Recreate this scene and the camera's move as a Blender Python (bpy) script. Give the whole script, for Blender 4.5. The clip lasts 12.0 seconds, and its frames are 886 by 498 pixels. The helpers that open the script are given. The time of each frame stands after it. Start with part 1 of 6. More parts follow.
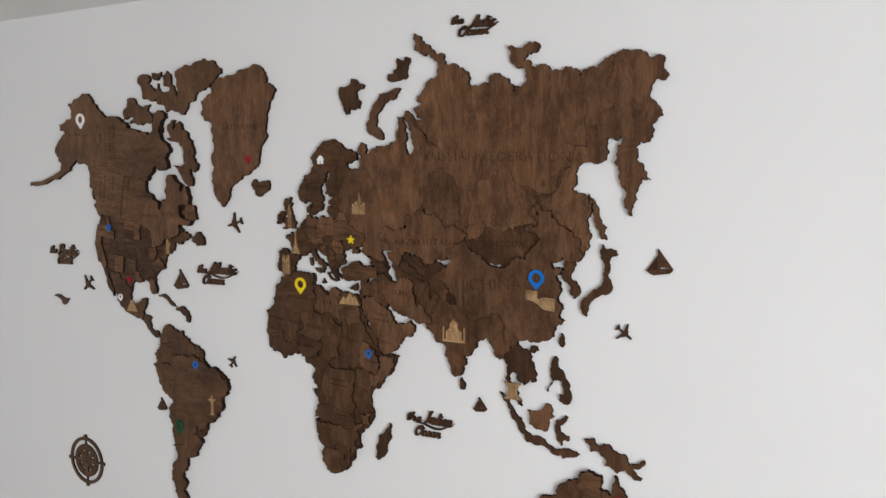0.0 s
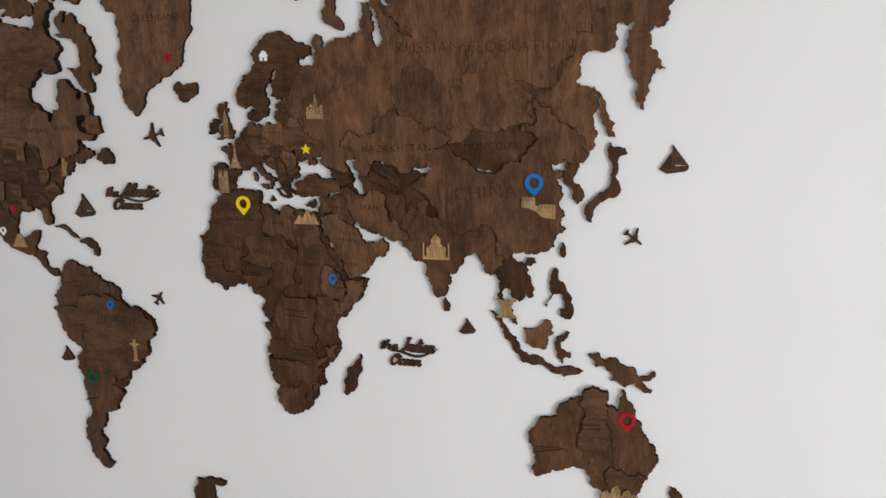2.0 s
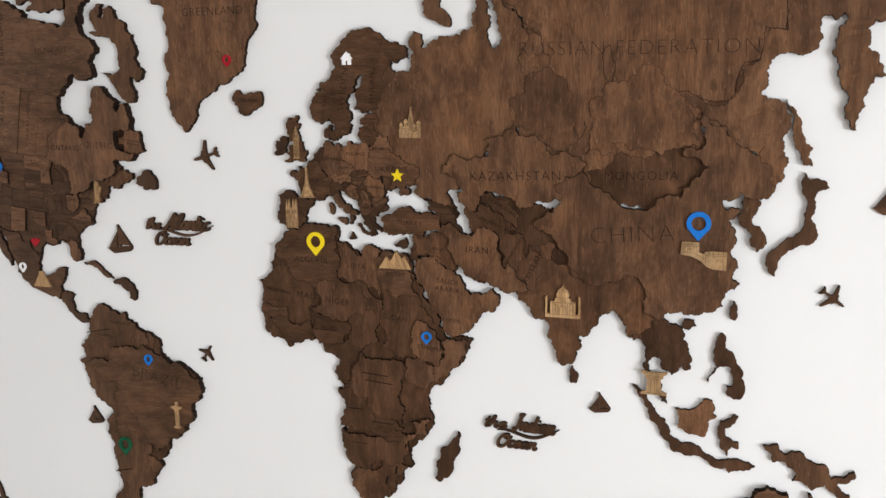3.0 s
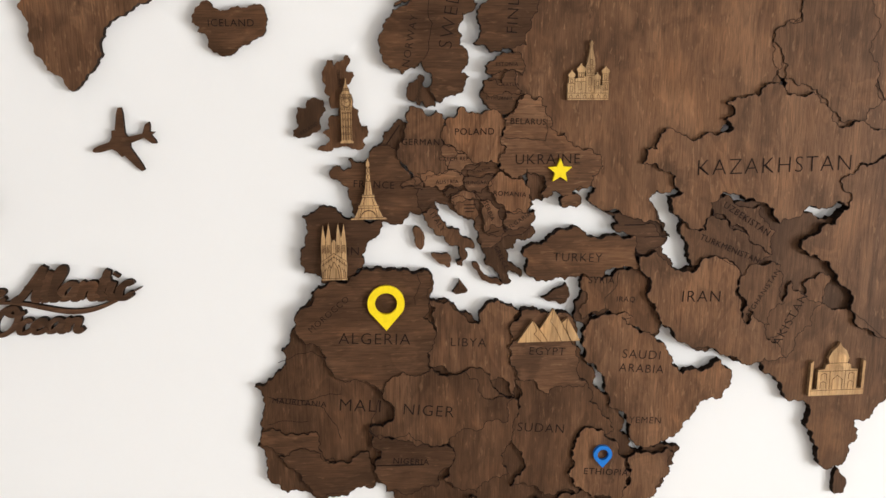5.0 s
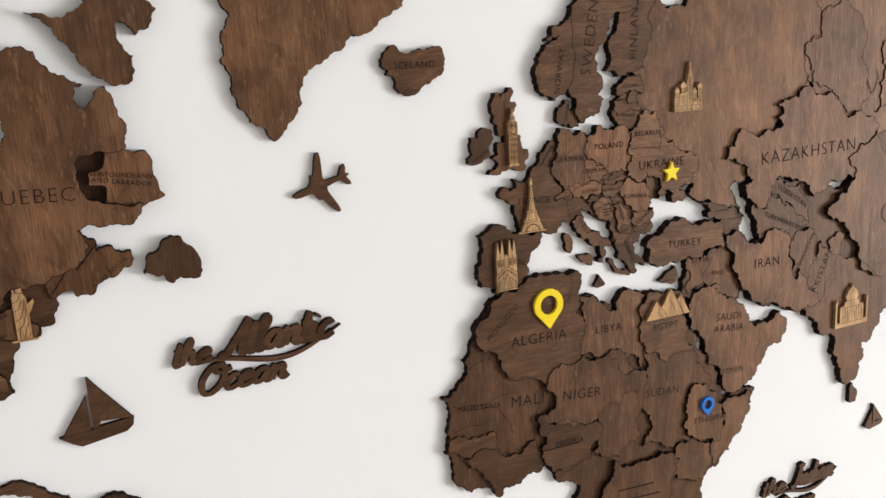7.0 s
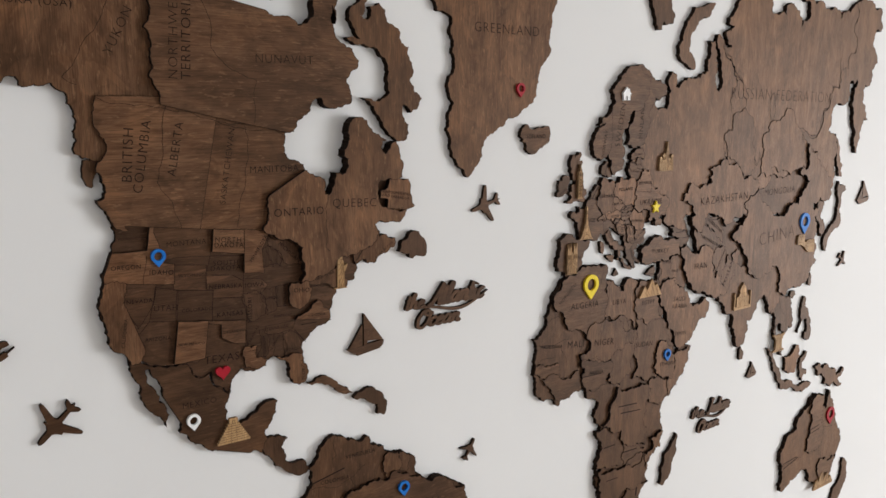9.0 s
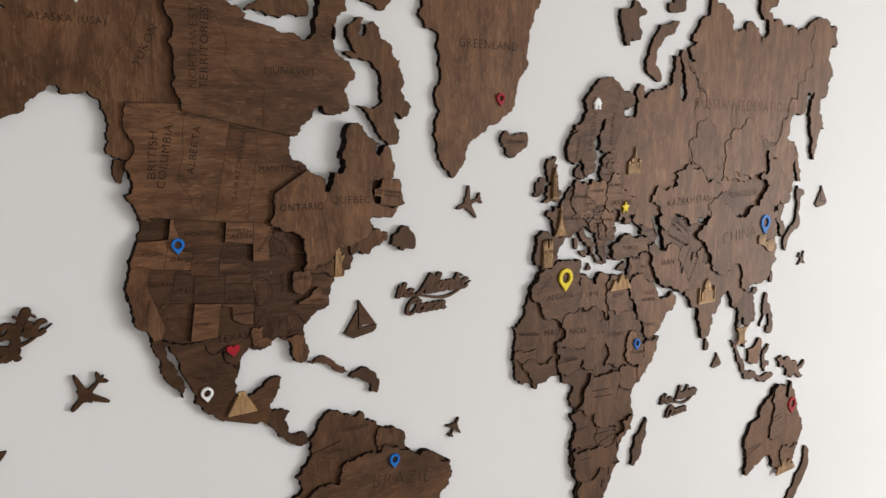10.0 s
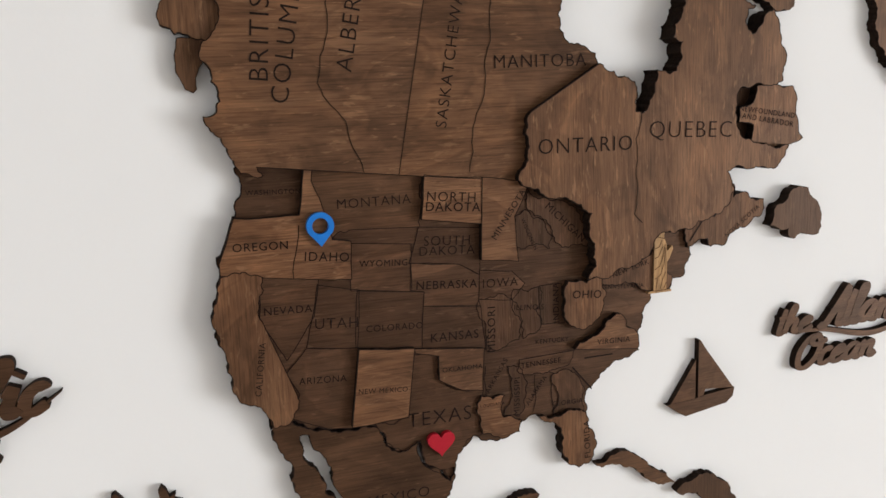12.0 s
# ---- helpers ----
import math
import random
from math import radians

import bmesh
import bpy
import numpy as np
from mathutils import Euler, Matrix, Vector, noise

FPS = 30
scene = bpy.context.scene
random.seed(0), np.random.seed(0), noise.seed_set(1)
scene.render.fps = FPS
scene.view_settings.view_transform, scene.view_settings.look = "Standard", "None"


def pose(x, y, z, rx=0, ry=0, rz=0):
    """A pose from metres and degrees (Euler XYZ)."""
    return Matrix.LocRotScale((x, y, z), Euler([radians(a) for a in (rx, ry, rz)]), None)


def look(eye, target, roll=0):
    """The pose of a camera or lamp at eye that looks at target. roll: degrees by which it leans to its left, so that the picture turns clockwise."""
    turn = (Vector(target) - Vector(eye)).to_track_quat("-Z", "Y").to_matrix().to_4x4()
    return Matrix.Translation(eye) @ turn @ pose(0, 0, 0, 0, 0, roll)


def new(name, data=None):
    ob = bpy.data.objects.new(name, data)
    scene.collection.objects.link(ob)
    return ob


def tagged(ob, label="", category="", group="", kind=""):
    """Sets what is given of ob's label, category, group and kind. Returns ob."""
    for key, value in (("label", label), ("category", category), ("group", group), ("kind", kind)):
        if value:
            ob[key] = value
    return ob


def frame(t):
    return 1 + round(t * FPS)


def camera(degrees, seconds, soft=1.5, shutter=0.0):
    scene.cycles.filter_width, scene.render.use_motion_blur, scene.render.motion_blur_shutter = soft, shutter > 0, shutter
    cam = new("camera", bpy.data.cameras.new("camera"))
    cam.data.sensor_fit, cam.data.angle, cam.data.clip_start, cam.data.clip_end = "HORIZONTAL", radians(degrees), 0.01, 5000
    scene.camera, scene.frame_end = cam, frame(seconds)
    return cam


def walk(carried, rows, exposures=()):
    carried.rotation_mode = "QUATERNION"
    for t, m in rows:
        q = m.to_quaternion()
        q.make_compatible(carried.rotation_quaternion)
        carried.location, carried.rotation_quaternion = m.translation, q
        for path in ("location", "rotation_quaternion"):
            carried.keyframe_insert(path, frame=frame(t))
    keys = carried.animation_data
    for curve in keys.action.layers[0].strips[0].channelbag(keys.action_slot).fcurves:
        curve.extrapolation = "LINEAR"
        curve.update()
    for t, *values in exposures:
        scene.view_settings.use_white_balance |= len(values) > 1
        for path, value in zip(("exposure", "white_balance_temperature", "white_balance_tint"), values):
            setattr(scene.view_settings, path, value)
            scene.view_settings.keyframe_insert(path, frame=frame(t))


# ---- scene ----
from mathutils.geometry import delaunay_2d_cdt

cam = camera(56.87, 12.0, soft=1.5, shutter=0.0)
PATH = [
    (0, (1.1287, -1.5882, 1.9270), (0.1612, 0.1497, 1.7185), -0.559),
    (0.5, (1.1632, -1.5773, 1.9236), (0.1694, 0.1422, 1.6874), -0.167),
    (1, (1.1490, -1.5634, 1.8987), (0.1608, 0.1522, 1.6155), -0.016),
    (1.5, (0.9752, -1.5434, 1.8711), (0.1949, 0.2655, 1.5260), -0.577),
    (2, (0.7740, -1.5312, 1.8713), (0.1800, 0.3378, 1.4786), -1.325),
    (2.5, (0.6400, -1.4530, 1.8696), (0.0444, 0.4170, 1.4844), -0.968),
    (3, (0.5099, -1.2497, 1.8653), (-0.1372, 0.6097, 1.5131), -0.812),
    (3.5, (0.3919, -1.1129, 1.8665), (-0.2817, 0.7379, 1.5188), -0.334),
    (3.7, (0.3228, -1.0593, 1.8546), (-0.3073, 0.8056, 1.5011), -0.214),
    (5.3, (-0.2147, -0.6317, 1.8273), (0.0648, 1.3058, 1.4177), -0.804),
    (5.5, (-0.2219, -0.5733, 1.8331), (0.0881, 1.3674, 1.4620), -1.462),
    (5.8, (-0.2240, -0.4905, 1.8444), (0.2272, 1.4222, 1.4724), -1.669),
    (6, (-0.2315, -0.4716, 1.8417), (0.2692, 1.4296, 1.4747), -1.940),
    (6.2, (-0.2563, -0.4843, 1.8436), (0.2477, 1.4055, 1.4269), -2.771),
    (6.5, (-0.3802, -0.5642, 1.8400), (0.2832, 1.2759, 1.4229), -3.667),
    (6.8, (-0.4962, -0.6694, 1.8707), (0.2273, 1.1398, 1.4199), -4.218),
    (7, (-0.5574, -0.6869, 1.8700), (0.2266, 1.1015, 1.4375), -3.769),
    (7.2, (-0.5798, -0.6714, 1.8717), (0.2377, 1.1072, 1.4613), -3.220),
    (8.8, (-1.0897, -0.8868, 1.9137), (0.0734, 0.7027, 1.5659), 0.244),
    (9, (-1.1186, -0.9104, 1.9170), (0.0569, 0.6709, 1.5742), 0.172),
    (9.5, (-1.1639, -0.9633, 1.9226), (0.0350, 0.6033, 1.5930), 0.154),
    (10, (-1.1926, -1.0068, 1.9125), (0.0124, 0.5575, 1.5945), 0.388),
    (10.5, (-1.1683, -0.9796, 1.9062), (-0.0269, 0.6304, 1.5825), 0.084),
    (11, (-1.0698, -0.8059, 1.8932), (-0.1337, 0.9326, 1.5750), -0.790),
    (11.5, (-0.9818, -0.6085, 1.8601), (-0.2692, 1.2320, 1.5364), -2.079),
    (12, (-0.9214, -0.4795, 1.8265), (-0.3064, 1.3865, 1.4528), -2.282),
]
EXPOSURES = [(0.0, -0.15, 6230, 10), (2.0, -0.15, 6230, 10), (2.5, 0.0, 6250, 10), (3.5, 0.46, 6350, 10), (5.3, 0.57, 6550, 10), (6.0, 0.65, 6520, 10), (6.5, 0.54, 6500, 10), (7.2, 0.44, 6400, 10), (9.0, 0.07, 6400, 10), (10.5, 0.07, 6450, 10), (11.0, 0.13, 6450, 10), (12.0, 0.46, 6430, 10)]
walk(cam, [(t, look(eye, target, roll)) for t, eye, target, roll in PATH], EXPOSURES)

# ---- world and light ----
world = bpy.data.worlds.new("world")
scene.world = world
world.use_nodes = True
sky = world.node_tree.nodes.new("ShaderNodeTexSky")
sky.sky_type, sky.sun_disc = "NISHITA", False
sky.sun_elevation, sky.sun_rotation = radians(38), radians(200)
background = world.node_tree.nodes["Background"]
world.node_tree.links.new(sky.outputs[0], background.inputs[0])
background.inputs[1].default_value = 0.12
scene.view_settings.exposure = 0.0

# The balcony window in the east wall, which lights the map from its right.
WIN_Y0, WIN_Y1, WIN_Z0, WIN_Z1, EAST = -4.9, -1.9, 0.15, 2.15, 4.5
WEST, SOUTH, CEILING = -2.6, -5.2, 2.372


def window_light(name, centre, turn, wide, high, watts, colour):
    lamp = bpy.data.lights.new(name, "AREA")
    lamp.shape, lamp.size, lamp.size_y, lamp.energy, lamp.color = "RECTANGLE", wide, high, watts, colour
    ob = new(name, lamp)
    ob.matrix_world = Matrix.Translation(centre) @ pose(0, 0, 0, *turn)
    return ob


window_light("window_daylight", (EAST - 0.02, (WIN_Y0 + WIN_Y1) / 2, (WIN_Z0 + WIN_Z1) / 2), (90, 0, 90), WIN_Y1 - WIN_Y0 - 0.2, WIN_Z1 - WIN_Z0 - 0.2, 228, (0.97, 0.985, 1.0))

# ---- materials ----


def nodes_of(name):
    m = bpy.data.materials.new(name)
    m.use_nodes = True
    nt = m.node_tree
    return m, nt, nt.nodes["Principled BSDF"]


def node(nt, kind, **values):
    n = nt.nodes.new(kind)
    for key, value in values.items():
        n.inputs[key.replace("_", " ")].default_value = value
    return n


def ramp(nt, source, stops):
    r = nt.nodes.new("ShaderNodeValToRGB")
    while len(r.color_ramp.elements) < len(stops):
        r.color_ramp.elements.new(0.5)
    for e, (at, c) in zip(r.color_ramp.elements, stops):
        e.position, e.color = at, (*c, 1)
    nt.links.new(source, r.inputs[0])
    return r.outputs[0]


def mix(nt, kind, factor, a, b):
    n = nt.nodes.new("ShaderNodeMix")
    n.data_type, n.blend_type = "RGBA", kind
    if isinstance(factor, float):
        n.inputs[0].default_value = factor
    else:
        nt.links.new(factor, n.inputs[0])
    for slot, v in ((6, a), (7, b)):
        if isinstance(v, tuple):
            n.inputs[slot].default_value = (*v, 1)
        else:
            nt.links.new(v, n.inputs[slot])
    return n.outputs[2]


def maths(nt, op, a, b):
    n = nt.nodes.new("ShaderNodeMath")
    n.operation = op
    for slot, v in ((0, a), (1, b)):
        if isinstance(v, (int, float)):
            n.inputs[slot].default_value = v
        else:
            nt.links.new(v, n.inputs[slot])
    return n.outputs[0]


def stained_wood(name, along, tones, rough=0.5, fresh=0.0, gloss=0.24):
    """Plywood with its grain along x or z: long fibres, cathedral figure, blotchy stain."""
    m, nt, bsdf = nodes_of(name)
    coord = nt.nodes.new("ShaderNodeTexCoord")
    info = nt.nodes.new("ShaderNodeObjectInfo")
    shift = nt.nodes.new("ShaderNodeVectorMath")
    shift.operation = "MULTIPLY_ADD"
    nt.links.new(info.outputs["Random"], shift.inputs[0])
    shift.inputs[1].default_value = (7.0, 3.0, 11.0)
    nt.links.new(coord.outputs["Object"], shift.inputs[2])

    def grain(across, length, detail, distortion=0.0):
        mp = nt.nodes.new("ShaderNodeMapping")
        mp.inputs["Scale"].default_value = (length, across, across) if along == "x" else (across, across, length)
        nt.links.new(shift.outputs[0], mp.inputs[0])
        n = node(nt, "ShaderNodeTexNoise", Scale=1.0, Detail=detail, Roughness=0.6, Distortion=distortion)
        nt.links.new(mp.outputs[0], n.inputs["Vector"])
        return n.outputs[0]

    fibre = grain(1150.0, 42.0, 3.0)
    pores = grain(520.0, 40.0, 2.0, 0.3)
    figure = grain(30.0, 7.0, 5.0, 1.2)
    blotch = grain(9.0, 8.0, 3.0, 0.5)
    streak = grain(330.0, 75.0, 3.0, 0.4)
    smudge = grain(34.0, 24.0, 4.0, 0.8)
    base = ramp(nt, figure, [(0.34, tones[0]), (0.51, tones[1]), (0.66, tones[2])])
    # cathedral figure: nested flames with a soft and a crisp side
    rings = maths(nt, "FRACT", maths(nt, "MULTIPLY", grain(13.0, 4.5, 4.0, 1.4), 8.0), 0.0)
    flame = ramp(nt, rings, [(0.0, (1.14, 1.12, 1.09)), (0.30, (1.0, 1.0, 1.0)), (0.88, (0.80, 0.79, 0.79)), (1.0, (1.10, 1.08, 1.06))])
    base = mix(nt, "MULTIPLY", 0.9, base, flame)
    stain = ramp(nt, blotch, [(0.30, (0.62, 0.62, 0.64)), (0.50, (1.0, 1.0, 1.0)), (0.70, (1.30, 1.26, 1.18))])
    c = mix(nt, "MULTIPLY", 1.0, base, stain)
    clouds = ramp(nt, smudge, [(0.34, (0.70, 0.70, 0.72)), (0.44, (0.97, 0.97, 0.97)), (0.56, (1.03, 1.02, 1.01)), (0.68, (1.24, 1.20, 1.14))])
    c = mix(nt, "MULTIPLY", 1.0, c, clouds)
    lines = ramp(nt, fibre, [(0.34, (0.50, 0.48, 0.47)), (0.50, (1.0, 1.0, 1.0)), (0.70, (1.25, 1.22, 1.17))])
    c = mix(nt, "MULTIPLY", 0.7, c, lines)
    pits = ramp(nt, pores, [(0.30, (0.55, 0.53, 0.52)), (0.44, (1.0, 1.0, 1.0))])
    c = mix(nt, "MULTIPLY", 0.5, c, pits)
    pale = ramp(nt, streak, [(0.60, (0.0, 0.0, 0.0)), (0.70, (1.0, 1.0, 1.0))])
    c = mix(nt, "MIX", maths(nt, "MULTIPLY", pale, 0.36), c, tones[3])
    tone = ramp(nt, info.outputs["Random"], [(0.0, (0.80, 0.80, 0.81)), (0.5, (1.0, 1.0, 1.0)), (1.0, (1.20, 1.18, 1.14))])
    c = mix(nt, "MULTIPLY", 1.0 - fresh, c, tone)
    nt.links.new(c, bsdf.inputs["Base Color"])
    nt.links.new(ramp(nt, fibre, [(0.3, (rough + 0.10,) * 3), (0.7, (rough - 0.06,) * 3)]), bsdf.inputs["Roughness"])
    bsdf.inputs["Specular IOR Level"].default_value = gloss
    bsdf.inputs["Specular Tint"].default_value = (1.0, 0.60, 0.38, 1.0)
    # the raised fibres catch light from the side, in the stain's own colour
    bsdf.inputs["Sheen Weight"].default_value = 0.6
    bsdf.inputs["Sheen Roughness"].default_value = 0.45
    bsdf.inputs["Sheen Tint"].default_value = (0.72, 0.45, 0.285, 1.0)
    bump = node(nt, "ShaderNodeBump", Strength=0.3, Distance=0.0005)
    nt.links.new(fibre, bump.inputs["Height"])
    nt.links.new(bump.outputs[0], bsdf.inputs["Normal"])
    return m


WALNUT = [(0.0645, 0.033, 0.0189), (0.0999, 0.0516, 0.0283), (0.1339, 0.0718, 0.0402), (0.258, 0.1476, 0.0803)]
DEEPER = [(0.048, 0.0239, 0.0132), (0.0744, 0.0374, 0.02), (0.0995, 0.0519, 0.0282), (0.1919, 0.1068, 0.0563)]
SMOKED = [(0.0335, 0.0176, 0.0103), (0.0513, 0.0262, 0.0152), (0.0698, 0.0371, 0.0218), (0.1354, 0.0776, 0.0448)]
AMBER = [(0.0891, 0.043, 0.0223), (0.1296, 0.0648, 0.034), (0.1673, 0.0873, 0.0466), (0.2706, 0.1535, 0.0843)]
RAW = [(0.315, 0.194, 0.095), (0.396, 0.257, 0.131), (0.45, 0.302, 0.162), (0.495, 0.342, 0.194)]
wood_v = stained_wood("stained_plywood_upright_grain", "z", WALNUT)
wood_h = stained_wood("stained_plywood_level_grain", "x", WALNUT)
# the same plywood with a deeper and with a thinner coat of stain
stains = {
    "v": wood_v,
    "h": wood_h,
    "v mid": stained_wood("full_stained_plywood_upright_grain", "z", DEEPER),
    "h mid": stained_wood("full_stained_plywood_level_grain", "x", DEEPER),
    "v dark": stained_wood("deep_stained_plywood_upright_grain", "z", SMOKED),
    "h dark": stained_wood("deep_stained_plywood_level_grain", "x", SMOKED),
    "v light": stained_wood("thin_stained_plywood_upright_grain", "z", AMBER),
    "h light": stained_wood("thin_stained_plywood_level_grain", "x", AMBER),
}
raw_wood = stained_wood("raw_plywood", "z", RAW, 0.55, 0.6, 0.2)


def plain(name, colour, rough, grit=0.0, scale=300.0, spec=0.4):
    """One paint or burn, with fine mottling."""
    m, nt, bsdf = nodes_of(name)
    coord = nt.nodes.new("ShaderNodeTexCoord")
    n = node(nt, "ShaderNodeTexNoise", Scale=scale, Detail=3.0)
    nt.links.new(coord.outputs["Object"], n.inputs["Vector"])
    low = tuple(v * (1 - grit) for v in colour)
    high = tuple(min(1.0, v * (1 + grit)) for v in colour)
    nt.links.new(ramp(nt, n.outputs[0], [(0.3, low), (0.7, high)]), bsdf.inputs["Base Color"])
    bsdf.inputs["Roughness"].default_value = rough
    bsdf.inputs["Specular IOR Level"].default_value = spec
    return m


burnt = plain("burnt_edge", (0.018, 0.0105, 0.0072), 0.85, 0.5, 400.0, 0.08)
engraved = plain("laser_engraving", (0.014, 0.008, 0.006), 0.8, 0.3, 500.0, 0.1)
engraved_pale = plain("laser_engraving_on_raw_wood", (0.075, 0.038, 0.019), 0.8, 0.3, 500.0, 0.1)
raw_edge = plain("raw_plywood_edge", (0.22, 0.13, 0.065), 0.7, 0.4, 300.0, 0.2)
acrylic = {
    "blue": plain("blue_acrylic", (0.012, 0.15, 0.50), 0.5, 0.05, 300.0, 0.15),
    "yellow": plain("yellow_acrylic", (0.80, 0.60, 0.012), 0.5, 0.05, 300.0, 0.15),
    "red": plain("red_acrylic", (0.36, 0.010, 0.022), 0.5, 0.05, 300.0, 0.15),
    "green": plain("green_acrylic", (0.006, 0.08, 0.034), 0.5, 0.05, 300.0, 0.15),
    "white": plain("white_acrylic", (0.85, 0.85, 0.84), 0.5, 0.02, 300.0, 0.15),
}


def wall_paint():
    m, nt, bsdf = nodes_of("white_wall_paint")
    coord = nt.nodes.new("ShaderNodeTexCoord")
    broad = node(nt, "ShaderNodeTexNoise", Scale=1.6, Detail=2.0)
    fine = node(nt, "ShaderNodeTexNoise", Scale=380.0, Detail=3.0)
    for n in (broad, fine):
        nt.links.new(coord.outputs["Object"], n.inputs["Vector"])
    nt.links.new(ramp(nt, broad.outputs[0], [(0.3, (0.775, 0.772, 0.765)), (0.7, (0.80, 0.797, 0.79))]), bsdf.inputs["Base Color"])
    bsdf.inputs["Roughness"].default_value = 0.75
    bsdf.inputs["Specular IOR Level"].default_value = 0.06
    bump = node(nt, "ShaderNodeBump", Strength=0.08, Distance=0.0004)
    nt.links.new(fine.outputs[0], bump.inputs["Height"])
    nt.links.new(bump.outputs[0], bsdf.inputs["Normal"])
    return m


wall_white = wall_paint()
ceiling_white = plain("matt_ceiling_paint", (0.80, 0.80, 0.79), 0.9, 0.01, 60.0, 0.2)
oak_floor = plain("oak_floor", (0.27, 0.20, 0.14), 0.5, 0.12, 5.0, 0.3)
frame_white = plain("white_window_plastic", (0.80, 0.80, 0.80), 0.35, 0.02)


def pane_glass():
    m, nt, bsdf = nodes_of("window_glass")
    bsdf.inputs["Base Color"].default_value = (1, 1, 1, 1)
    bsdf.inputs["Roughness"].default_value = 0.0
    bsdf.inputs["Transmission Weight"].default_value = 1.0
    bsdf.inputs["IOR"].default_value = 1.45
    return m


glass = pane_glass()

# ---- building blocks ----


def part(name, bm, material, parent=None, label=""):
    """Links a bmesh as one mesh object, under a thing or a part where given. material: one, or a list of slots."""
    mesh = bpy.data.meshes.new(name)
    bm.to_mesh(mesh)
    bm.free()
    for m in material if isinstance(material, (list, tuple)) else [material]:
        mesh.materials.append(m)
    ob = new(name, mesh)
    if parent:
        ob.parent = parent
        ob.matrix_parent_inverse = Matrix.Identity(4)
    if label:
        ob["label"] = label
    return ob


def box(bm, x0, x1, y0, y1, z0, z1):
    v = [bm.verts.new((x, y, z)) for x in (x0, x1) for y in (y0, y1) for z in (z0, z1)]
    for q in ((0, 1, 3, 2), (4, 6, 7, 5), (0, 4, 5, 1), (2, 3, 7, 6), (0, 2, 6, 4), (1, 5, 7, 3)):
        bm.faces.new([v[i] for i in q])


def boxed(name, size, material, parent=None, label=""):
    bm = bmesh.new()
    box(bm, *size)
    bmesh.ops.recalc_face_normals(bm, faces=bm.faces)
    return part(name, bm, material, parent, label)


MAP_Z = 1.75  # the map's own origin over the floor


def rough_edge(points, amount=0.15, least=3.0, ruled=1e9):
    """The sawn coast: every long side of the outline is broken at its middle, again and again."""
    out = []

    def split(a, b):
        length = math.hypot(b[0] - a[0], b[1] - a[1])
        if length < least:
            out.append(a)
            return
        dice = random.Random(int(a[0] * 31 + a[1] * 17 + b[0] * 13 + b[1] * 7))
        s, at = dice.choice((-1, 1)) * dice.uniform(0.45, 1.0) * amount, dice.uniform(0.4, 0.6)
        mid = (a[0] + (b[0] - a[0]) * at - (b[1] - a[1]) * s, a[1] + (b[1] - a[1]) * at + (b[0] - a[0]) * s)
        split(a, mid)
        split(mid, b)

    for i, a in enumerate(points):
        b = points[(i + 1) % len(points)]
        if math.hypot(b[0] - a[0], b[1] - a[1]) > ruled:  # a ruled border, sawn straight
            out.append(a)
        else:
            split(a, b)
    return out


def clean(points):
    """Drops points that lie on top of one another."""
    out = []
    for p in points:
        if not out or math.hypot(p[0] - out[-1][0], p[1] - out[-1][1]) > 0.05:
            out.append(p)
    return out


def slab(bm, points, low, high, holes=()):
    """Adds a board with that outline (millimetres on the wall), from low to high off the wall. Slot 0: face, slot 1: edge."""
    coords, sides = [], []
    for ring in (points, *holes):
        ring = clean(ring)
        first = len(coords)
        coords += [Vector((x, z)) for x, z in ring]
        sides += [(first + i, first + (i + 1) % len(ring)) for i in range(len(ring))]
    if holes:
        sheet = bmesh.new()
        vs = [sheet.verts.new((p.x, p.y, 0)) for p in coords]
        sheet.verts.index_update()
        bmesh.ops.triangle_fill(sheet, edges=[sheet.edges.new((vs[i], vs[j])) for i, j in sides], use_beauty=True)
        flat, faces = coords, [[v.index for v in f.verts] for f in sheet.faces]
        sheet.free()
    else:
        flat, _, faces, *_ = delaunay_2d_cdt(coords, sides, [], 1, 1e-5)
    front = [bm.verts.new((p.x / 1000, -high / 1000, p.y / 1000)) for p in flat]
    back = [bm.verts.new((p.x / 1000, -low / 1000, p.y / 1000)) for p in flat]
    used = {}
    for tri in faces:
        f = bm.faces.new([front[i] for i in tri])
        f.normal_update()
        if f.normal.y > 0:
            f.normal_flip()
        for i in range(len(tri)):
            pair = (tri[i], tri[(i + 1) % len(tri)])
            used[frozenset(pair)] = None if frozenset(pair) in used else pair
    for pair in used.values():
        if pair:
            f = bm.faces.new((front[pair[0]], front[pair[1]], back[pair[1]], back[pair[0]]))
            f.material_index = 1
    for v in [v for v in bm.verts if not v.link_faces]:
        bm.verts.remove(v)
    bmesh.ops.recalc_face_normals(bm, faces=bm.faces)


def board(name, points, low, high, materials, parent=None, label="", holes=()):
    bm = bmesh.new()
    slab(bm, points, low, high, holes)
    ob = part(name, bm, materials, parent, label)
    if not parent:
        ob.location.z = MAP_Z
    return ob


def holder(name, label, category, group=""):
    e = new(name)
    e.empty_display_size = 0.05
    e.location.z = MAP_Z
    return tagged(e, label, category, group)


def country(parent, name, high, along, outline, saw=0.2, label="", ruled=1e9):
    """A piece of the map, its rim lined dark for laser scorch and edge shadow."""
    points = rough_edge(outline, saw, 3.0, ruled)
    ob = board(name, points, 0.0, high, [stains[along], burnt], parent, label)
    # the ribbon's dark colour also stands in for shade at the steps
    bm = bmesh.new()
    ribbon(bm, points + points[:1], 0.5, high + 0.15)
    part("scorched_rim", bm, engraved, ob)
    return ob


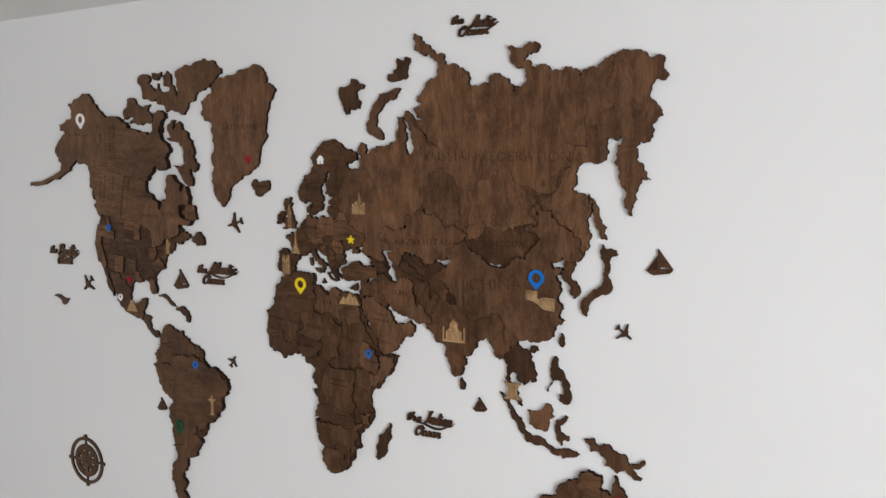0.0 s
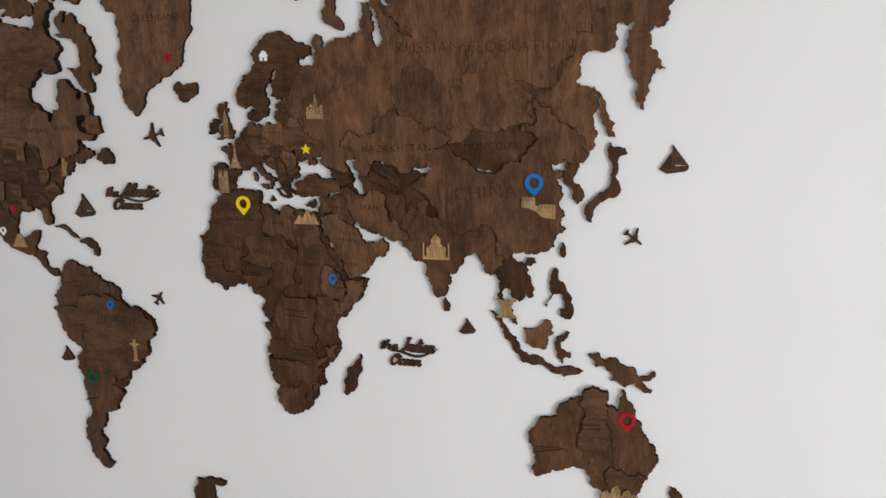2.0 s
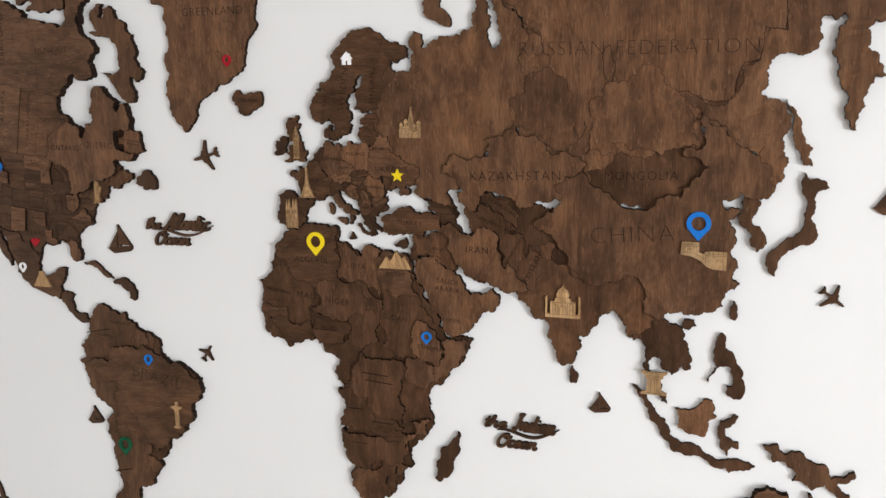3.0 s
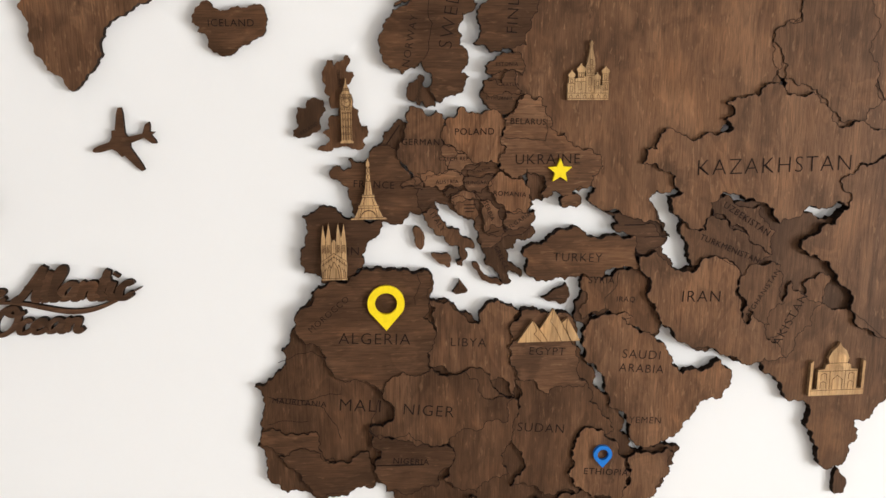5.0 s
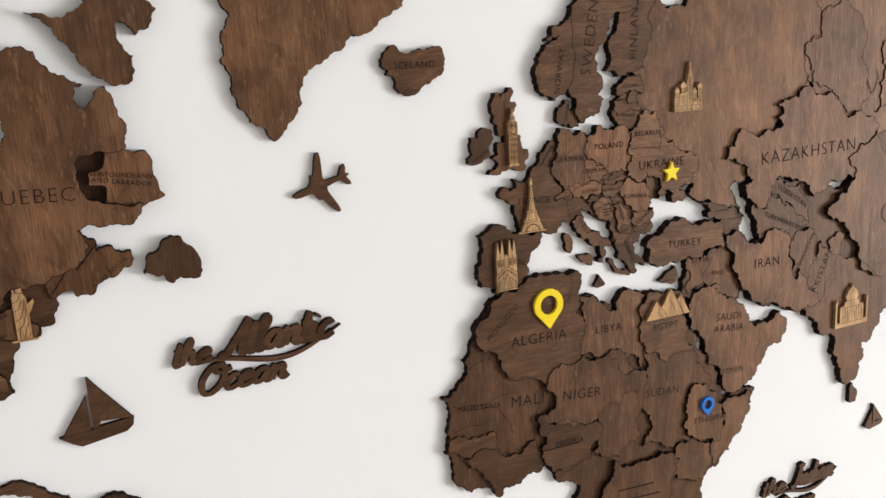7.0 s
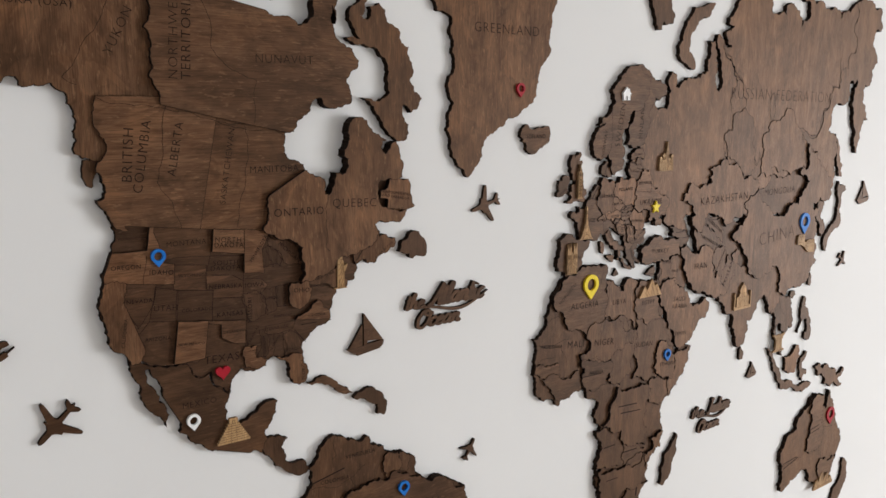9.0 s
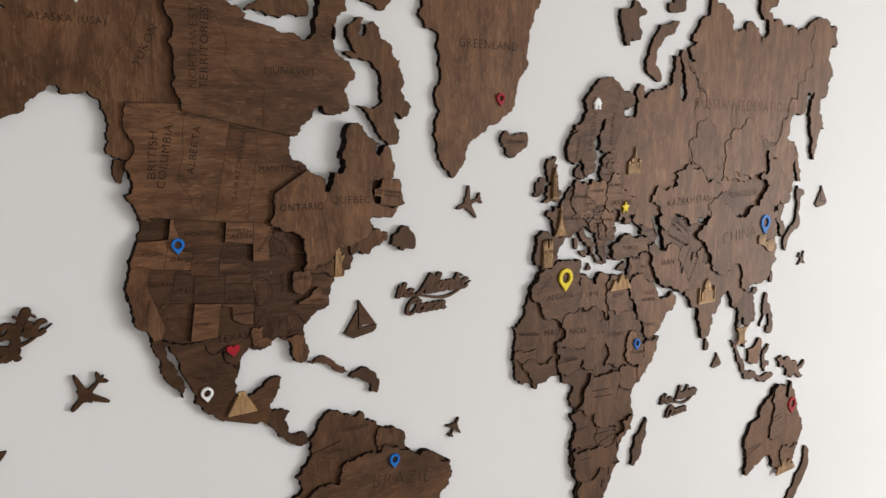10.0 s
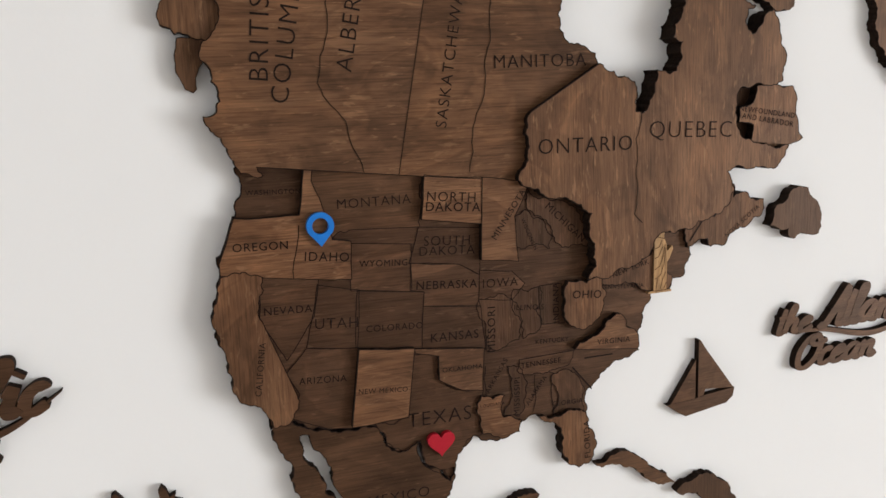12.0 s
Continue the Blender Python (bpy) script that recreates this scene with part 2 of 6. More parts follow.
def island(label, high, along, outline):
    ob = board("island_piece", rough_edge(outline, 0.14, 3.0), 0.0, high, [stains[along], burnt])
    return tagged(ob, label, "map piece", "islands of the wall map")


def ribbon(bm, points, wide, high):
    """A thin line along points, lying on the height high."""
    for a, b in zip(points, points[1:]):
        length = math.hypot(b[0] - a[0], b[1] - a[1]) or 1.0
        ux, uz = (b[0] - a[0]) / length, (b[1] - a[1]) / length
        nx, nz = -uz * wide / 2, ux * wide / 2
        ex, ez = ux * wide / 3, uz * wide / 3
        q = [(a[0] + nx - ex, a[1] + nz - ez), (a[0] - nx - ex, a[1] - nz - ez), (b[0] - nx + ex, b[1] - nz + ez), (b[0] + nx + ex, b[1] + nz + ez)]
        f = bm.faces.new([bm.verts.new((x / 1000, -high / 1000, z / 1000)) for x, z in q])
        f.normal_update()
        if f.normal.y > 0:
            f.normal_flip()


def border(parent, high, points, wide=0.5):
    """An engraved border line on a piece."""
    bm = bmesh.new()
    walked = []
    for a, b in zip(points, points[1:]):
        ring = rough_edge([a, b], 0.07, 7.0)
        walked += ring[: ring.index(b)]
    walked.append(points[-1])
    ribbon(bm, walked, wide, high + 0.25)
    return part("border_line", bm, engraved, parent)


def letters(text, size=1.0, shear=0.0, offset=0.0, extrude=0.0, spacing=1.0):
    """The text as a bmesh in the x-z plane, its baseline from the origin, with its width."""
    curve = bpy.data.curves.new("letters", "FONT")
    curve.body, curve.size, curve.shear, curve.offset, curve.extrude, curve.space_character = text, size, shear, offset, extrude, spacing
    curve.resolution_u = 3
    ob = new("letters", curve)
    bpy.context.view_layer.update()
    mesh = bpy.data.meshes.new_from_object(ob.evaluated_get(bpy.context.evaluated_depsgraph_get()))
    bm = bmesh.new()
    bm.from_mesh(mesh)
    bpy.data.objects.remove(ob)
    bpy.data.meshes.remove(mesh)
    bpy.data.curves.remove(curve)
    bmesh.ops.rotate(bm, verts=bm.verts, matrix=Matrix.Rotation(radians(90), 3, "X"))
    xs = [v.co.x for v in bm.verts]
    return bm, min(xs), max(xs)


def name_or_hole_bar(parent, high, a, b, tall):
    """A dark bar: an engraved name too small to read, or a shaded hole."""
    bm = bmesh.new()
    length = math.hypot(b[0] - a[0], b[1] - a[1])
    ux, uz = (b[0] - a[0]) / length, (b[1] - a[1]) / length
    lift = (a[0] - uz * tall / 2, a[1] + ux * tall / 2), (b[0] - uz * tall / 2, b[1] + ux * tall / 2)
    ribbon(bm, lift, tall * 0.42, high + 0.3)
    return part("engraved_bar", bm, engraved, parent)


def name_on(parent, text, high, a, b):
    """An engraved name from a to b, its baseline's ends."""
    length = math.hypot(b[0] - a[0], b[1] - a[1])
    room = length / len(text)
    bold = -0.032 if room > 18 else -0.019 if room > 10 else -0.01 if room > 6 else 0.0
    bm, x0, x1 = letters(text, 1.0, 0.0, bold, 0.0, 1.12)
    s = length / (x1 - x0) / 1000
    turn = math.atan2(b[1] - a[1], b[0] - a[0])
    for v in bm.verts:
        x, z = (v.co.x - x0) * s, v.co.z * s
        v.co = (a[0] / 1000 + x * math.cos(turn) - z * math.sin(turn), -(high + 0.3) / 1000, a[1] / 1000 + x * math.sin(turn) + z * math.cos(turn))
    return part("engraved_name", bm, engraved, parent)


# ---- the room ----
tagged(boxed("wall_north", (WEST - 0.2, EAST + 0.2, 0.0, 0.2, -0.1, CEILING + 0.1), wall_white), "smooth white painted wall that carries the map", "wall", kind="structure")
tagged(boxed("floor", (WEST, EAST, SOUTH, 0.0, -0.1, 0.0), oak_floor), "oak-coloured wooden floor", "floor", kind="structure")
tagged(boxed("ceiling", (WEST - 0.2, EAST + 0.2, SOUTH - 0.2, 0.0, CEILING, CEILING + 0.1), ceiling_white), "flat white ceiling over the map", "ceiling", kind="structure")
tagged(boxed("wall_west", (WEST - 0.2, WEST, SOUTH, 0.0, -0.1, CEILING), wall_white), "white painted side wall", "wall", kind="structure")
tagged(boxed("wall_south", (WEST - 0.2, EAST + 0.2, SOUTH - 0.2, SOUTH, -0.1, CEILING), wall_white), "white painted wall across the room", "wall", kind="structure")


def wall_with_opening():
    bm = bmesh.new()
    x0, x1 = EAST, EAST + 0.2
    box(bm, x0, x1, SOUTH, WIN_Y0, -0.1, CEILING)
    box(bm, x0, x1, WIN_Y1, 0.0, -0.1, CEILING)
    box(bm, x0, x1, WIN_Y0, WIN_Y1, -0.1, WIN_Z0)
    box(bm, x0, x1, WIN_Y0, WIN_Y1, WIN_Z1, CEILING)
    bmesh.ops.recalc_face_normals(bm, faces=bm.faces)
    return tagged(part("wall_east", bm, wall_white), "white side wall with a wide window", "wall", kind="structure")


wall_with_opening()


def wide_window():
    w = new("window_1")
    tagged(w, "wide white-framed window that lights the map", "window", kind="structure")
    x0, x1, m = EAST + 0.08, EAST + 0.14, (WIN_Y0 + WIN_Y1) / 2
    f = 0.06
    bm = bmesh.new()
    box(bm, x0, x1, WIN_Y0, WIN_Y0 + f, WIN_Z0, WIN_Z1)
    box(bm, x0, x1, WIN_Y1 - f, WIN_Y1, WIN_Z0, WIN_Z1)
    box(bm, x0, x1, m - f / 2, m + f / 2, WIN_Z0 + f, WIN_Z1 - f)
    box(bm, x0, x1, WIN_Y0 + f, WIN_Y1 - f, WIN_Z0, WIN_Z0 + f)
    box(bm, x0, x1, WIN_Y0 + f, WIN_Y1 - f, WIN_Z1 - f, WIN_Z1)
    part("window_frame", bm, frame_white, w)
    for y0, y1 in ((WIN_Y0 + f, m - f / 2), (m + f / 2, WIN_Y1 - f)):
        pane = boxed("pane", (x0 + 0.02, x0 + 0.026, y0, y1, WIN_Z0 + f, WIN_Z1 - f), glass, w)
        pane.visible_shadow = False


wide_window()

# ---- the wall map: outlines of its boards in millimetres from the map's origin ----
on_map = {}
north_america = holder("continent_panel", "layered dark-stained plywood North America with raised provinces and states", "wall map", "continents of the wall map")
south_america_board = holder("continent_panel", "layered dark-stained plywood South America with raised Brazil", "wall map", "continents of the wall map")
eurasia = holder("continent_panel", "layered dark-stained plywood Europe and Asia with raised countries", "wall map", "continents of the wall map")
africa_board = holder("continent_panel", "layered dark-stained plywood Africa with raised countries", "wall map", "continents of the wall map")
australia_board = holder("continent_panel", "layered dark-stained plywood Australia with raised states", "wall map", "continents of the wall map")
on_map["alaska_yukon"] = country(north_america, "country_piece", 9.0, "v", [(-909, 385), (-890, 360), (-869, 340), (-850, 324), (-819, 313), (-828, 290), (-821, 170), (-890, 166), (-882, 127), (-890, 111), (-912, 113), (-919, 118), (-919, 141), (-917, 162), (-924, 180), (-936, 189), (-952, 188), (-965, 186), (-968, 195), (-979, 193), (-989, 185), (-1018, 162), (-1053, 145), (-1083, 141), (-1120, 126), (-1163, 120), (-1194, 121), (-1189, 131), (-1137, 134), (-1082, 151), (-1044, 167), (-1039, 184), (-1053, 194), (-1049, 205), (-1066, 220), (-1057, 239), (-1041, 257), (-1014, 275), (-1038, 283), (-1040, 301), (-1006, 315), (-983, 320), (-983, 333), (-996, 356), (-979, 359), (-960, 372), (-937, 381)], 0.15, ruled=38.0)
on_map["nwt_nunavut"] = country(north_america, "country_piece", 15.02, "h", [(-822, 316), (-806, 313), (-778, 309), (-765, 300), (-743, 289), (-747, 283), (-706, 275), (-674, 268), (-665, 260), (-646, 271), (-641, 303), (-638, 320), (-618, 326), (-598, 318), (-597, 305), (-613, 295), (-616, 265), (-620, 287), (-619, 263), (-610, 244), (-593, 237), (-584, 223), (-587, 213), (-602, 197), (-596, 171), (-608, 166), (-634, 169), (-637, 177), (-647, 174), (-662, 155), (-675, 137), (-686, 137), (-769, 154), (-830, 168), (-836, 188), (-841, 198), (-838, 223), (-844, 248), (-837, 272), (-846, 294)], 0.15, ruled=38.0, label="stained raised piece of the far Canadian north")
on_map["bc_alberta"] = country(north_america, "country_piece", 12.04, "h", [(-896, 177), (-827, 177), (-767, 161), (-793, 30), (-875, 40), (-872, 35), (-875, 34), (-884, 37), (-887, 44), (-890, 51), (-898, 61), (-901, 69), (-894, 71), (-892, 82), (-895, 92), (-900, 99), (-898, 109), (-888, 125), (-890, 133), (-897, 143), (-898, 165)], 0.15, ruled=38.0)
on_map["sask_manitoba"] = country(north_america, "country_piece", 11.06, "h mid", [(-772, 162), (-680, 145), (-685, 135), (-687, 121), (-682, 106), (-669, 102), (-657, 89), (-695, 58), (-706, 20), (-794, 30)], 0.15, ruled=38.0, label="stained piece of Saskatchewan and Manitoba")
on_map["vancouver"] = country(north_america, "country_piece", 7.08, "v", [(-911, 111), (-913, 102), (-913, 93), (-909, 84), (-905, 82), (-903, 84), (-903, 90), (-901, 95), (-898, 99), (-896, 110)], 0.05, label="stained piece of Vancouver Island")
on_map["ontario_quebec"] = country(north_america, "country_piece", 16.1, "v", [(-661, 91), (-651, 86), (-648, 82), (-636, 79), (-634, 71), (-635, 60), (-630, 59), (-625, 67), (-620, 86), (-610, 83), (-605, 85), (-601, 93), (-601, 103), (-608, 106), (-607, 114), (-599, 127), (-595, 151), (-585, 154), (-574, 150), (-571, 142), (-565, 135), (-556, 132), (-545, 125), (-551, 123), (-553, 115), (-547, 107), (-535, 121), (-530, 123), (-525, 109), (-521, 85), (-521, 76), (-532, 73), (-546, 73), (-554, 73), (-558, 66), (-559, 56), (-557, 47), (-550, 38), (-541, 35), (-514, 32), (-517, 25), (-523, 18), (-541, 19), (-553, 20), (-564, 17), (-561, 12), (-558, 4), (-562, -5), (-577, -13), (-593, -20), (-614, -20), (-624, -34), (-645, -41), (-662, -46), (-670, -46), (-664, -38), (-665, -23), (-667, -3), (-683, 7), (-705, 16), (-718, 22), (-711, 34), (-707, 64)], 0.15, ruled=38.0)
on_map["maritimes"] = country(north_america, "country_piece", 9.12, "v mid", [(-590, -34), (-591, -20), (-572, -6), (-560, 11), (-553, 7), (-553, -2), (-547, 1), (-541, 0), (-539, -4), (-528, -5), (-529, -16), (-543, -24), (-557, -30), (-560, -35), (-571, -35), (-574, -29), (-583, -31)], 0.15, ruled=38.0)
on_map["united_states"] = country(north_america, "country_piece", 6.50, "h dark", [(-884, 42), (-887, 39), (-884, 27), (-888, 15), (-892, 7), (-895, -4), (-901, -11), (-901, -26), (-905, -38), (-905, -52), (-900, -69), (-897, -85), (-894, -96), (-885, -101), (-879, -111), (-877, -118), (-865, -114), (-844, -124), (-815, -126), (-808, -140), (-798, -147), (-786, -142), (-780, -160), (-766, -172), (-763, -160), (-757, -151), (-750, -144), (-724, -148), (-717, -147), (-715, -140), (-709, -137), (-700, -139), (-697, -140), (-668, -143), (-668, -130), (-660, -121), (-642, -108), (-626, -103), (-627, -89), (-624, -77), (-617, -63), (-602, -62), (-601, -54), (-591, -54), (-589, -21), (-613, -11), (-678, 27), (-738, 36), (-799, 44), (-865, 46)], 0.15, ruled=38.0, label="deeply stained piece of United States")
on_map["labrador"] = country(north_america, "country_piece", 10.04, "v", [(-538, 67), (-540, 62), (-551, 59), (-551, 49), (-539, 47), (-541, 36), (-533, 29), (-516, 29), (-505, 33), (-497, 36), (-500, 39), (-504, 53), (-503, 63), (-507, 72), (-515, 71), (-524, 76), (-535, 76)], 0.08, label="stained sunken piece of Labrador")
# dark sheet added at the gap's bottom, in place of shade on the wall
on_map["labrador_gap_shade"] = country(north_america, "country_piece", 3.0, "v dark", [(-558, 74), (-536, 73), (-536, 34), (-552, 37), (-561, 48)], 0.0)
on_map["oregon_idaho"] = country(north_america, "country_piece", 11.16, "h light", [(-890, 12), (-882, 11), (-869, 11), (-853, 11), (-849, 37), (-844, 37), (-845, 30), (-841, 20), (-838, 8), (-835, -5), (-829, -6), (-824, -7), (-825, -30), (-859, -26), (-900, -20), (-900, -13)], 0.015, ruled=38.0, label="thinly stained raised piece of Oregon and Idaho")
on_map["california"] = country(north_america, "country_piece", 11.5, "v light", [(-900, -21), (-877, -23), (-879, -49), (-862, -97), (-866, -112), (-868, -114), (-877, -115), (-880, -108), (-887, -99), (-896, -94), (-898, -83), (-901, -67), (-905, -51), (-905, -37), (-902, -26)], 0.15, ruled=38.0, label="thinly stained raised piece of California")
on_map["north_dakota"] = country(north_america, "country_piece", 11.02, "h light", [(-777, 29), (-740, 25), (-741, -4), (-780, 2)], 0.015, ruled=38.0, label="thinly stained raised piece of North Dakota")
on_map["minnesota"] = country(north_america, "country_piece", 11.34, "h light", [(-740, 25), (-715, 21), (-710, 16), (-716, 4), (-719, -1), (-718, -20), (-717, -30), (-742, -27)], 0.015, ruled=38.0, label="thinly stained raised piece of Minnesota")
on_map["new_mexico"] = country(north_america, "country_piece", 11.06, "h light", [(-823, -74), (-788, -78), (-794, -122), (-815, -123), (-830, -123)], 0.015, ruled=38.0, label="thinly stained raised piece of New Mexico")
on_map["oklahoma"] = country(north_america, "country_piece", 9.08, "h", [(-788, -79), (-741, -85), (-742, -95), (-743, -113), (-757, -111), (-772, -102), (-772, -86), (-787, -82)], 0.015, ruled=38.0)
on_map["ohio"] = country(north_america, "country_piece", 11.1, "v light", [(-682, -47), (-658, -46), (-657, -70), (-668, -80), (-676, -80), (-682, -75)], 0.15, ruled=38.0, label="thinly stained raised piece of Ohio")
on_map["new_york"] = country(north_america, "country_piece", 8.62, "v", [(-657, -47), (-641, -42), (-615, -32), (-602, -52), (-604, -61), (-617, -61), (-627, -58), (-656, -52)], 0.15, ruled=38.0)
on_map["virginia"] = country(north_america, "country_piece", 11.14, "h light", [(-678, -94), (-666, -88), (-658, -84), (-653, -77), (-646, -73), (-640, -77), (-639, -83), (-631, -88), (-630, -100)], 0.15, ruled=38.0, label="thinly stained raised piece of Virginia")
on_map["florida"] = country(north_america, "country_piece", 10.16, "v light", [(-706, -136), (-685, -138), (-669, -140), (-667, -152), (-661, -164), (-667, -177), (-675, -179), (-683, -175), (-687, -166), (-688, -148), (-698, -142)], 0.15, ruled=38.0, label="thinly stained raised piece of Florida")
on_map["mexico"] = country(north_america, "country_piece", 8.0, "h mid", [(-879, -117), (-866, -114), (-845, -123), (-830, -126), (-816, -126), (-809, -140), (-800, -146), (-788, -141), (-782, -160), (-767, -172), (-764, -163), (-771, -184), (-770, -205), (-756, -214), (-737, -205), (-724, -195), (-704, -194), (-714, -220), (-722, -228), (-718, -241), (-726, -257), (-744, -253), (-782, -240), (-810, -225), (-827, -207), (-824, -197), (-844, -159), (-853, -135), (-856, -125), (-862, -124), (-861, -136), (-849, -164), (-838, -182), (-842, -196), (-854, -179), (-864, -165), (-868, -141), (-878, -115)], 0.15, ruled=38.0)
on_map["central_america"] = country(north_america, "country_piece", 6.02, "v dark", [(-730, -244), (-713, -240), (-691, -247), (-700, -257), (-695, -277), (-681, -283), (-667, -284), (-661, -298), (-673, -302), (-690, -295), (-709, -281), (-723, -262)], 0.15, ruled=38.0, label="deeply stained piece of Central America")
on_map["south_america"] = country(south_america_board, "country_piece", 8.04, "v mid", [(-662, -295), (-649, -278), (-617, -263), (-605, -272), (-574, -273), (-570, -286), (-537, -309), (-509, -316), (-493, -350), (-446, -372), (-414, -391), (-411, -408), (-434, -448), (-442, -483), (-459, -506), (-490, -522), (-498, -549), (-521, -588), (-534, -622), (-565, -628), (-574, -648), (-580, -668), (-593, -693), (-579, -704), (-592, -734), (-578, -756), (-559, -762), (-574, -776), (-602, -768), (-625, -743), (-627, -720), (-636, -688), (-626, -563), (-619, -482), (-631, -469), (-659, -440), (-675, -406), (-690, -380), (-675, -366), (-684, -350), (-672, -335), (-659, -317)])
on_map["brazil"] = country(south_america_board, "country_piece", 13.06, "h mid", [(-674, -383), (-641, -372), (-616, -374), (-613, -352), (-587, -341), (-547, -344), (-531, -333), (-512, -341), (-490, -350), (-443, -370), (-410, -389), (-408, -406), (-431, -446), (-438, -482), (-455, -504), (-486, -520), (-497, -535), (-520, -550), (-527, -533), (-550, -509), (-557, -483), (-580, -463), (-605, -456), (-600, -416), (-621, -417), (-644, -403)])
on_map["argentina"] = country(south_america_board, "country_piece", 10.08, "v mid", [(-594, -478), (-565, -485), (-553, -510), (-534, -535), (-543, -567), (-530, -588), (-536, -621), (-564, -627), (-572, -647), (-578, -667), (-591, -691), (-579, -703), (-591, -733), (-577, -755), (-599, -761), (-623, -737), (-605, -560)])
on_map["greenland"] = island("large dark-stained plywood Greenland board on the wall", 8.1, "v", [(-403, 401), (-429, 383), (-430, 364), (-456, 350), (-469, 342), (-462, 323), (-471, 311), (-459, 293), (-433, 284), (-432, 257), (-428, 224), (-437, 185), (-430, 172), (-438, 159), (-434, 119), (-423, 86), (-405, 69), (-392, 83), (-375, 120), (-354, 133), (-331, 152), (-296, 166), (-277, 184), (-273, 203), (-264, 231), (-250, 253), (-249, 284), (-245, 309), (-229, 339), (-218, 357), (-228, 373), (-248, 379), (-245, 389), (-258, 415), (-291, 425), (-329, 416), (-346, 406), (-372, 404)])
on_map["cuba"] = island("dark-stained plywood island board of Cuba", 6.12, "h", [(-661, -180), (-642, -176), (-623, -185), (-602, -199), (-594, -209), (-609, -207), (-623, -195), (-642, -185), (-655, -185)])
on_map["hispaniola"] = island("dark-stained plywood island board of Hispaniola", 7.14, "v dark", [(-594, -215), (-575, -205), (-562, -207), (-543, -228), (-547, -249), (-557, -246), (-557, -231), (-576, -219), (-588, -219)])
on_map["newfoundland"] = island("dark-stained plywood island board of Newfoundland", 9.16, "v dark", [(-497, 2), (-489, 0), (-486, -6), (-479, -13), (-476, -24), (-478, -34), (-489, -34), (-494, -32), (-499, -36), (-505, -33), (-505, -28), (-521, -25), (-517, -12), (-506, -5)])
on_map["ellesmere"] = island("dark-stained plywood island board of Ellesmere", 8.0, "v", [(-556, 427), (-522, 441), (-471, 446), (-454, 452), (-418, 444), (-395, 423), (-395, 410), (-422, 393), (-458, 371), (-481, 367), (-488, 351), (-515, 340), (-530, 312), (-555, 319), (-597, 320), (-601, 335), (-629, 344), (-630, 358), (-683, 358), (-686, 380), (-703, 405), (-698, 418), (-663, 423), (-653, 409), (-664, 399), (-646, 388), (-636, 377), (-623, 398), (-617, 377), (-581, 373), (-578, 385), (-602, 389), (-605, 413), (-589, 429), (-578, 421), (-575, 401), (-564, 384), (-552, 357), (-554, 394), (-559, 417)])
on_map["bathurst"] = island("dark-stained plywood island board of Bathurst", 7.02, "v dark", [(-647, 426), (-612, 428), (-611, 417), (-625, 406), (-645, 412)])
on_map["victoria"] = island("dark-stained plywood island board of Victoria", 8.04, "v", [(-748, 362), (-717, 361), (-703, 343), (-689, 333), (-658, 344), (-670, 325), (-654, 314), (-653, 294), (-693, 288), (-728, 296), (-741, 294), (-722, 310), (-737, 314), (-763, 307), (-766, 327), (-749, 342)])
on_map["baffin"] = island("dark-stained plywood island board of Baffin", 10.06, "v", [(-576, 299), (-567, 299), (-571, 285), (-576, 277), (-568, 273), (-562, 278), (-564, 290), (-550, 295), (-541, 287), (-538, 272), (-523, 266), (-517, 248), (-505, 243), (-507, 233), (-498, 214), (-504, 201), (-485, 178), (-492, 164), (-502, 159), (-514, 170), (-515, 155), (-506, 144), (-509, 125), (-522, 122), (-537, 131), (-543, 139), (-552, 155), (-576, 178), (-567, 177), (-552, 173), (-535, 185), (-536, 211), (-545, 229), (-559, 241), (-586, 243), (-598, 251), (-589, 252), (-578, 250), (-589, 265), (-594, 273), (-589, 289)])
on_map["iceland"] = island("dark-stained plywood island board of Iceland", 7.08, "h mid", [(-306, 129), (-298, 140), (-293, 142), (-288, 136), (-283, 133), (-274, 136), (-261, 136), (-255, 139), (-250, 139), (-246, 131), (-246, 123), (-251, 113), (-261, 107), (-272, 101), (-283, 97), (-294, 104), (-296, 115), (-302, 117), (-300, 121), (-306, 124)])
on_map["svalbard"] = island("dark-stained plywood island board of Svalbard", 8.1, "v dark", [(11, 374), (25, 368), (31, 361), (45, 358), (40, 349), (24, 344), (24, 336), (34, 318), (30, 305), (12, 302), (5, 307), (2, 293), (-7, 292), (-16, 314), (-24, 328), (-28, 341), (-23, 356), (-1, 357)])
on_map["franz_josef"] = island("dark-stained plywood island board of Franz Josef", 7.12, "v dark", [(135, 412), (143, 408), (152, 400), (157, 413), (168, 409), (169, 401), (162, 388), (162, 371), (141, 362), (128, 361), (111, 363), (109, 376), (125, 379), (126, 387), (134, 389)])
on_map["novaya_zemlya"] = island("dark-stained plywood island board of Novaya Zemlya", 8.14, "v", [(143, 345), (138, 336), (128, 322), (111, 320), (93, 304), (82, 293), (78, 272), (76, 261), (95, 241), (94, 232), (77, 235), (64, 242), (49, 254), (50, 271), (59, 279), (65, 302), (74, 316), (87, 336), (104, 337), (121, 342)])
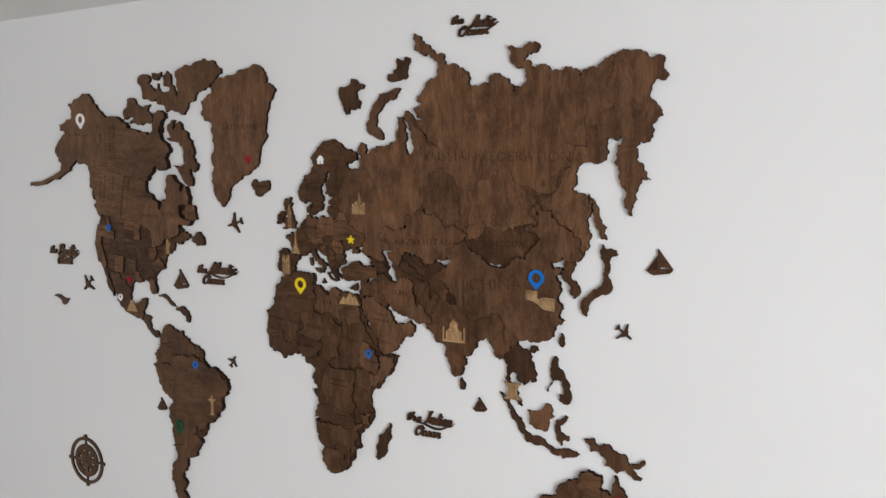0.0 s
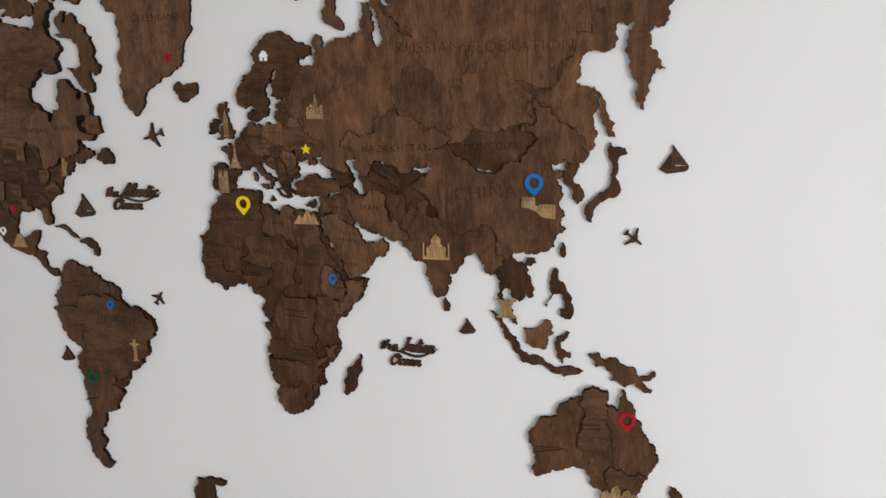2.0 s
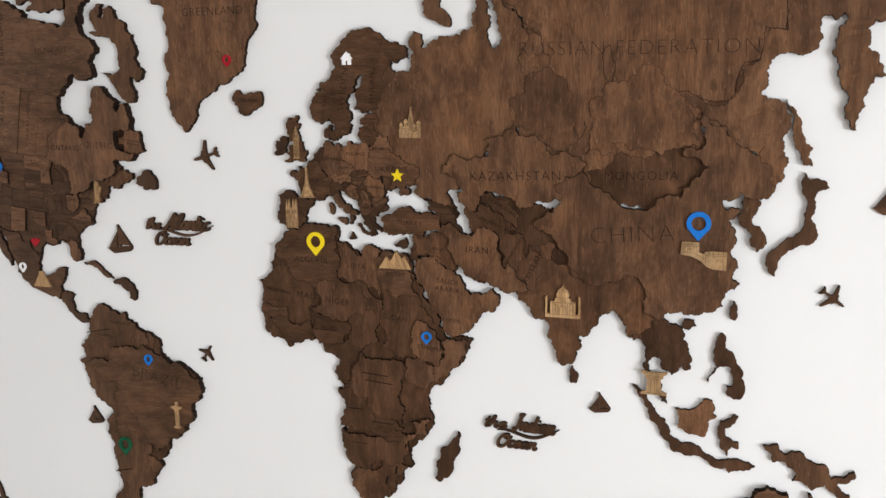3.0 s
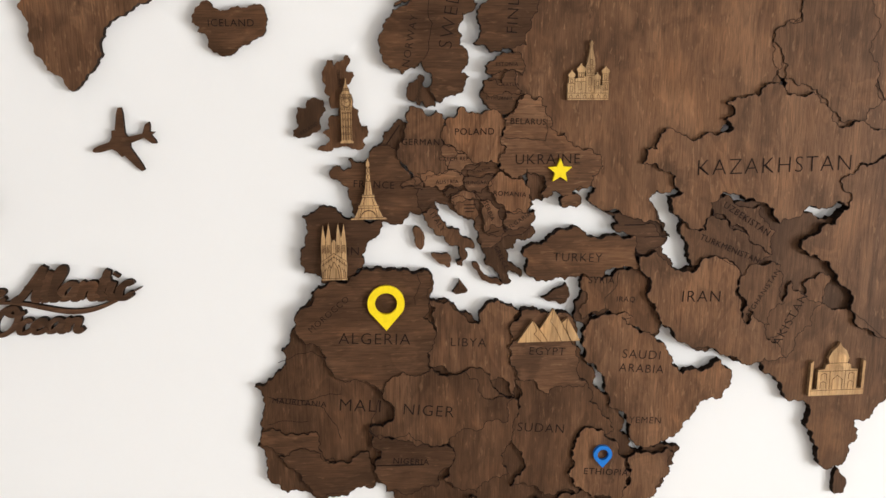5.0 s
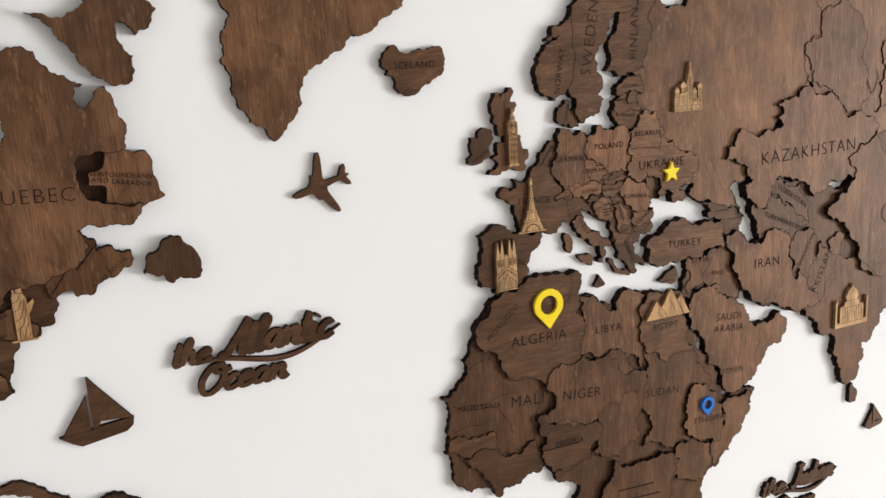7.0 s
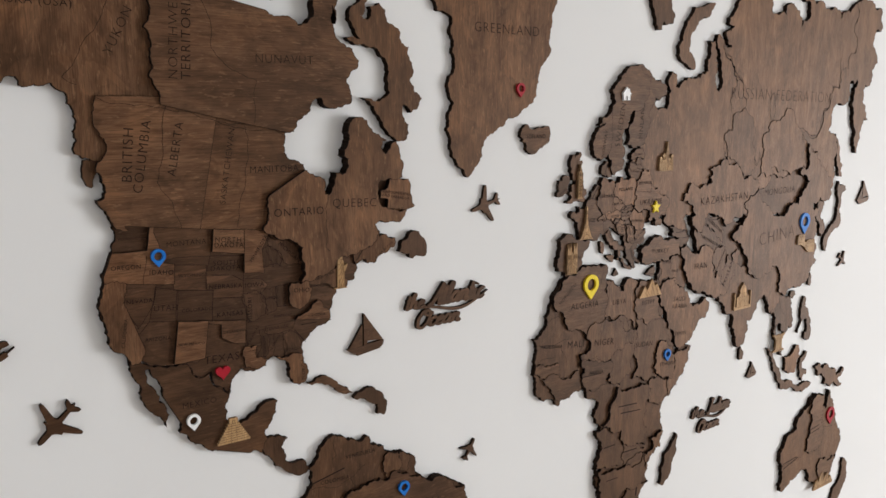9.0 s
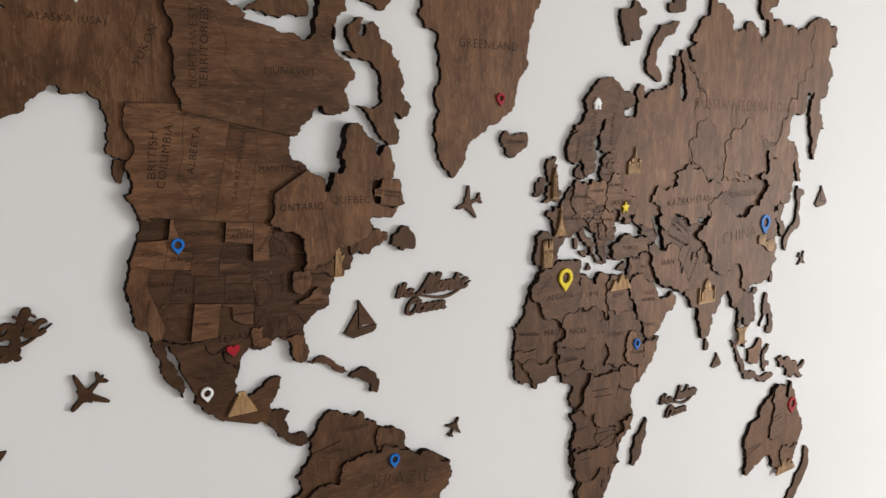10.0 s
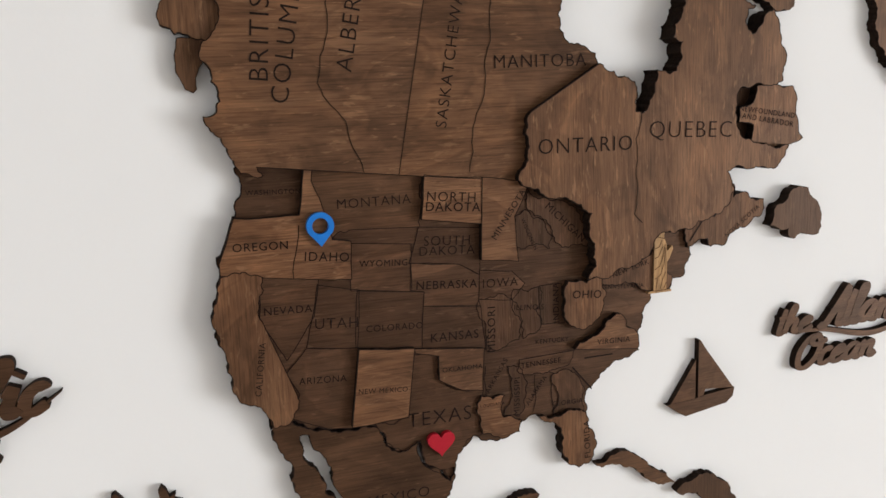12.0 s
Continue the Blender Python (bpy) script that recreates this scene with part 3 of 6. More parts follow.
on_map["russia_west"] = country(eurasia, "country_piece", 8.16, "v", [(-7, 180), (0, 163), (23, 163), (28, 180), (26, 214), (33, 227), (44, 223), (45, 201), (55, 201), (77, 218), (118, 226), (133, 231), (130, 249), (132, 282), (147, 282), (154, 265), (159, 234), (167, 194), (174, 202), (172, 225), (163, 253), (154, 276), (155, 293), (167, 290), (174, 280), (178, 264), (200, 250), (208, 227), (238, 211), (215, 224), (215, 148), (196, 114), (209, 54), (163, 48), (114, -18), (92, -20), (85, -30), (92, -41), (96, -51), (106, -63), (82, -49), (59, -39), (47, -38), (36, -33), (29, -28), (31, -22), (36, -17), (-28, 22), (-47, 55), (-44, 112), (-32, 119), (-34, 160)])
edge_0 = [(174, 280), (197, 275), (180, 292), (179, 300), (201, 311), (185, 315), (187, 325), (204, 338), (215, 357), (235, 364), (240, 372), (231, 402), (200, 415), (183, 425), (178, 452), (182, 462), (200, 445), (216, 436), (232, 418), (255, 413), (260, 390), (282, 391), (300, 381), (315, 345), (348, 345), (366, 341), (366, 359), (394, 358), (421, 321), (424, 335), (450, 344), (441, 372), (412, 395), (407, 418), (450, 417), (457, 423), (477, 417), (475, 405), (452, 399), (444, 387), (466, 368), (494, 373), (522, 360), (545, 367), (562, 360)]
edge_1 = [(563, 347), (600, 362), (625, 380), (634, 353), (621, 327), (636, 314), (634, 282), (616, 280), (611, 248), (582, 239), (580, 206), (558, 210), (548, 168), (527, 159), (525, 149), (520, 123), (508, 109), (479, 108), (473, 79), (474, 45), (441, 44), (394, 29), (361, 40), (350, 32), (320, 11), (292, 13), (256, 16), (220, 26), (199, 40), (189, 112), (215, 148), (216, 225), (238, 211), (208, 227), (200, 250), (178, 264)]
on_map["russia_central"] = country(eurasia, "country_piece", 8.3, "v", edge_0 + edge_1)
edge_0 = [(625, 381), (637, 384), (704, 374), (718, 378), (731, 376), (736, 346), (740, 337), (734, 330), (714, 331), (708, 323), (709, 295), (718, 285), (730, 264), (719, 258), (710, 245), (704, 214), (686, 216), (684, 208), (677, 205), (680, 180), (701, 153), (709, 141), (693, 145), (691, 134), (686, 130), (683, 103), (674, 70), (667, 72), (659, 104), (649, 140), (645, 164), (654, 218), (649, 227), (641, 217), (635, 225), (622, 220), (625, 193), (613, 178), (577, 175), (560, 161), (551, 120), (567, 114), (584, 104)]
edge_1 = [(590, 73), (589, 21), (572, -17), (540, -26), (552, 8), (505, 73), (480, 84), (472, 97), (437, 122), (479, 108), (508, 109), (520, 123), (525, 149), (527, 159), (548, 168), (559, 210), (580, 206), (582, 239), (611, 248), (616, 280), (634, 282), (636, 314), (621, 327), (634, 353)]
on_map["russia_east"] = country(eurasia, "country_piece", 8.62, "v", edge_0 + edge_1)
on_map["kazakhstan"] = country(eurasia, "country_piece", 12.04, "v", [(77, 4), (79, 17), (89, 17), (96, 34), (109, 31), (119, 25), (133, 30), (152, 31), (158, 35), (149, 42), (158, 49), (150, 57), (167, 61), (189, 74), (196, 74), (204, 64), (219, 62), (229, 66), (246, 51), (257, 34), (286, 34), (310, 20), (296, 6), (278, 2), (277, -18), (274, -38), (260, -33), (236, -36), (221, -47), (207, -52), (201, -39), (193, -33), (173, -30), (152, -22), (137, -47), (137, -57), (119, -49), (115, -46), (108, -42), (106, -35), (103, -26), (115, -22)])
on_map["mongolia"] = country(eurasia, "country_piece", 6.06, "v mid", [(291, 26), (350, 53), (360, 64), (394, 57), (440, 66), (486, 66), (491, 18), (474, 1), (456, -16), (455, -33), (409, -47), (353, -42), (323, -18), (301, 2)])
edge_0 = [(308, 6), (328, -14), (355, -33), (409, -41), (448, -27), (449, -12), (475, 7), (486, 20), (458, 31), (448, 40), (475, 44), (473, 96), (483, 82), (506, 79), (526, 48), (551, 36), (571, 17), (565, 2), (575, -14), (541, -24), (531, -17), (521, -28), (507, -28), (512, -43), (531, -42), (516, -58), (527, -83), (523, -98), (532, -127), (525, -145), (535, -151)]
edge_1 = [(513, -186), (487, -195), (466, -202), (453, -197), (418, -213), (397, -158), (383, -146), (371, -145), (360, -157), (332, -165), (306, -157), (290, -150), (285, -137), (275, -113), (263, -97), (238, -83), (230, -68), (247, -57), (272, -39), (272, -25), (261, -14), (296, 5), (305, 15)]
on_map["china"] = country(eurasia, "country_piece", 13.08, "v", edge_0 + edge_1)
on_map["west_asia"] = country(eurasia, "country_piece", 7.1, "v dark", [(36, -97), (78, -87), (78, -57), (85, -28), (94, -42), (104, -63), (100, -78), (110, -92), (129, -92), (116, -48), (107, -32), (142, -23), (205, -24), (274, -39), (295, -80), (323, -143), (320, -191), (240, -200), (231, -184), (221, -181), (175, -184), (161, -177), (159, -168), (146, -174), (128, -165), (112, -150), (101, -142), (97, -158), (81, -138), (63, -121), (36, -134)], label="deeply stained piece of West Asia")
on_map["iran"] = country(eurasia, "country_piece", 12.62, "v", [(132, -92), (107, -90), (98, -81), (93, -75), (81, -79), (73, -76), (78, -90), (88, -99), (86, -114), (94, -124), (99, -140), (102, -145), (114, -157), (127, -164), (141, -168), (152, -169), (163, -176), (177, -181), (203, -180), (222, -179), (209, -165), (199, -146), (188, -134), (183, -147), (176, -127), (172, -102), (153, -83), (139, -82)], label="stained raised piece of Iran")
on_map["turkmenistan"] = country(eurasia, "country_piece", 10.14, "v mid", [(120, -50), (139, -57), (139, -48), (146, -44), (159, -49), (179, -62), (194, -75), (203, -81), (190, -91), (174, -103), (172, -93), (152, -84), (140, -83), (128, -90), (123, -74), (119, -63), (116, -51)])
on_map["afghanistan"] = country(eurasia, "country_piece", 10.66, "v mid", [(174, -103), (192, -90), (212, -91), (219, -127), (206, -134), (206, -148), (182, -147), (183, -129)])
on_map["pakistan"] = country(eurasia, "country_piece", 9.0, "v mid", [(237, -109), (255, -100), (264, -106), (256, -124), (248, -151), (233, -166), (227, -181), (205, -180), (209, -161), (224, -146)])
on_map["saudi_arabia"] = country(eurasia, "country_piece", 9.52, "v", [(32, -143), (53, -134), (74, -136), (64, -137), (75, -147), (91, -152), (98, -161), (110, -172), (114, -184), (125, -194), (147, -190), (161, -181), (173, -200), (164, -220), (128, -243), (87, -265), (79, -259), (65, -228), (46, -190), (28, -160)], label="stained raised piece of Saudi Arabia")
on_map["iraq_syria"] = country(eurasia, "country_piece", 8.04, "v mid", [(26, -98), (29, -94), (44, -102), (61, -92), (75, -91), (85, -100), (89, -101), (88, -116), (98, -130), (100, -146), (96, -154), (84, -151), (62, -137), (51, -129), (43, -132), (34, -133), (27, -138), (26, -125), (32, -119)])
on_map["turkey"] = country(eurasia, "country_piece", 11.06, "h mid", [(-24, -68), (-13, -67), (-5, -59), (8, -54), (23, -54), (36, -61), (52, -60), (72, -60), (74, -76), (81, -91), (68, -89), (60, -90), (43, -99), (25, -94), (23, -97), (9, -100), (-8, -101), (-24, -95), (-27, -88), (-25, -79), (-30, -75)])
on_map["caucasus"] = country(eurasia, "country_piece", 9.58, "h dark", [(45, -37), (58, -39), (75, -45), (81, -49), (92, -53), (102, -63), (95, -72), (83, -78), (75, -75), (71, -64), (56, -57), (53, -51), (58, -50)], label="deeply stained piece of Caucasus")
on_map["india"] = country(eurasia, "country_piece", 9.1, "v mid", [(195, -138), (225, -107), (255, -128), (327, -154), (396, -144), (418, -210), (398, -236), (380, -245), (371, -223), (355, -203), (337, -211), (330, -229), (300, -249), (297, -286), (279, -299), (262, -270), (254, -234), (224, -209), (194, -181)])
on_map["indochina"] = country(eurasia, "country_piece", 7.62, "v dark", [(370, -213), (411, -204), (449, -219), (467, -257), (458, -283), (444, -299), (433, -292), (426, -274), (413, -274), (412, -297), (430, -328), (439, -346), (430, -343), (416, -323), (404, -298), (405, -276), (397, -243), (380, -245)], label="deeply stained piece of Indochina")
on_map["korea"] = country(eurasia, "country_piece", 8.14, "v mid", [(540, -21), (556, -18), (554, -44), (549, -64), (565, -76), (565, -96), (555, -103), (545, -74), (535, -67), (528, -51)])
on_map["scandinavia"] = country(eurasia, "country_piece", 9.16, "h mid", [(-113, 193), (-100, 207), (-83, 221), (-62, 234), (-48, 236), (-19, 216), (-24, 195), (-36, 172), (-57, 161), (-74, 141), (-71, 140), (-84, 132), (-87, 121), (-86, 106), (-79, 99), (-82, 87), (-85, 83), (-78, 80), (-82, 72), (-90, 64), (-103, 58), (-108, 63), (-112, 72), (-118, 93), (-121, 89), (-135, 82), (-145, 87), (-151, 98), (-151, 117), (-148, 127), (-135, 137), (-126, 142), (-141, 138), (-116, 157), (-105, 177)])
on_map["finland"] = country(eurasia, "country_piece", 8.7, "h mid", [(-48, 236), (-33, 229), (-19, 218), (4, 212), (22, 202), (24, 185), (4, 179), (-8, 185), (-16, 166), (-19, 140), (-20, 133), (-26, 119), (-29, 106), (-37, 106), (-49, 104), (-60, 100), (-74, 108), (-68, 122), (-71, 135), (-67, 140), (-58, 155), (-53, 164), (-60, 168), (-32, 182)])
on_map["denmark"] = country(eurasia, "country_piece", 7.02, "v dark", [(-129, 75), (-120, 82), (-116, 80), (-117, 72), (-110, 73), (-106, 64), (-107, 55), (-114, 54), (-117, 60), (-120, 56), (-128, 60)], label="deeply stained piece of Denmark")
on_map["baltics"] = country(eurasia, "country_piece", 7.54, "h mid", [(-63, 89), (-53, 97), (-33, 99), (-31, 81), (-29, 64), (-37, 50), (-47, 48), (-56, 52), (-65, 57), (-67, 69), (-61, 78), (-51, 83), (-58, 81)])
on_map["poland"] = country(eurasia, "country_piece", 9.30, "v light", [(-98, 44), (-84, 55), (-61, 52), (-57, 53), (-49, 46), (-46, 38), (-49, 34), (-45, 20), (-50, 6), (-68, 7), (-70, 6), (-82, 16), (-91, 21), (-99, 23)], label="stained piece of Poland")
on_map["germany"] = country(eurasia, "country_piece", 9.00, "v", [(-130, 42), (-129, 55), (-121, 54), (-117, 51), (-113, 47), (-106, 52), (-101, 49), (-101, 46), (-98, 44), (-97, 33), (-100, 23), (-92, 21), (-85, 17), (-82, 16), (-96, 1), (-107, -3), (-121, -11), (-125, -12), (-131, 1), (-137, 9), (-141, 18), (-138, 25), (-133, 30)])
on_map["france"] = country(eurasia, "country_piece", 8.1, "h mid", [(-198, 1), (-189, 5), (-186, 1), (-180, 3), (-182, 11), (-180, 12), (-173, 8), (-164, 14), (-162, 19), (-154, 23), (-137, 9), (-130, 0), (-124, -11), (-122, -16), (-119, -37), (-129, -35), (-133, -41), (-136, -46), (-140, -46), (-150, -44), (-176, -43), (-180, -35), (-180, -25), (-182, -14), (-189, -8), (-195, -6), (-198, -3)])
on_map["spain"] = country(eurasia, "country_piece", 9.12, "h dark", [(-223, -38), (-216, -35), (-189, -36), (-176, -41), (-154, -43), (-156, -52), (-162, -58), (-168, -65), (-172, -72), (-172, -84), (-181, -92), (-198, -99), (-208, -97), (-209, -91), (-223, -88), (-226, -75), (-221, -63)], label="deeply stained piece of Spain")
on_map["italy"] = country(eurasia, "country_piece", 8.96, "v", [(-119, -37), (-111, -32), (-105, -35), (-98, -46), (-96, -51), (-86, -52), (-86, -55), (-77, -61), (-73, -65), (-73, -69), (-78, -68), (-82, -70), (-79, -76), (-84, -85), (-88, -84), (-89, -81), (-84, -78), (-86, -68), (-95, -66), (-105, -57), (-114, -48), (-117, -43)])
on_map["central_europe"] = country(eurasia, "country_piece", 7.36, "h dark", [(-126, -7), (-100, 17), (-76, 15), (-54, 5), (-38, -4), (-26, -14), (-22, -27), (-20, -31), (-22, -49), (-48, -60), (-60, -69), (-66, -71), (-69, -57), (-72, -47), (-82, -42), (-92, -35), (-101, -29), (-107, -26), (-104, -35), (-111, -32), (-119, -37), (-129, -35), (-132, -21)], label="deeply stained piece of Central Europe")
on_map["greece"] = country(eurasia, "country_piece", 6.8, "v dark", [(-66, -70), (-58, -62), (-49, -60), (-38, -59), (-27, -56), (-22, -50), (-18, -57), (-35, -62), (-38, -67), (-37, -70), (-42, -71), (-46, -70), (-42, -78), (-35, -87), (-29, -94), (-31, -97), (-40, -90), (-43, -93), (-39, -100), (-42, -103), (-50, -97), (-54, -91), (-62, -85), (-62, -77)], label="deeply stained piece of Greece")
on_map["romania"] = country(eurasia, "country_piece", 9.10, "v light", [(-55, -5), (-49, -1), (-31, -7), (-27, -14), (-23, -26), (-22, -26), (-26, -38), (-45, -36), (-54, -27), (-60, -19), (-61, -15)], label="stained piece of Romania")
on_map["hungary"] = country(eurasia, "country_piece", 9.06, "h", [(-82, -5), (-78, -5), (-63, -3), (-54, -4), (-59, -14), (-67, -20), (-79, -18), (-83, -10)])
on_map["serbia"] = country(eurasia, "country_piece", 9.04, "v", [(-68, -26), (-61, -25), (-48, -44), (-52, -54), (-60, -58), (-65, -51), (-66, -39)])
on_map["bulgaria"] = country(eurasia, "country_piece", 9.02, "h", [(-45, -37), (-26, -38), (-19, -36), (-20, -46), (-23, -50), (-32, -51), (-44, -53), (-48, -47)], label="stained piece of Bulgaria")
on_map["ukraine_belarus"] = country(eurasia, "country_piece", 10.3, "h", [(-46, 38), (-49, 46), (-39, 52), (-36, 60), (-31, 64), (-16, 63), (-10, 47), (-7, 37), (-1, 30), (6, 32), (12, 24), (21, 18), (37, 13), (38, -1), (31, -13), (26, -17), (17, -17), (14, -22), (22, -25), (22, -28), (15, -33), (8, -34), (4, -29), (10, -23), (3, -21), (-4, -19), (-13, -27), (-9, -16), (-14, -5), (-27, 1), (-29, -4), (-43, -4), (-52, 2), (-50, 6), (-45, 20), (-49, 34)], 0.28)
on_map["great_britain"] = island("dark-stained plywood island board of Great Britain", 8.12, "v mid", [(-197, 94), (-193, 94), (-192, 89), (-189, 93), (-184, 94), (-182, 98), (-180, 98), (-178, 95), (-180, 90), (-182, 85), (-176, 84), (-175, 81), (-178, 76), (-182, 73), (-178, 65), (-177, 57), (-172, 52), (-172, 46), (-170, 39), (-165, 39), (-164, 34), (-165, 30), (-169, 27), (-167, 23), (-169, 20), (-179, 20), (-194, 21), (-196, 18), (-203, 18), (-208, 19), (-207, 21), (-201, 23), (-197, 28), (-198, 30), (-203, 34), (-197, 37), (-198, 45), (-196, 48), (-189, 48), (-189, 54), (-195, 54), (-196, 64), (-200, 67), (-199, 73), (-202, 82), (-200, 88)])
on_map["ireland"] = island("dark-stained plywood island board of Ireland", 6.14, "v dark", [(-215, 61), (-208, 63), (-202, 61), (-200, 52), (-203, 48), (-205, 36), (-212, 33), (-223, 29), (-228, 31), (-228, 36), (-223, 40), (-225, 47), (-224, 55), (-216, 55)])
on_map["sardinia"] = island("dark-stained plywood island board of Sardinia", 6.16, "v", [(-127, -51), (-125, -49), (-122, -50), (-119, -53), (-117, -57), (-117, -63), (-120, -70), (-121, -70), (-125, -65), (-125, -59)])
on_map["sicily"] = island("dark-stained plywood island board of Sicily", 6.0, "h", [(-111, -74), (-106, -74), (-96, -74), (-93, -80), (-94, -86), (-96, -87), (-106, -81)])
on_map["crete"] = island("dark-stained plywood island board of Crete", 6.02, "h dark", [(-74, -83), (-70, -83), (-66, -91), (-60, -96), (-51, -98), (-46, -103), (-49, -105), (-59, -102), (-67, -96), (-73, -88)])
on_map["cyprus"] = island("dark-stained plywood island board of Cyprus", 6.04, "h dark", [(-11, -117), (-1, -112), (6, -108), (12, -104), (15, -112), (12, -122), (7, -124), (-6, -120)])
on_map["sakhalin"] = island("dark-stained plywood island board of Sakhalin", 7.06, "v", [(585, 113), (598, 98), (608, 66), (612, 53), (622, 47), (616, 34), (623, 21), (611, 22), (607, 38), (596, 66)])
on_map["japan"] = island("dark-stained plywood island board of Japan", 7.08, "v dark", [(614, 12), (623, 2), (642, 0), (646, -9), (634, -13), (628, -23), (634, -81), (625, -90), (606, -95), (593, -105), (585, -123), (582, -138), (572, -130), (569, -113), (587, -90), (606, -76), (617, -56), (619, -36), (612, -17)])
on_map["taiwan"] = island("dark-stained plywood island board of Taiwan", 6.1, "v dark", [(527, -178), (534, -186), (532, -207), (524, -205), (523, -191)])
on_map["hainan"] = island("dark-stained plywood island board of Hainan", 6.12, "v dark", [(459, -211), (474, -211), (477, -220), (466, -227), (458, -224)])
on_map["philippines"] = island("dark-stained plywood island board of Philippines", 6.14, "v dark", [(513, -228), (520, -233), (520, -251), (534, -263), (545, -284), (550, -312), (543, -329), (523, -320), (523, -308), (532, -310), (529, -281), (513, -279), (498, -307), (495, -302), (509, -280), (506, -251)])
on_map["sumatra_java"] = island("dark-stained plywood island board of Sumatra Java", 6.16, "v dark", [(386, -320), (398, -328), (417, -353), (445, -398), (484, -410), (498, -421), (529, -427), (570, -432), (553, -441), (534, -447), (529, -440), (484, -425), (446, -419), (431, -399), (413, -372), (402, -342)])
on_map["borneo"] = island("dark-stained plywood island board of Borneo", 7.0, "v light", [(451, -352), (469, -353), (483, -347), (492, -334), (504, -334), (507, -355), (512, -359), (500, -370), (494, -394), (473, -392), (456, -383)])
on_map["sulawesi"] = island("dark-stained plywood island board of Sulawesi", 6.02, "v dark", [(517, -366), (537, -353), (543, -356), (534, -371), (524, -377), (528, -391), (544, -396), (545, -407), (535, -404), (529, -420), (518, -406), (515, -384)])
on_map["new_guinea"] = island("dark-stained plywood island board of New Guinea", 7.04, "v", [(579, -396), (599, -392), (609, -407), (632, -400), (649, -414), (665, -416), (675, -437), (691, -433), (704, -421), (707, -430), (698, -439), (685, -441), (683, -447), (701, -459), (699, -465), (683, -463), (667, -447), (651, -458), (634, -446), (622, -447), (626, -432), (607, -417), (593, -421), (589, -406)])
on_map["sri_lanka"] = island("dark-stained plywood island board of Sri Lanka", 6.06, "v dark", [(291, -300), (299, -310), (299, -327), (290, -328)])
on_map["madagascar"] = island("dark-stained plywood island board of Madagascar", 7.08, "v dark", [(99, -434), (104, -443), (93, -482), (80, -520), (67, -529), (57, -523), (60, -493), (69, -467), (86, -454)])
on_map["new_zealand"] = island("dark-stained plywood island board of New Zealand", 6.1, "v dark", [(741, -654), (764, -675), (764, -719), (726, -761), (687, -795), (665, -781), (708, -726), (735, -704)])
on_map["antarctica"] = island("dark-stained plywood island board of Antarctica", 8.12, "v dark", [(-330, -772), (-295, -766), (-254, -773), (-255, -781), (-285, -783), (-286, -810), (-271, -841), (-226, -874), (-334, -894), (-341, -822)])
on_map["africa"] = country(africa_board, "country_piece", 7.14, "v mid", [(-205, -100), (-181, -92), (-164, -88), (-146, -87), (-117, -88), (-110, -94), (-110, -103), (-113, -114), (-95, -118), (-88, -127), (-67, -140), (-64, -127), (-57, -120), (-44, -122), (-29, -129), (12, -132), (23, -152), (32, -179), (41, -204), (67, -250), (80, -269), (83, -277), (127, -269), (122, -286), (93, -321), (56, -358), (49, -383), (55, -418), (45, -446), (19, -471), (17, -507), (-3, -524), (-17, -552), (-48, -580), (-86, -581), (-103, -534), (-117, -462), (-103, -423), (-105, -393), (-128, -348), (-117, -332), (-147, -310), (-150, -298), (-212, -311), (-246, -297), (-264, -269), (-271, -249), (-265, -219), (-271, -192), (-238, -149), (-224, -121)])
on_map["algeria"] = country(africa_board, "country_piece", 11.16, "h mid", [(-215, -108), (-203, -98), (-181, -91), (-164, -87), (-146, -86), (-118, -87), (-111, -92), (-111, -102), (-115, -113), (-119, -131), (-115, -175), (-104, -183), (-117, -197), (-148, -211), (-157, -204), (-206, -165), (-230, -147)])
on_map["niger"] = country(africa_board, "country_piece", 12.1, "v mid", [(-157, -203), (-112, -178), (-94, -186), (-83, -183), (-37, -210), (-41, -233), (-73, -241), (-95, -247), (-108, -255), (-138, -248), (-159, -246), (-169, -234), (-149, -229), (-148, -213)])
on_map["libya"] = country(africa_board, "country_piece", 9.52, "v", [(-115, -113), (-95, -117), (-88, -126), (-68, -139), (-65, -126), (-58, -119), (-45, -121), (-31, -129), (-32, -175), (-29, -194), (-35, -210), (-81, -184), (-92, -187), (-114, -176), (-118, -159)], label="stained raised piece of Libya")
on_map["egypt"] = country(africa_board, "country_piece", 11.54, "h", [(-30, -128), (-6, -130), (10, -130), (19, -149), (22, -165), (33, -199), (-30, -194)], label="stained raised piece of Egypt")
on_map["ethiopia"] = country(africa_board, "country_piece", 13.56, "v", [(34, -242), (49, -245), (62, -257), (73, -275), (75, -303), (70, -318), (40, -314), (24, -303), (17, -289), (23, -280), (20, -264), (24, -252)], label="stained raised piece of Ethiopia")
on_map["nigeria"] = country(africa_board, "country_piece", 12.08, "h mid", [(-169, -235), (-157, -243), (-108, -254), (-92, -257), (-98, -277), (-108, -296), (-128, -299), (-155, -298), (-162, -285), (-158, -258), (-167, -250)])
on_map["sudan"] = country(africa_board, "country_piece", 10.3, "v mid", [(-34, -193), (34, -199), (48, -229), (60, -248), (37, -244), (25, -252), (26, -281), (19, -292), (27, -311), (-4, -311), (-38, -300), (-37, -235)])
on_map["congo"] = country(africa_board, "country_piece", 12.52, "v mid", [(-74, -307), (-12, -312), (13, -327), (6, -345), (-3, -370), (6, -407), (1, -431), (-20, -422), (-56, -417), (-64, -387), (-79, -390), (-92, -376), (-110, -370), (-92, -356), (-83, -329)])
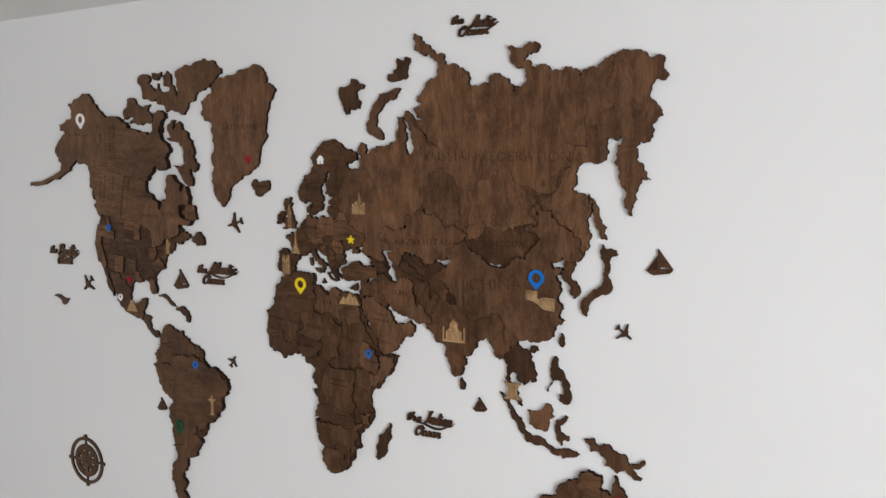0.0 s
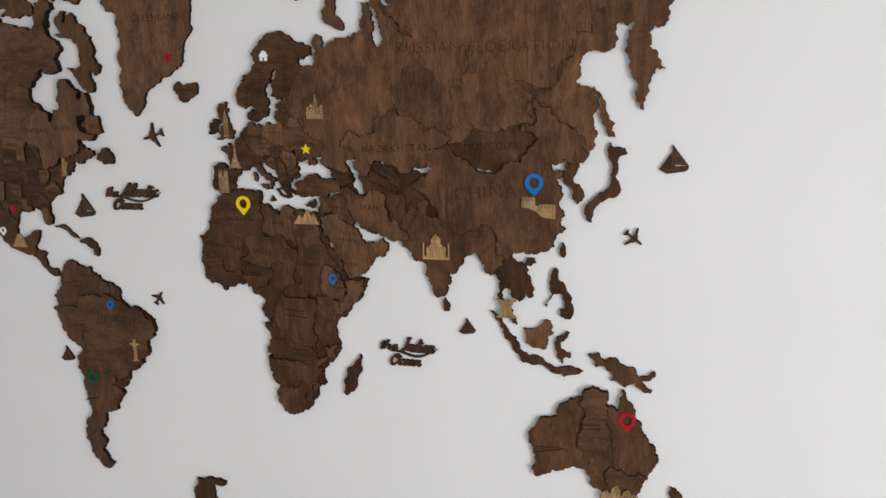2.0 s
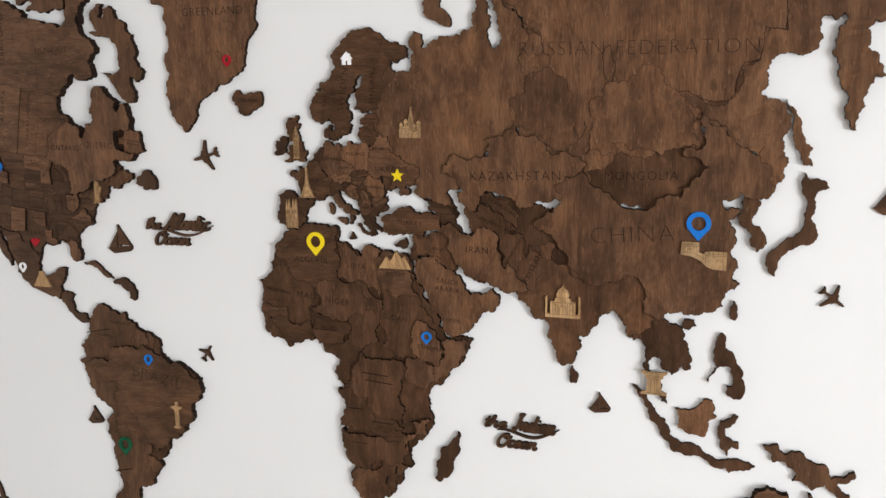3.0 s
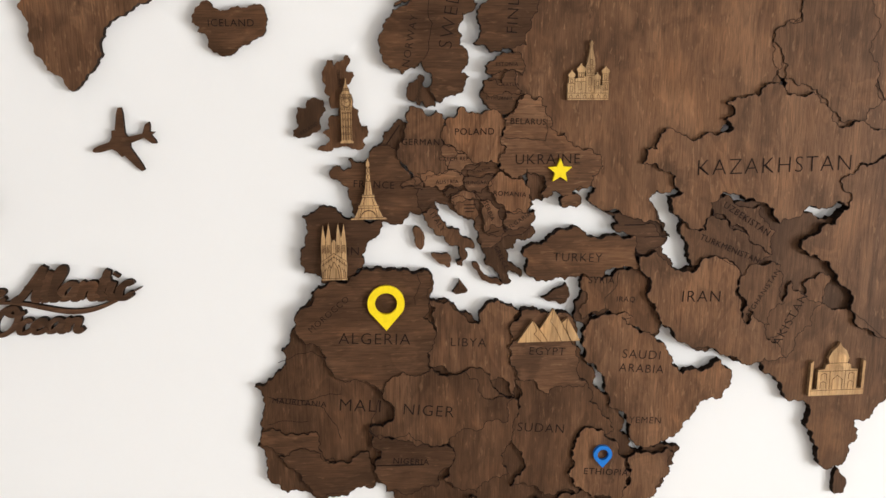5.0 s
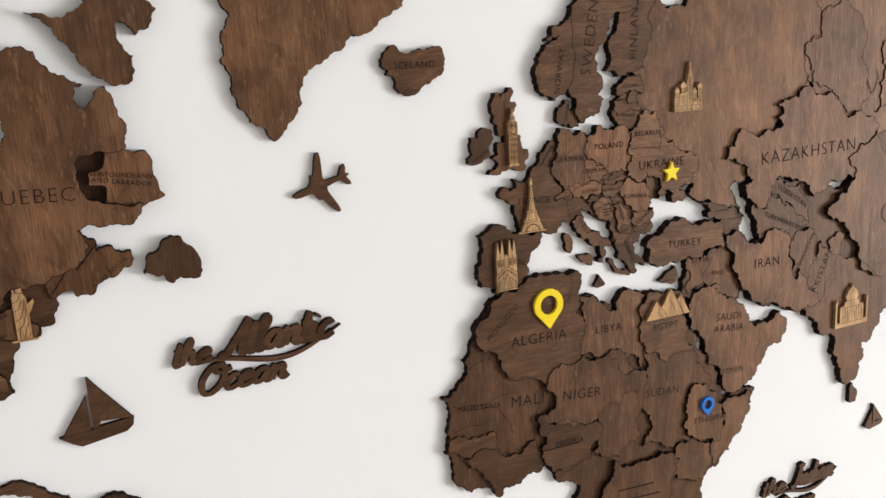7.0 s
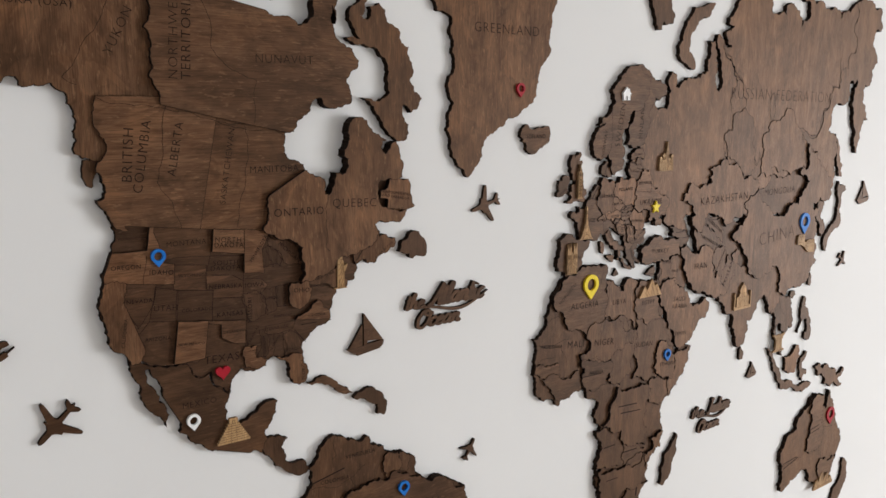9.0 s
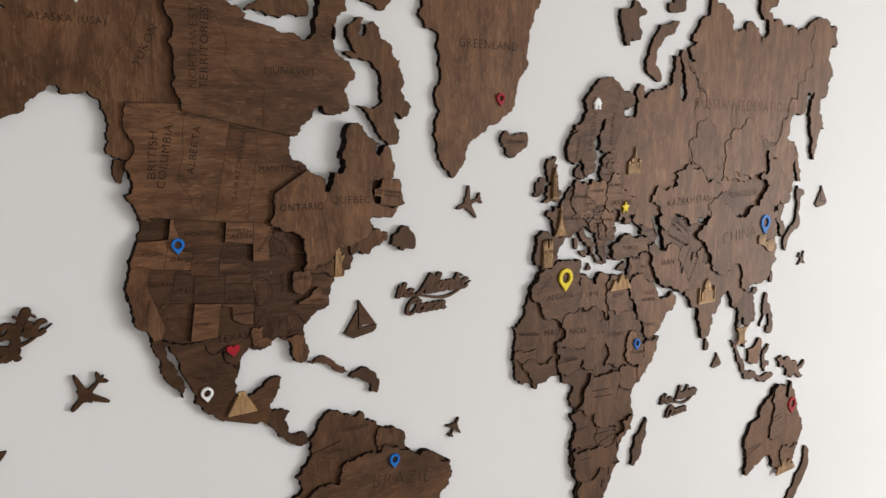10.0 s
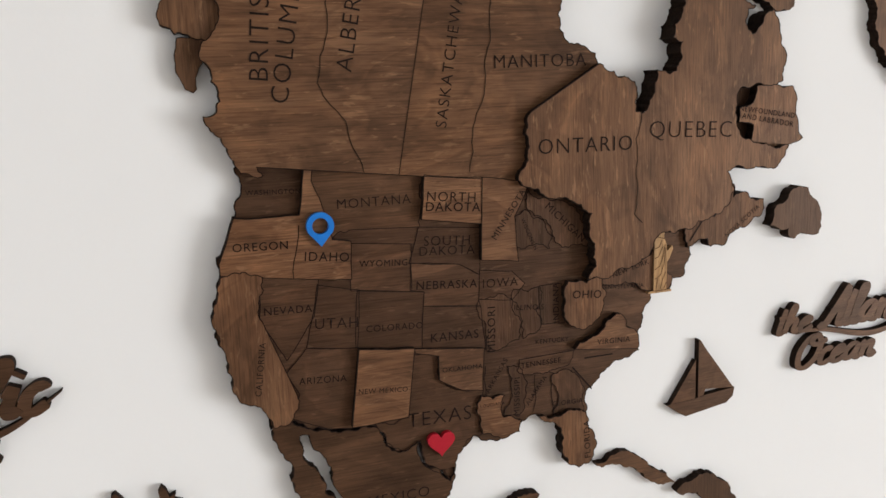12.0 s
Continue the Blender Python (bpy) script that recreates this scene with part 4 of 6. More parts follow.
on_map["tanzania"] = country(africa_board, "country_piece", 13.04, "v", [(18, -423), (52, -416), (44, -445), (14, -458), (9, -478), (2, -454), (24, -445)], label="stained raised piece of Tanzania")
on_map["namibia"] = country(africa_board, "country_piece", 11.96, "v mid", [(-116, -452), (-75, -456), (-44, -458), (-8, -464), (7, -449), (13, -480), (-2, -502), (-36, -504), (-61, -512), (-71, -524), (-93, -516)])
on_map["zimbabwe"] = country(africa_board, "country_piece", 10.8, "h mid", [(-45, -458), (5, -449), (8, -485), (-13, -499), (-38, -489)])
on_map["australia"] = country(australia_board, "country_piece", 9.02, "v mid", [(467, -562), (480, -545), (518, -530), (533, -501), (557, -487), (568, -481), (575, -468), (616, -468), (615, -497), (636, -506), (641, -490), (645, -463), (654, -481), (665, -491), (670, -518), (684, -533), (693, -553), (709, -574), (709, -615), (698, -641), (684, -664), (666, -683), (621, -686), (593, -673), (586, -649), (565, -634), (534, -643), (495, -656), (475, -662), (467, -648), (475, -625), (463, -580)])
on_map["northern_territory"] = country(australia_board, "country_piece", 13.04, "h", [(576, -467), (617, -467), (614, -495), (619, -499), (619, -539), (619, -588), (558, -588), (563, -496)])
on_map["new_south_wales"] = country(australia_board, "country_piece", 12.06, "h", [(624, -624), (695, -632), (673, -664), (620, -659)])
on_map["uzbekistan"] = country(eurasia, "country_piece", 8.68, "v mid", [(136, -25), (157, -25), (173, -36), (189, -35), (199, -53), (206, -60), (204, -81), (195, -74), (174, -55), (153, -43), (145, -44)])
on_map["chad"] = country(africa_board, "country_piece", 11.3, "v mid", [(-82, -183), (-35, -211), (-36, -235), (-40, -286), (-70, -304), (-101, -289), (-93, -257), (-94, -246), (-73, -217)])
on_map["somalia"] = country(africa_board, "country_piece", 11.12, "v", [(76, -275), (92, -271), (114, -268), (120, -272), (116, -295), (99, -319), (62, -349), (61, -319), (78, -304)], label="stained raised piece of Somalia")
on_map["kenya"] = country(africa_board, "country_piece", 10.34, "v", [(8, -315), (27, -311), (59, -321), (61, -347), (48, -361), (28, -360), (5, -344)], label="stained raised piece of Kenya")
on_map["south_africa"] = country(africa_board, "country_piece", 10.26, "v mid", [(-99, -533), (-57, -524), (-14, -499), (19, -505), (-2, -522), (-16, -550), (-47, -579), (-86, -579)])
on_map["uruguay"] = country(south_america_board, "country_piece", 11.0, "v mid", [(-544, -558), (-521, -568), (-511, -574), (-519, -590), (-533, -593), (-545, -577)])
on_map["bolivia"] = country(south_america_board, "country_piece", 10.72, "h mid", [(-615, -444), (-585, -448), (-556, -462), (-552, -497), (-533, -513), (-532, -532), (-551, -539), (-562, -517), (-590, -502), (-615, -500)])
on_map["guyana"] = country(south_america_board, "country_piece", 10.54, "v mid", [(-551, -326), (-546, -341), (-535, -339), (-524, -334), (-527, -307), (-542, -303), (-549, -311)])
on_map["suriname"] = country(south_america_board, "country_piece", 9.36, "v mid", [(-524, -334), (-510, -339), (-508, -316), (-523, -308)])
on_map["myanmar"] = country(eurasia, "country_piece", 8.88, "v mid", [(349, -160), (371, -146), (388, -151), (397, -170), (401, -187), (412, -201), (409, -213), (398, -229), (399, -244), (385, -248), (379, -229), (361, -203), (350, -184)])
on_map["vietnam"] = country(eurasia, "country_piece", 6.8, "v dark", [(413, -214), (425, -200), (445, -222), (466, -252), (472, -270), (471, -288), (461, -289), (453, -263), (438, -235), (425, -233)], label="deeply stained piece of Vietnam")
on_map["netherlands"] = country(eurasia, "country_piece", 6.52, "v dark", [(-164, 17), (-154, 24), (-151, 34), (-143, 41), (-136, 44), (-131, 41), (-132, 30), (-137, 25), (-140, 17), (-136, 9), (-143, 14), (-150, 19)], label="deeply stained piece of Netherlands")
on_map["switzerland"] = country(eurasia, "country_piece", 9.02, "h", [(-138, -12), (-132, -8), (-126, -5), (-117, -10), (-119, -16), (-136, -15)], label="stained piece of Switzerland")
on_map["austria"] = country(eurasia, "country_piece", 9.08, "h", [(-123, -2), (-107, -3), (-96, 1), (-82, -5), (-83, -13), (-101, -17), (-117, -14)])
on_map["czech"] = country(eurasia, "country_piece", 9.04, "h", [(-100, 23), (-91, 21), (-78, 14), (-69, 6), (-82, 2), (-85, -4), (-96, 1), (-98, 9), (-102, 14)])
on_map["slovakia"] = country(eurasia, "country_piece", 7.82, "h mid", [(-79, 0), (-68, 7), (-54, 8), (-50, 1), (-63, -4), (-78, -5)])
on_map["bosnia"] = country(eurasia, "country_piece", 9.12, "v mid", [(-93, -26), (-83, -22), (-73, -26), (-70, -35), (-73, -45), (-82, -40), (-91, -33)])
on_map["nevada"] = country(north_america, "country_piece", 6.60, "h dark", [(-877, -24), (-844, -29), (-848, -51), (-859, -67), (-866, -76), (-880, -50)], 0.015, ruled=38.0, label="deeply stained piece of Nevada")
on_map["utah"] = country(north_america, "country_piece", 6.62, "h dark", [(-845, -32), (-820, -38), (-823, -75), (-854, -70), (-849, -51)], 0.015, ruled=38.0, label="deeply stained piece of Utah")
on_map["colorado"] = country(north_america, "country_piece", 6.64, "h dark", [(-821, -38), (-779, -44), (-782, -80), (-824, -75)], 0.015, ruled=38.0)
on_map["kansas"] = country(north_america, "country_piece", 6.66, "h dark", [(-780, -53), (-742, -57), (-739, -87), (-782, -80)], 0.015, ruled=38.0, label="deeply stained piece of Kansas")
on_map["nebraska"] = country(north_america, "country_piece", 6.68, "h dark", [(-788, -42), (-787, -25), (-755, -29), (-742, -37), (-743, -53), (-742, -58), (-780, -53), (-779, -44)], 0.015, ruled=38.0, label="deeply stained piece of Nebraska")
on_map["wyoming"] = country(north_america, "country_piece", 6.70, "h dark", [(-825, -9), (-786, -13), (-787, -43), (-825, -38)], 0.015, ruled=38.0, label="deeply stained piece of Wyoming")
on_map["montana"] = country(north_america, "country_piece", 6.72, "h mid", [(-845, 36), (-778, 29), (-780, -3), (-822, -1), (-834, -5), (-841, 20)], 0.15, ruled=38.0)
on_map["south_dakota"] = country(north_america, "country_piece", 6.74, "h dark", [(-781, -3), (-739, -7), (-742, -37), (-755, -29), (-788, -25)], 0.015, ruled=38.0, label="deeply stained piece of South Dakota")
on_map["texas"] = country(north_america, "country_piece", 6.76, "h dark", [(-788, -83), (-771, -86), (-770, -103), (-756, -112), (-742, -114), (-743, -131), (-744, -144), (-750, -144), (-757, -150), (-763, -160), (-766, -171), (-781, -159), (-786, -141), (-798, -146), (-808, -139), (-815, -125), (-793, -124)], 0.15, ruled=38.0, label="deeply stained piece of Texas")
on_map["iowa"] = country(north_america, "country_piece", 6.78, "h dark", [(-742, -34), (-720, -37), (-711, -46), (-720, -56), (-743, -53)], 0.015, ruled=38.0, label="deeply stained piece of Iowa")
on_map["missouri"] = country(north_america, "country_piece", 6.80, "v dark", [(-743, -53), (-721, -55), (-713, -71), (-716, -83), (-740, -86)], 0.15, ruled=38.0, label="deeply stained piece of Missouri")
on_map["arizona"] = country(north_america, "country_piece", 6.82, "h dark", [(-854, -70), (-822, -74), (-829, -125), (-844, -123), (-865, -113), (-860, -98), (-867, -84)], 0.015, ruled=38.0, label="deeply stained piece of Arizona")
on_map["illinois"] = country(north_america, "country_piece", 6.84, "v dark", [(-719, -49), (-700, -50), (-700, -76), (-713, -83), (-714, -71), (-720, -59)], 0.15, ruled=38.0, label="deeply stained piece of Illinois")
on_map["indiana"] = country(north_america, "country_piece", 6.86, "v dark", [(-701, -49), (-685, -49), (-683, -76), (-700, -75)], 0.015, ruled=38.0, label="deeply stained piece of Indiana")
on_map["louisiana"] = country(north_america, "country_piece", 8.66, "h light", [(-744, -117), (-728, -119), (-729, -134), (-716, -138), (-718, -146), (-744, -143)], 0.15, ruled=38.0, label="thinly stained raised piece of Louisiana")
on_map["mississippi"] = country(north_america, "country_piece", 6.88, "v dark", [(-725, -100), (-714, -104), (-717, -136), (-729, -135)], 0.15, ruled=38.0, label="deeply stained piece of Mississippi")
on_map["tennessee"] = country(north_america, "country_piece", 6.90, "h dark", [(-718, -104), (-716, -97), (-676, -96), (-679, -104), (-689, -107)], 0.15, ruled=38.0, label="deeply stained piece of Tennessee")
on_map["georgia"] = country(north_america, "country_piece", 6.92, "v dark", [(-693, -111), (-679, -110), (-669, -127), (-669, -141), (-692, -139)], 0.15, ruled=38.0, label="deeply stained piece of Georgia")
on_map["wisconsin"] = country(north_america, "country_piece", 6.94, "v dark", [(-717, -2), (-710, 2), (-697, -6), (-691, -17), (-693, -25), (-716, -22)], 0.15, ruled=38.0, label="deeply stained piece of Wisconsin")
on_map["michigan"] = country(north_america, "country_piece", 6.96, "v dark", [(-707, 14), (-690, 6), (-671, -4), (-665, -14), (-666, -26), (-684, -25), (-695, -6), (-709, 3)], 0.15, ruled=38.0, label="deeply stained piece of Michigan")
on_map["estonia"] = country(eurasia, "country_piece", 9.4, "h mid", [(-64, 89), (-54, 97), (-44, 100), (-33, 98), (-32, 81), (-37, 84), (-42, 86), (-51, 84), (-52, 85), (-58, 82), (-63, 83)])
on_map["lithuania"] = country(eurasia, "country_piece", 8.42, "h mid", [(-65, 70), (-60, 77), (-55, 78), (-50, 75), (-41, 69), (-30, 65), (-35, 61), (-38, 51), (-47, 48), (-56, 52), (-65, 58), (-68, 63)])
on_map["moldova"] = country(eurasia, "country_piece", 6.34, "v dark", [(-29, 2), (-20, 2), (-8, -6), (-5, -19), (-12, -28), (-23, -27), (-26, -13)], label="deeply stained piece of Moldova")
on_map["latvia"] = country(eurasia, "country_piece", 9.06, "h mid", [(-66, 68), (-65, 77), (-56, 78), (-53, 73), (-48, 73), (-48, 83), (-38, 85), (-32, 68), (-34, 65), (-46, 68), (-62, 64)])
on_map["macedonia"] = country(eurasia, "country_piece", 9.2, "h mid", [(-62, -54), (-58, -48), (-48, -49), (-45, -55), (-60, -58)])
on_map["albania"] = country(eurasia, "country_piece", 6.42, "v dark", [(-69, -41), (-65, -43), (-62, -54), (-63, -70), (-65, -72), (-69, -55)], label="deeply stained piece of Albania")
on_map["slovenia"] = country(eurasia, "country_piece", 9.16, "h mid", [(-101, -18), (-88, -15), (-87, -20), (-97, -23)])
on_map["croatia"] = country(eurasia, "country_piece", 9.14, "v", [(-94, -25), (-85, -18), (-72, -22), (-69, -26), (-79, -25), (-86, -27), (-91, -31)], label="stained piece of Croatia")
on_map["levant"] = country(eurasia, "country_piece", 7.48, "v dark", [(27, -100), (33, -112), (34, -137), (41, -130), (34, -154), (22, -140), (20, -132), (24, -119)], label="deeply stained piece of Levant")
on_map["siberia"] = country(eurasia, "country_piece", 9.1, "v", [(242, 164), (263, 153), (277, 144), (284, 117), (289, 77), (295, 59), (277, 37), (258, 40), (249, 49), (239, 61), (225, 71), (204, 77), (198, 100), (190, 117), (215, 127), (220, 157)])
on_map["buryatia"] = country(eurasia, "country_piece", 9.42, "v", [(380, 150), (390, 166), (401, 166), (419, 149), (432, 128), (450, 119), (468, 89), (474, 46), (444, 45), (418, 34), (391, 46), (369, 45), (347, 54), (355, 36), (324, 43), (305, 36), (314, 58), (319, 85), (314, 116), (332, 121), (334, 139), (354, 139)])
on_map["west_africa"] = country(africa_board, "country_piece", 9.74, "h mid", [(-252, -259), (-205, -268), (-170, -259), (-169, -295), (-183, -294), (-203, -302), (-216, -302), (-223, -294), (-233, -278), (-246, -269)])
on_map["senegal"] = country(africa_board, "country_piece", 8.96, "h mid", [(-267, -234), (-250, -234), (-232, -239), (-218, -237), (-201, -268), (-253, -256), (-267, -248)])
on_map["angola"] = country(africa_board, "country_piece", 9.2, "v mid", [(-121, -378), (-104, -374), (-80, -391), (-60, -392), (-55, -418), (-40, -420), (-52, -443), (-46, -456), (-85, -454), (-121, -449), (-112, -423)])
on_map["zambia"] = country(africa_board, "country_piece", 10.02, "h mid", [(-53, -418), (-18, -425), (4, -437), (-12, -448), (0, -455), (-31, -459), (-51, -456)])
# filler strips added behind the seams, where the white wall would show through
on_map["siberia_backing"] = country(eurasia, "country_piece", 7.70, "v mid", [(201, 225), (229, 224), (228, 148), (206, 108), (216, 46), (183, 46), (170, 108), (200, 149)], label="backing strip added behind the Siberian seam")
on_map["amur_backing"] = country(eurasia, "country_piece", 7.72, "v mid", [(535, 155), (533, 114), (510, 97), (475, 97), (427, 112), (426, 128), (475, 119), (504, 119), (513, 152)], label="backing strip added behind the Amur seam")
on_map["yakut_backing"] = country(eurasia, "country_piece", 7.74, "v mid", [(517, 166), (539, 174), (550, 217), (571, 214), (573, 244), (602, 256), (607, 288), (625, 290), (627, 309), (615, 327), (627, 353), (621, 376), (629, 375), (640, 352), (627, 329), (642, 311), (640, 274), (622, 273), (618, 240), (589, 232), (586, 198), (565, 202), (555, 161), (531, 151)], label="backing strip added behind the Yakut seam")
on_map["manchu_backing"] = country(eurasia, "country_piece", 5.6, "v dark", [(472, 105), (491, 92), (518, 82), (544, 44), (538, 28), (512, 53), (492, 67), (470, 79)], label="dark backing strip added behind the Manchurian seam")
on_map["altai_backing"] = country(eurasia, "country_piece", 7.66, "v mid", [(272, 16), (305, 16), (318, -8), (291, -15), (271, -5)], label="backing strip added behind the Altai seam")

# engraved names and borders
name_on(on_map["bc_alberta"], "BRITISH", 12.04, (-865, 87), (-860, 143))
name_on(on_map["bc_alberta"], "COLUMBIA", 12.04, (-855, 74), (-841, 151))
name_on(on_map["bc_alberta"], "ALBERTA", 12.04, (-818, 90), (-806, 149))
name_on(on_map["sask_manitoba"], "SASKATCHEWAN", 11.06, (-762, 56), (-747, 141))
name_on(on_map["sask_manitoba"], "MANITOBA", 11.06, (-730, 90), (-668, 90))
name_on(on_map["nwt_nunavut"], "NUNAVUT", 15.02, (-720, 216), (-647, 216))
name_on(on_map["nwt_nunavut"], "NORTHWEST", 15.02, (-811, 196), (-806, 293))
name_on(on_map["nwt_nunavut"], "TERRITORIES", 15.02, (-797, 195), (-792, 292))
name_on(on_map["alaska_yukon"], "YUKON", 9.0, (-877, 218), (-853, 265))
name_on(on_map["alaska_yukon"], "ALASKA (USA)", 9.0, (-993, 265), (-912, 264))
name_on(on_map["ontario_quebec"], "ONTARIO", 16.1, (-704, 37), (-638, 36))
name_on(on_map["ontario_quebec"], "QUEBEC", 16.1, (-625, 43), (-562, 40))
name_on(on_map["labrador"], "NEWFOUNDLAND", 10.04, (-551, 57), (-505, 50))
name_on(on_map["labrador"], "AND LABRADOR", 10.04, (-549, 52), (-506, 44))
name_on(on_map["maritimes"], "NOVA SCOTIA", 9.12, (-558, -30), (-531, -11))
name_on(on_map["montana"], "MONTANA", 6.72, (-830, 12), (-785, 12))
name_on(on_map["north_dakota"], "NORTH", 11.02, (-776, 13), (-745, 10))
name_on(on_map["north_dakota"], "DAKOTA", 11.02, (-777, 7), (-742, 4))
name_on(on_map["minnesota"], "MINNESOTA", 11.34, (-732, -15), (-711, 14))
name_on(on_map["michigan"], "MICHIGAN", 6.96, (-696, 2), (-670, -23))
name_on(on_map["wisconsin"], "WISCONSIN", 6.94, (-713, -4), (-704, -25))
name_on(on_map["oregon_idaho"], "OREGON", 11.16, (-892, -7), (-861, -8))
name_on(on_map["oregon_idaho"], "IDAHO", 11.16, (-852, -16), (-826, -19))
name_on(on_map["california"], "CALIFORNIA", 11.5, (-883, -94), (-878, -62))
name_on(on_map["nevada"], "NEVADA", 6.60, (-877, -47), (-849, -48))
name_on(on_map["utah"], "UTAH", 6.62, (-848, -59), (-822, -61))
name_on(on_map["colorado"], "COLORADO", 6.64, (-817, -65), (-781, -67))
name_on(on_map["wyoming"], "WYOMING", 6.70, (-819, -24), (-789, -26))
name_on(on_map["nebraska"], "NEBRASKA", 6.68, (-784, -42), (-744, -45))
name_on(on_map["kansas"], "KANSAS", 6.66, (-776, -77), (-744, -78))
name_on(on_map["iowa"], "IOWA", 6.78, (-740, -46), (-716, -47))
name_on(on_map["south_dakota"], "SOUTH", 6.74, (-778, -15), (-748, -17))
name_on(on_map["south_dakota"], "DAKOTA", 6.74, (-781, -21), (-745, -23))
name_on(on_map["missouri"], "MISSORI", 6.80, (-733, -89), (-732, -59))
name_on(on_map["illinois"], "ILLINOIS", 6.84, (-719, -63), (-698, -65))
name_on(on_map["indiana"], "INDIANA", 6.86, (-687, -75), (-687, -48))
name_on(on_map["ohio"], "OHIO", 11.1, (-679, -59), (-658, -61))
name_on(on_map["united_states"], "KENTUCKY", 6.50, (-704, -88), (-680, -89))
name_on(on_map["virginia"], "VIRGINIA", 11.14, (-661, -93), (-636, -94))
name_on(on_map["arizona"], "ARIZONA", 6.82, (-860, -92), (-831, -94))
name_on(on_map["new_mexico"], "NEW MEXICO", 11.06, (-825, -102), (-794, -105))
name_on(on_map["oklahoma"], "OKLAHOMA", 9.08, (-770, -97), (-743, -98))
name_on(on_map["texas"], "TEXAS", 6.76, (-794, -131), (-751, -132))
name_on(on_map["tennessee"], "TENNESSEE", 6.90, (-715, -103), (-686, -103))
name_on(on_map["georgia"], "GEORGIA", 6.92, (-693, -133), (-670, -134))
name_on(on_map["florida"], "FLORIDA", 10.16, (-666, -173), (-667, -146))
name_on(on_map["mexico"], "MEXICO", 8.0, (-822, -179), (-782, -179))
name_on(on_map["new_york"], "NEW YORK", 8.62, (-647, -49), (-620, -42))
name_on(on_map["greenland"], "GREENLAND", 8.1, (-395, 269), (-275, 268))
name_on(on_map["iceland"], "ICELAND", 7.08, (-293, 121), (-256, 121))
name_on(on_map["scandinavia"], "NORWAY", 9.16, (-129, 88), (-121, 130))
name_on(on_map["scandinavia"], "SWEDEN", 9.16, (-93, 103), (-81, 172))
name_on(on_map["finland"], "FINLAND", 8.7, (-37, 116), (-34, 176))
name_on(on_map["estonia"], "ESTONIA", 9.4, (-55, 89), (-36, 89))
name_on(on_map["latvia"], "LATVIA", 9.06, (-48, 72), (-35, 72))
name_on(on_map["lithuania"], "LITHUANIA", 8.42, (-63, 61), (-40, 60))
name_on(on_map["ukraine_belarus"], "BELARUS", 10.3, (-42, 40), (-11, 39))
name_on(on_map["poland"], "POLAND", 9.30, (-90, 31), (-56, 31))
name_on(on_map["germany"], "GERMANY", 9.00, (-136, 23), (-98, 22))
name_on(on_map["ukraine_belarus"], "UKRAINE", 10.3, (-37, 5), (20, 5))
name_on(on_map["turkey"], "TURKEY", 11.06, (-2, -82), (43, -84))
name_on(on_map["kazakhstan"], "KAZAKHSTAN", 12.04, (127, -7), (270, -4))
name_on(on_map["russia_central"], "RUSSIAN FEDERATION", 8.3, (205, 183), (545, 177))
name_on(on_map["mongolia"], "MONGOLIA", 6.06, (337, -3), (443, -1))
name_on(on_map["china"], "CHINA", 13.08, (320, -100), (441, -91))
name_on(on_map["iran"], "IRAN", 12.62, (119, -123), (155, -124))
name_on(on_map["iraq_syria"], "SYRIA", 8.04, (32, -104), (56, -105))
name_on(on_map["iraq_syria"], "IRAQ", 8.04, (59, -122), (76, -123))
name_on(on_map["saudi_arabia"], "SAUDI", 9.52, (66, -176), (102, -179))
name_on(on_map["saudi_arabia"], "ARABIA", 9.52, (63, -189), (106, -193))
name_on(on_map["saudi_arabia"], "YEMEN", 9.52, (75, -241), (106, -243))
name_on(on_map["romania"], "ROMANIA", 9.10, (-56, -22), (-27, -24))
name_on(on_map["hungary"], "HUNGARY", 9.06, (-82, -12), (-59, -12))
name_on(on_map["italy"], "ITALY", 8.96, (-112, -38), (-102, -54))
name_on(on_map["france"], "FRANCE", 8.1, (-178, -13), (-143, -15))
name_on(on_map["spain"], "SPAIN", 9.12, (-205, -72), (-175, -73))
name_on(on_map["algeria"], "ALGERIA", 11.16, (-195, -153), (-131, -156))
name_on(on_map["libya"], "LIBYA", 9.52, (-94, -159), (-62, -161))
name_on(on_map["egypt"], "EGYPT", 11.54, (-22, -169), (11, -171))
name_on(on_map["africa"], "MALI", 7.14, (-196, -218), (-159, -221))
name_on(on_map["niger"], "NIGER", 12.1, (-138, -222), (-92, -227))
name_on(on_map["africa"], "CHAD", 7.14, (-82, -249), (-49, -253))
name_on(on_map["sudan"], "SUDAN", 10.3, (-32, -244), (12, -248))
name_on(on_map["africa"], "MAURITANIA", 7.14, (-256, -208), (-208, -214))
name_on(on_map["ethiopia"], "ETHIOPIA", 13.56, (32, -289), (75, -293))
name_on(on_map["algeria"], "MOROCCO", 11.16, (-218, -142), (-184, -113))
name_on(on_map["nigeria"], "NIGERIA", 12.08, (-148, -270), (-115, -273))
name_on(on_map["brazil"], "BRAZIL", 13.06, (-560, -397), (-452, -415))
name_on(on_map["south_america"], "VENEZUELA", 8.04, (-609, -297), (-563, -298))
name_on(on_map["south_america"], "COLOMBIA", 8.04, (-647, -323), (-604, -326))
name_on(on_map["afghanistan"], "AFGHANISTAN", 10.66, (185, -141), (212, -97))
name_on(on_map["pakistan"], "PAKISTAN", 9.0, (215, -176), (242, -122))
name_on(on_map["czech"], "CZECH REP.", 9.04, (-104, 9), (-77, 9))
name_on(on_map["slovakia"], "SLOVAKIA", 7.82, (-74, -3), (-59, 1))
name_on(on_map["austria"], "AUSTRIA", 9.08, (-107, -11), (-87, -11))
name_on(on_map["serbia"], "SERBIA", 9.04, (-65, -28), (-58, -45))
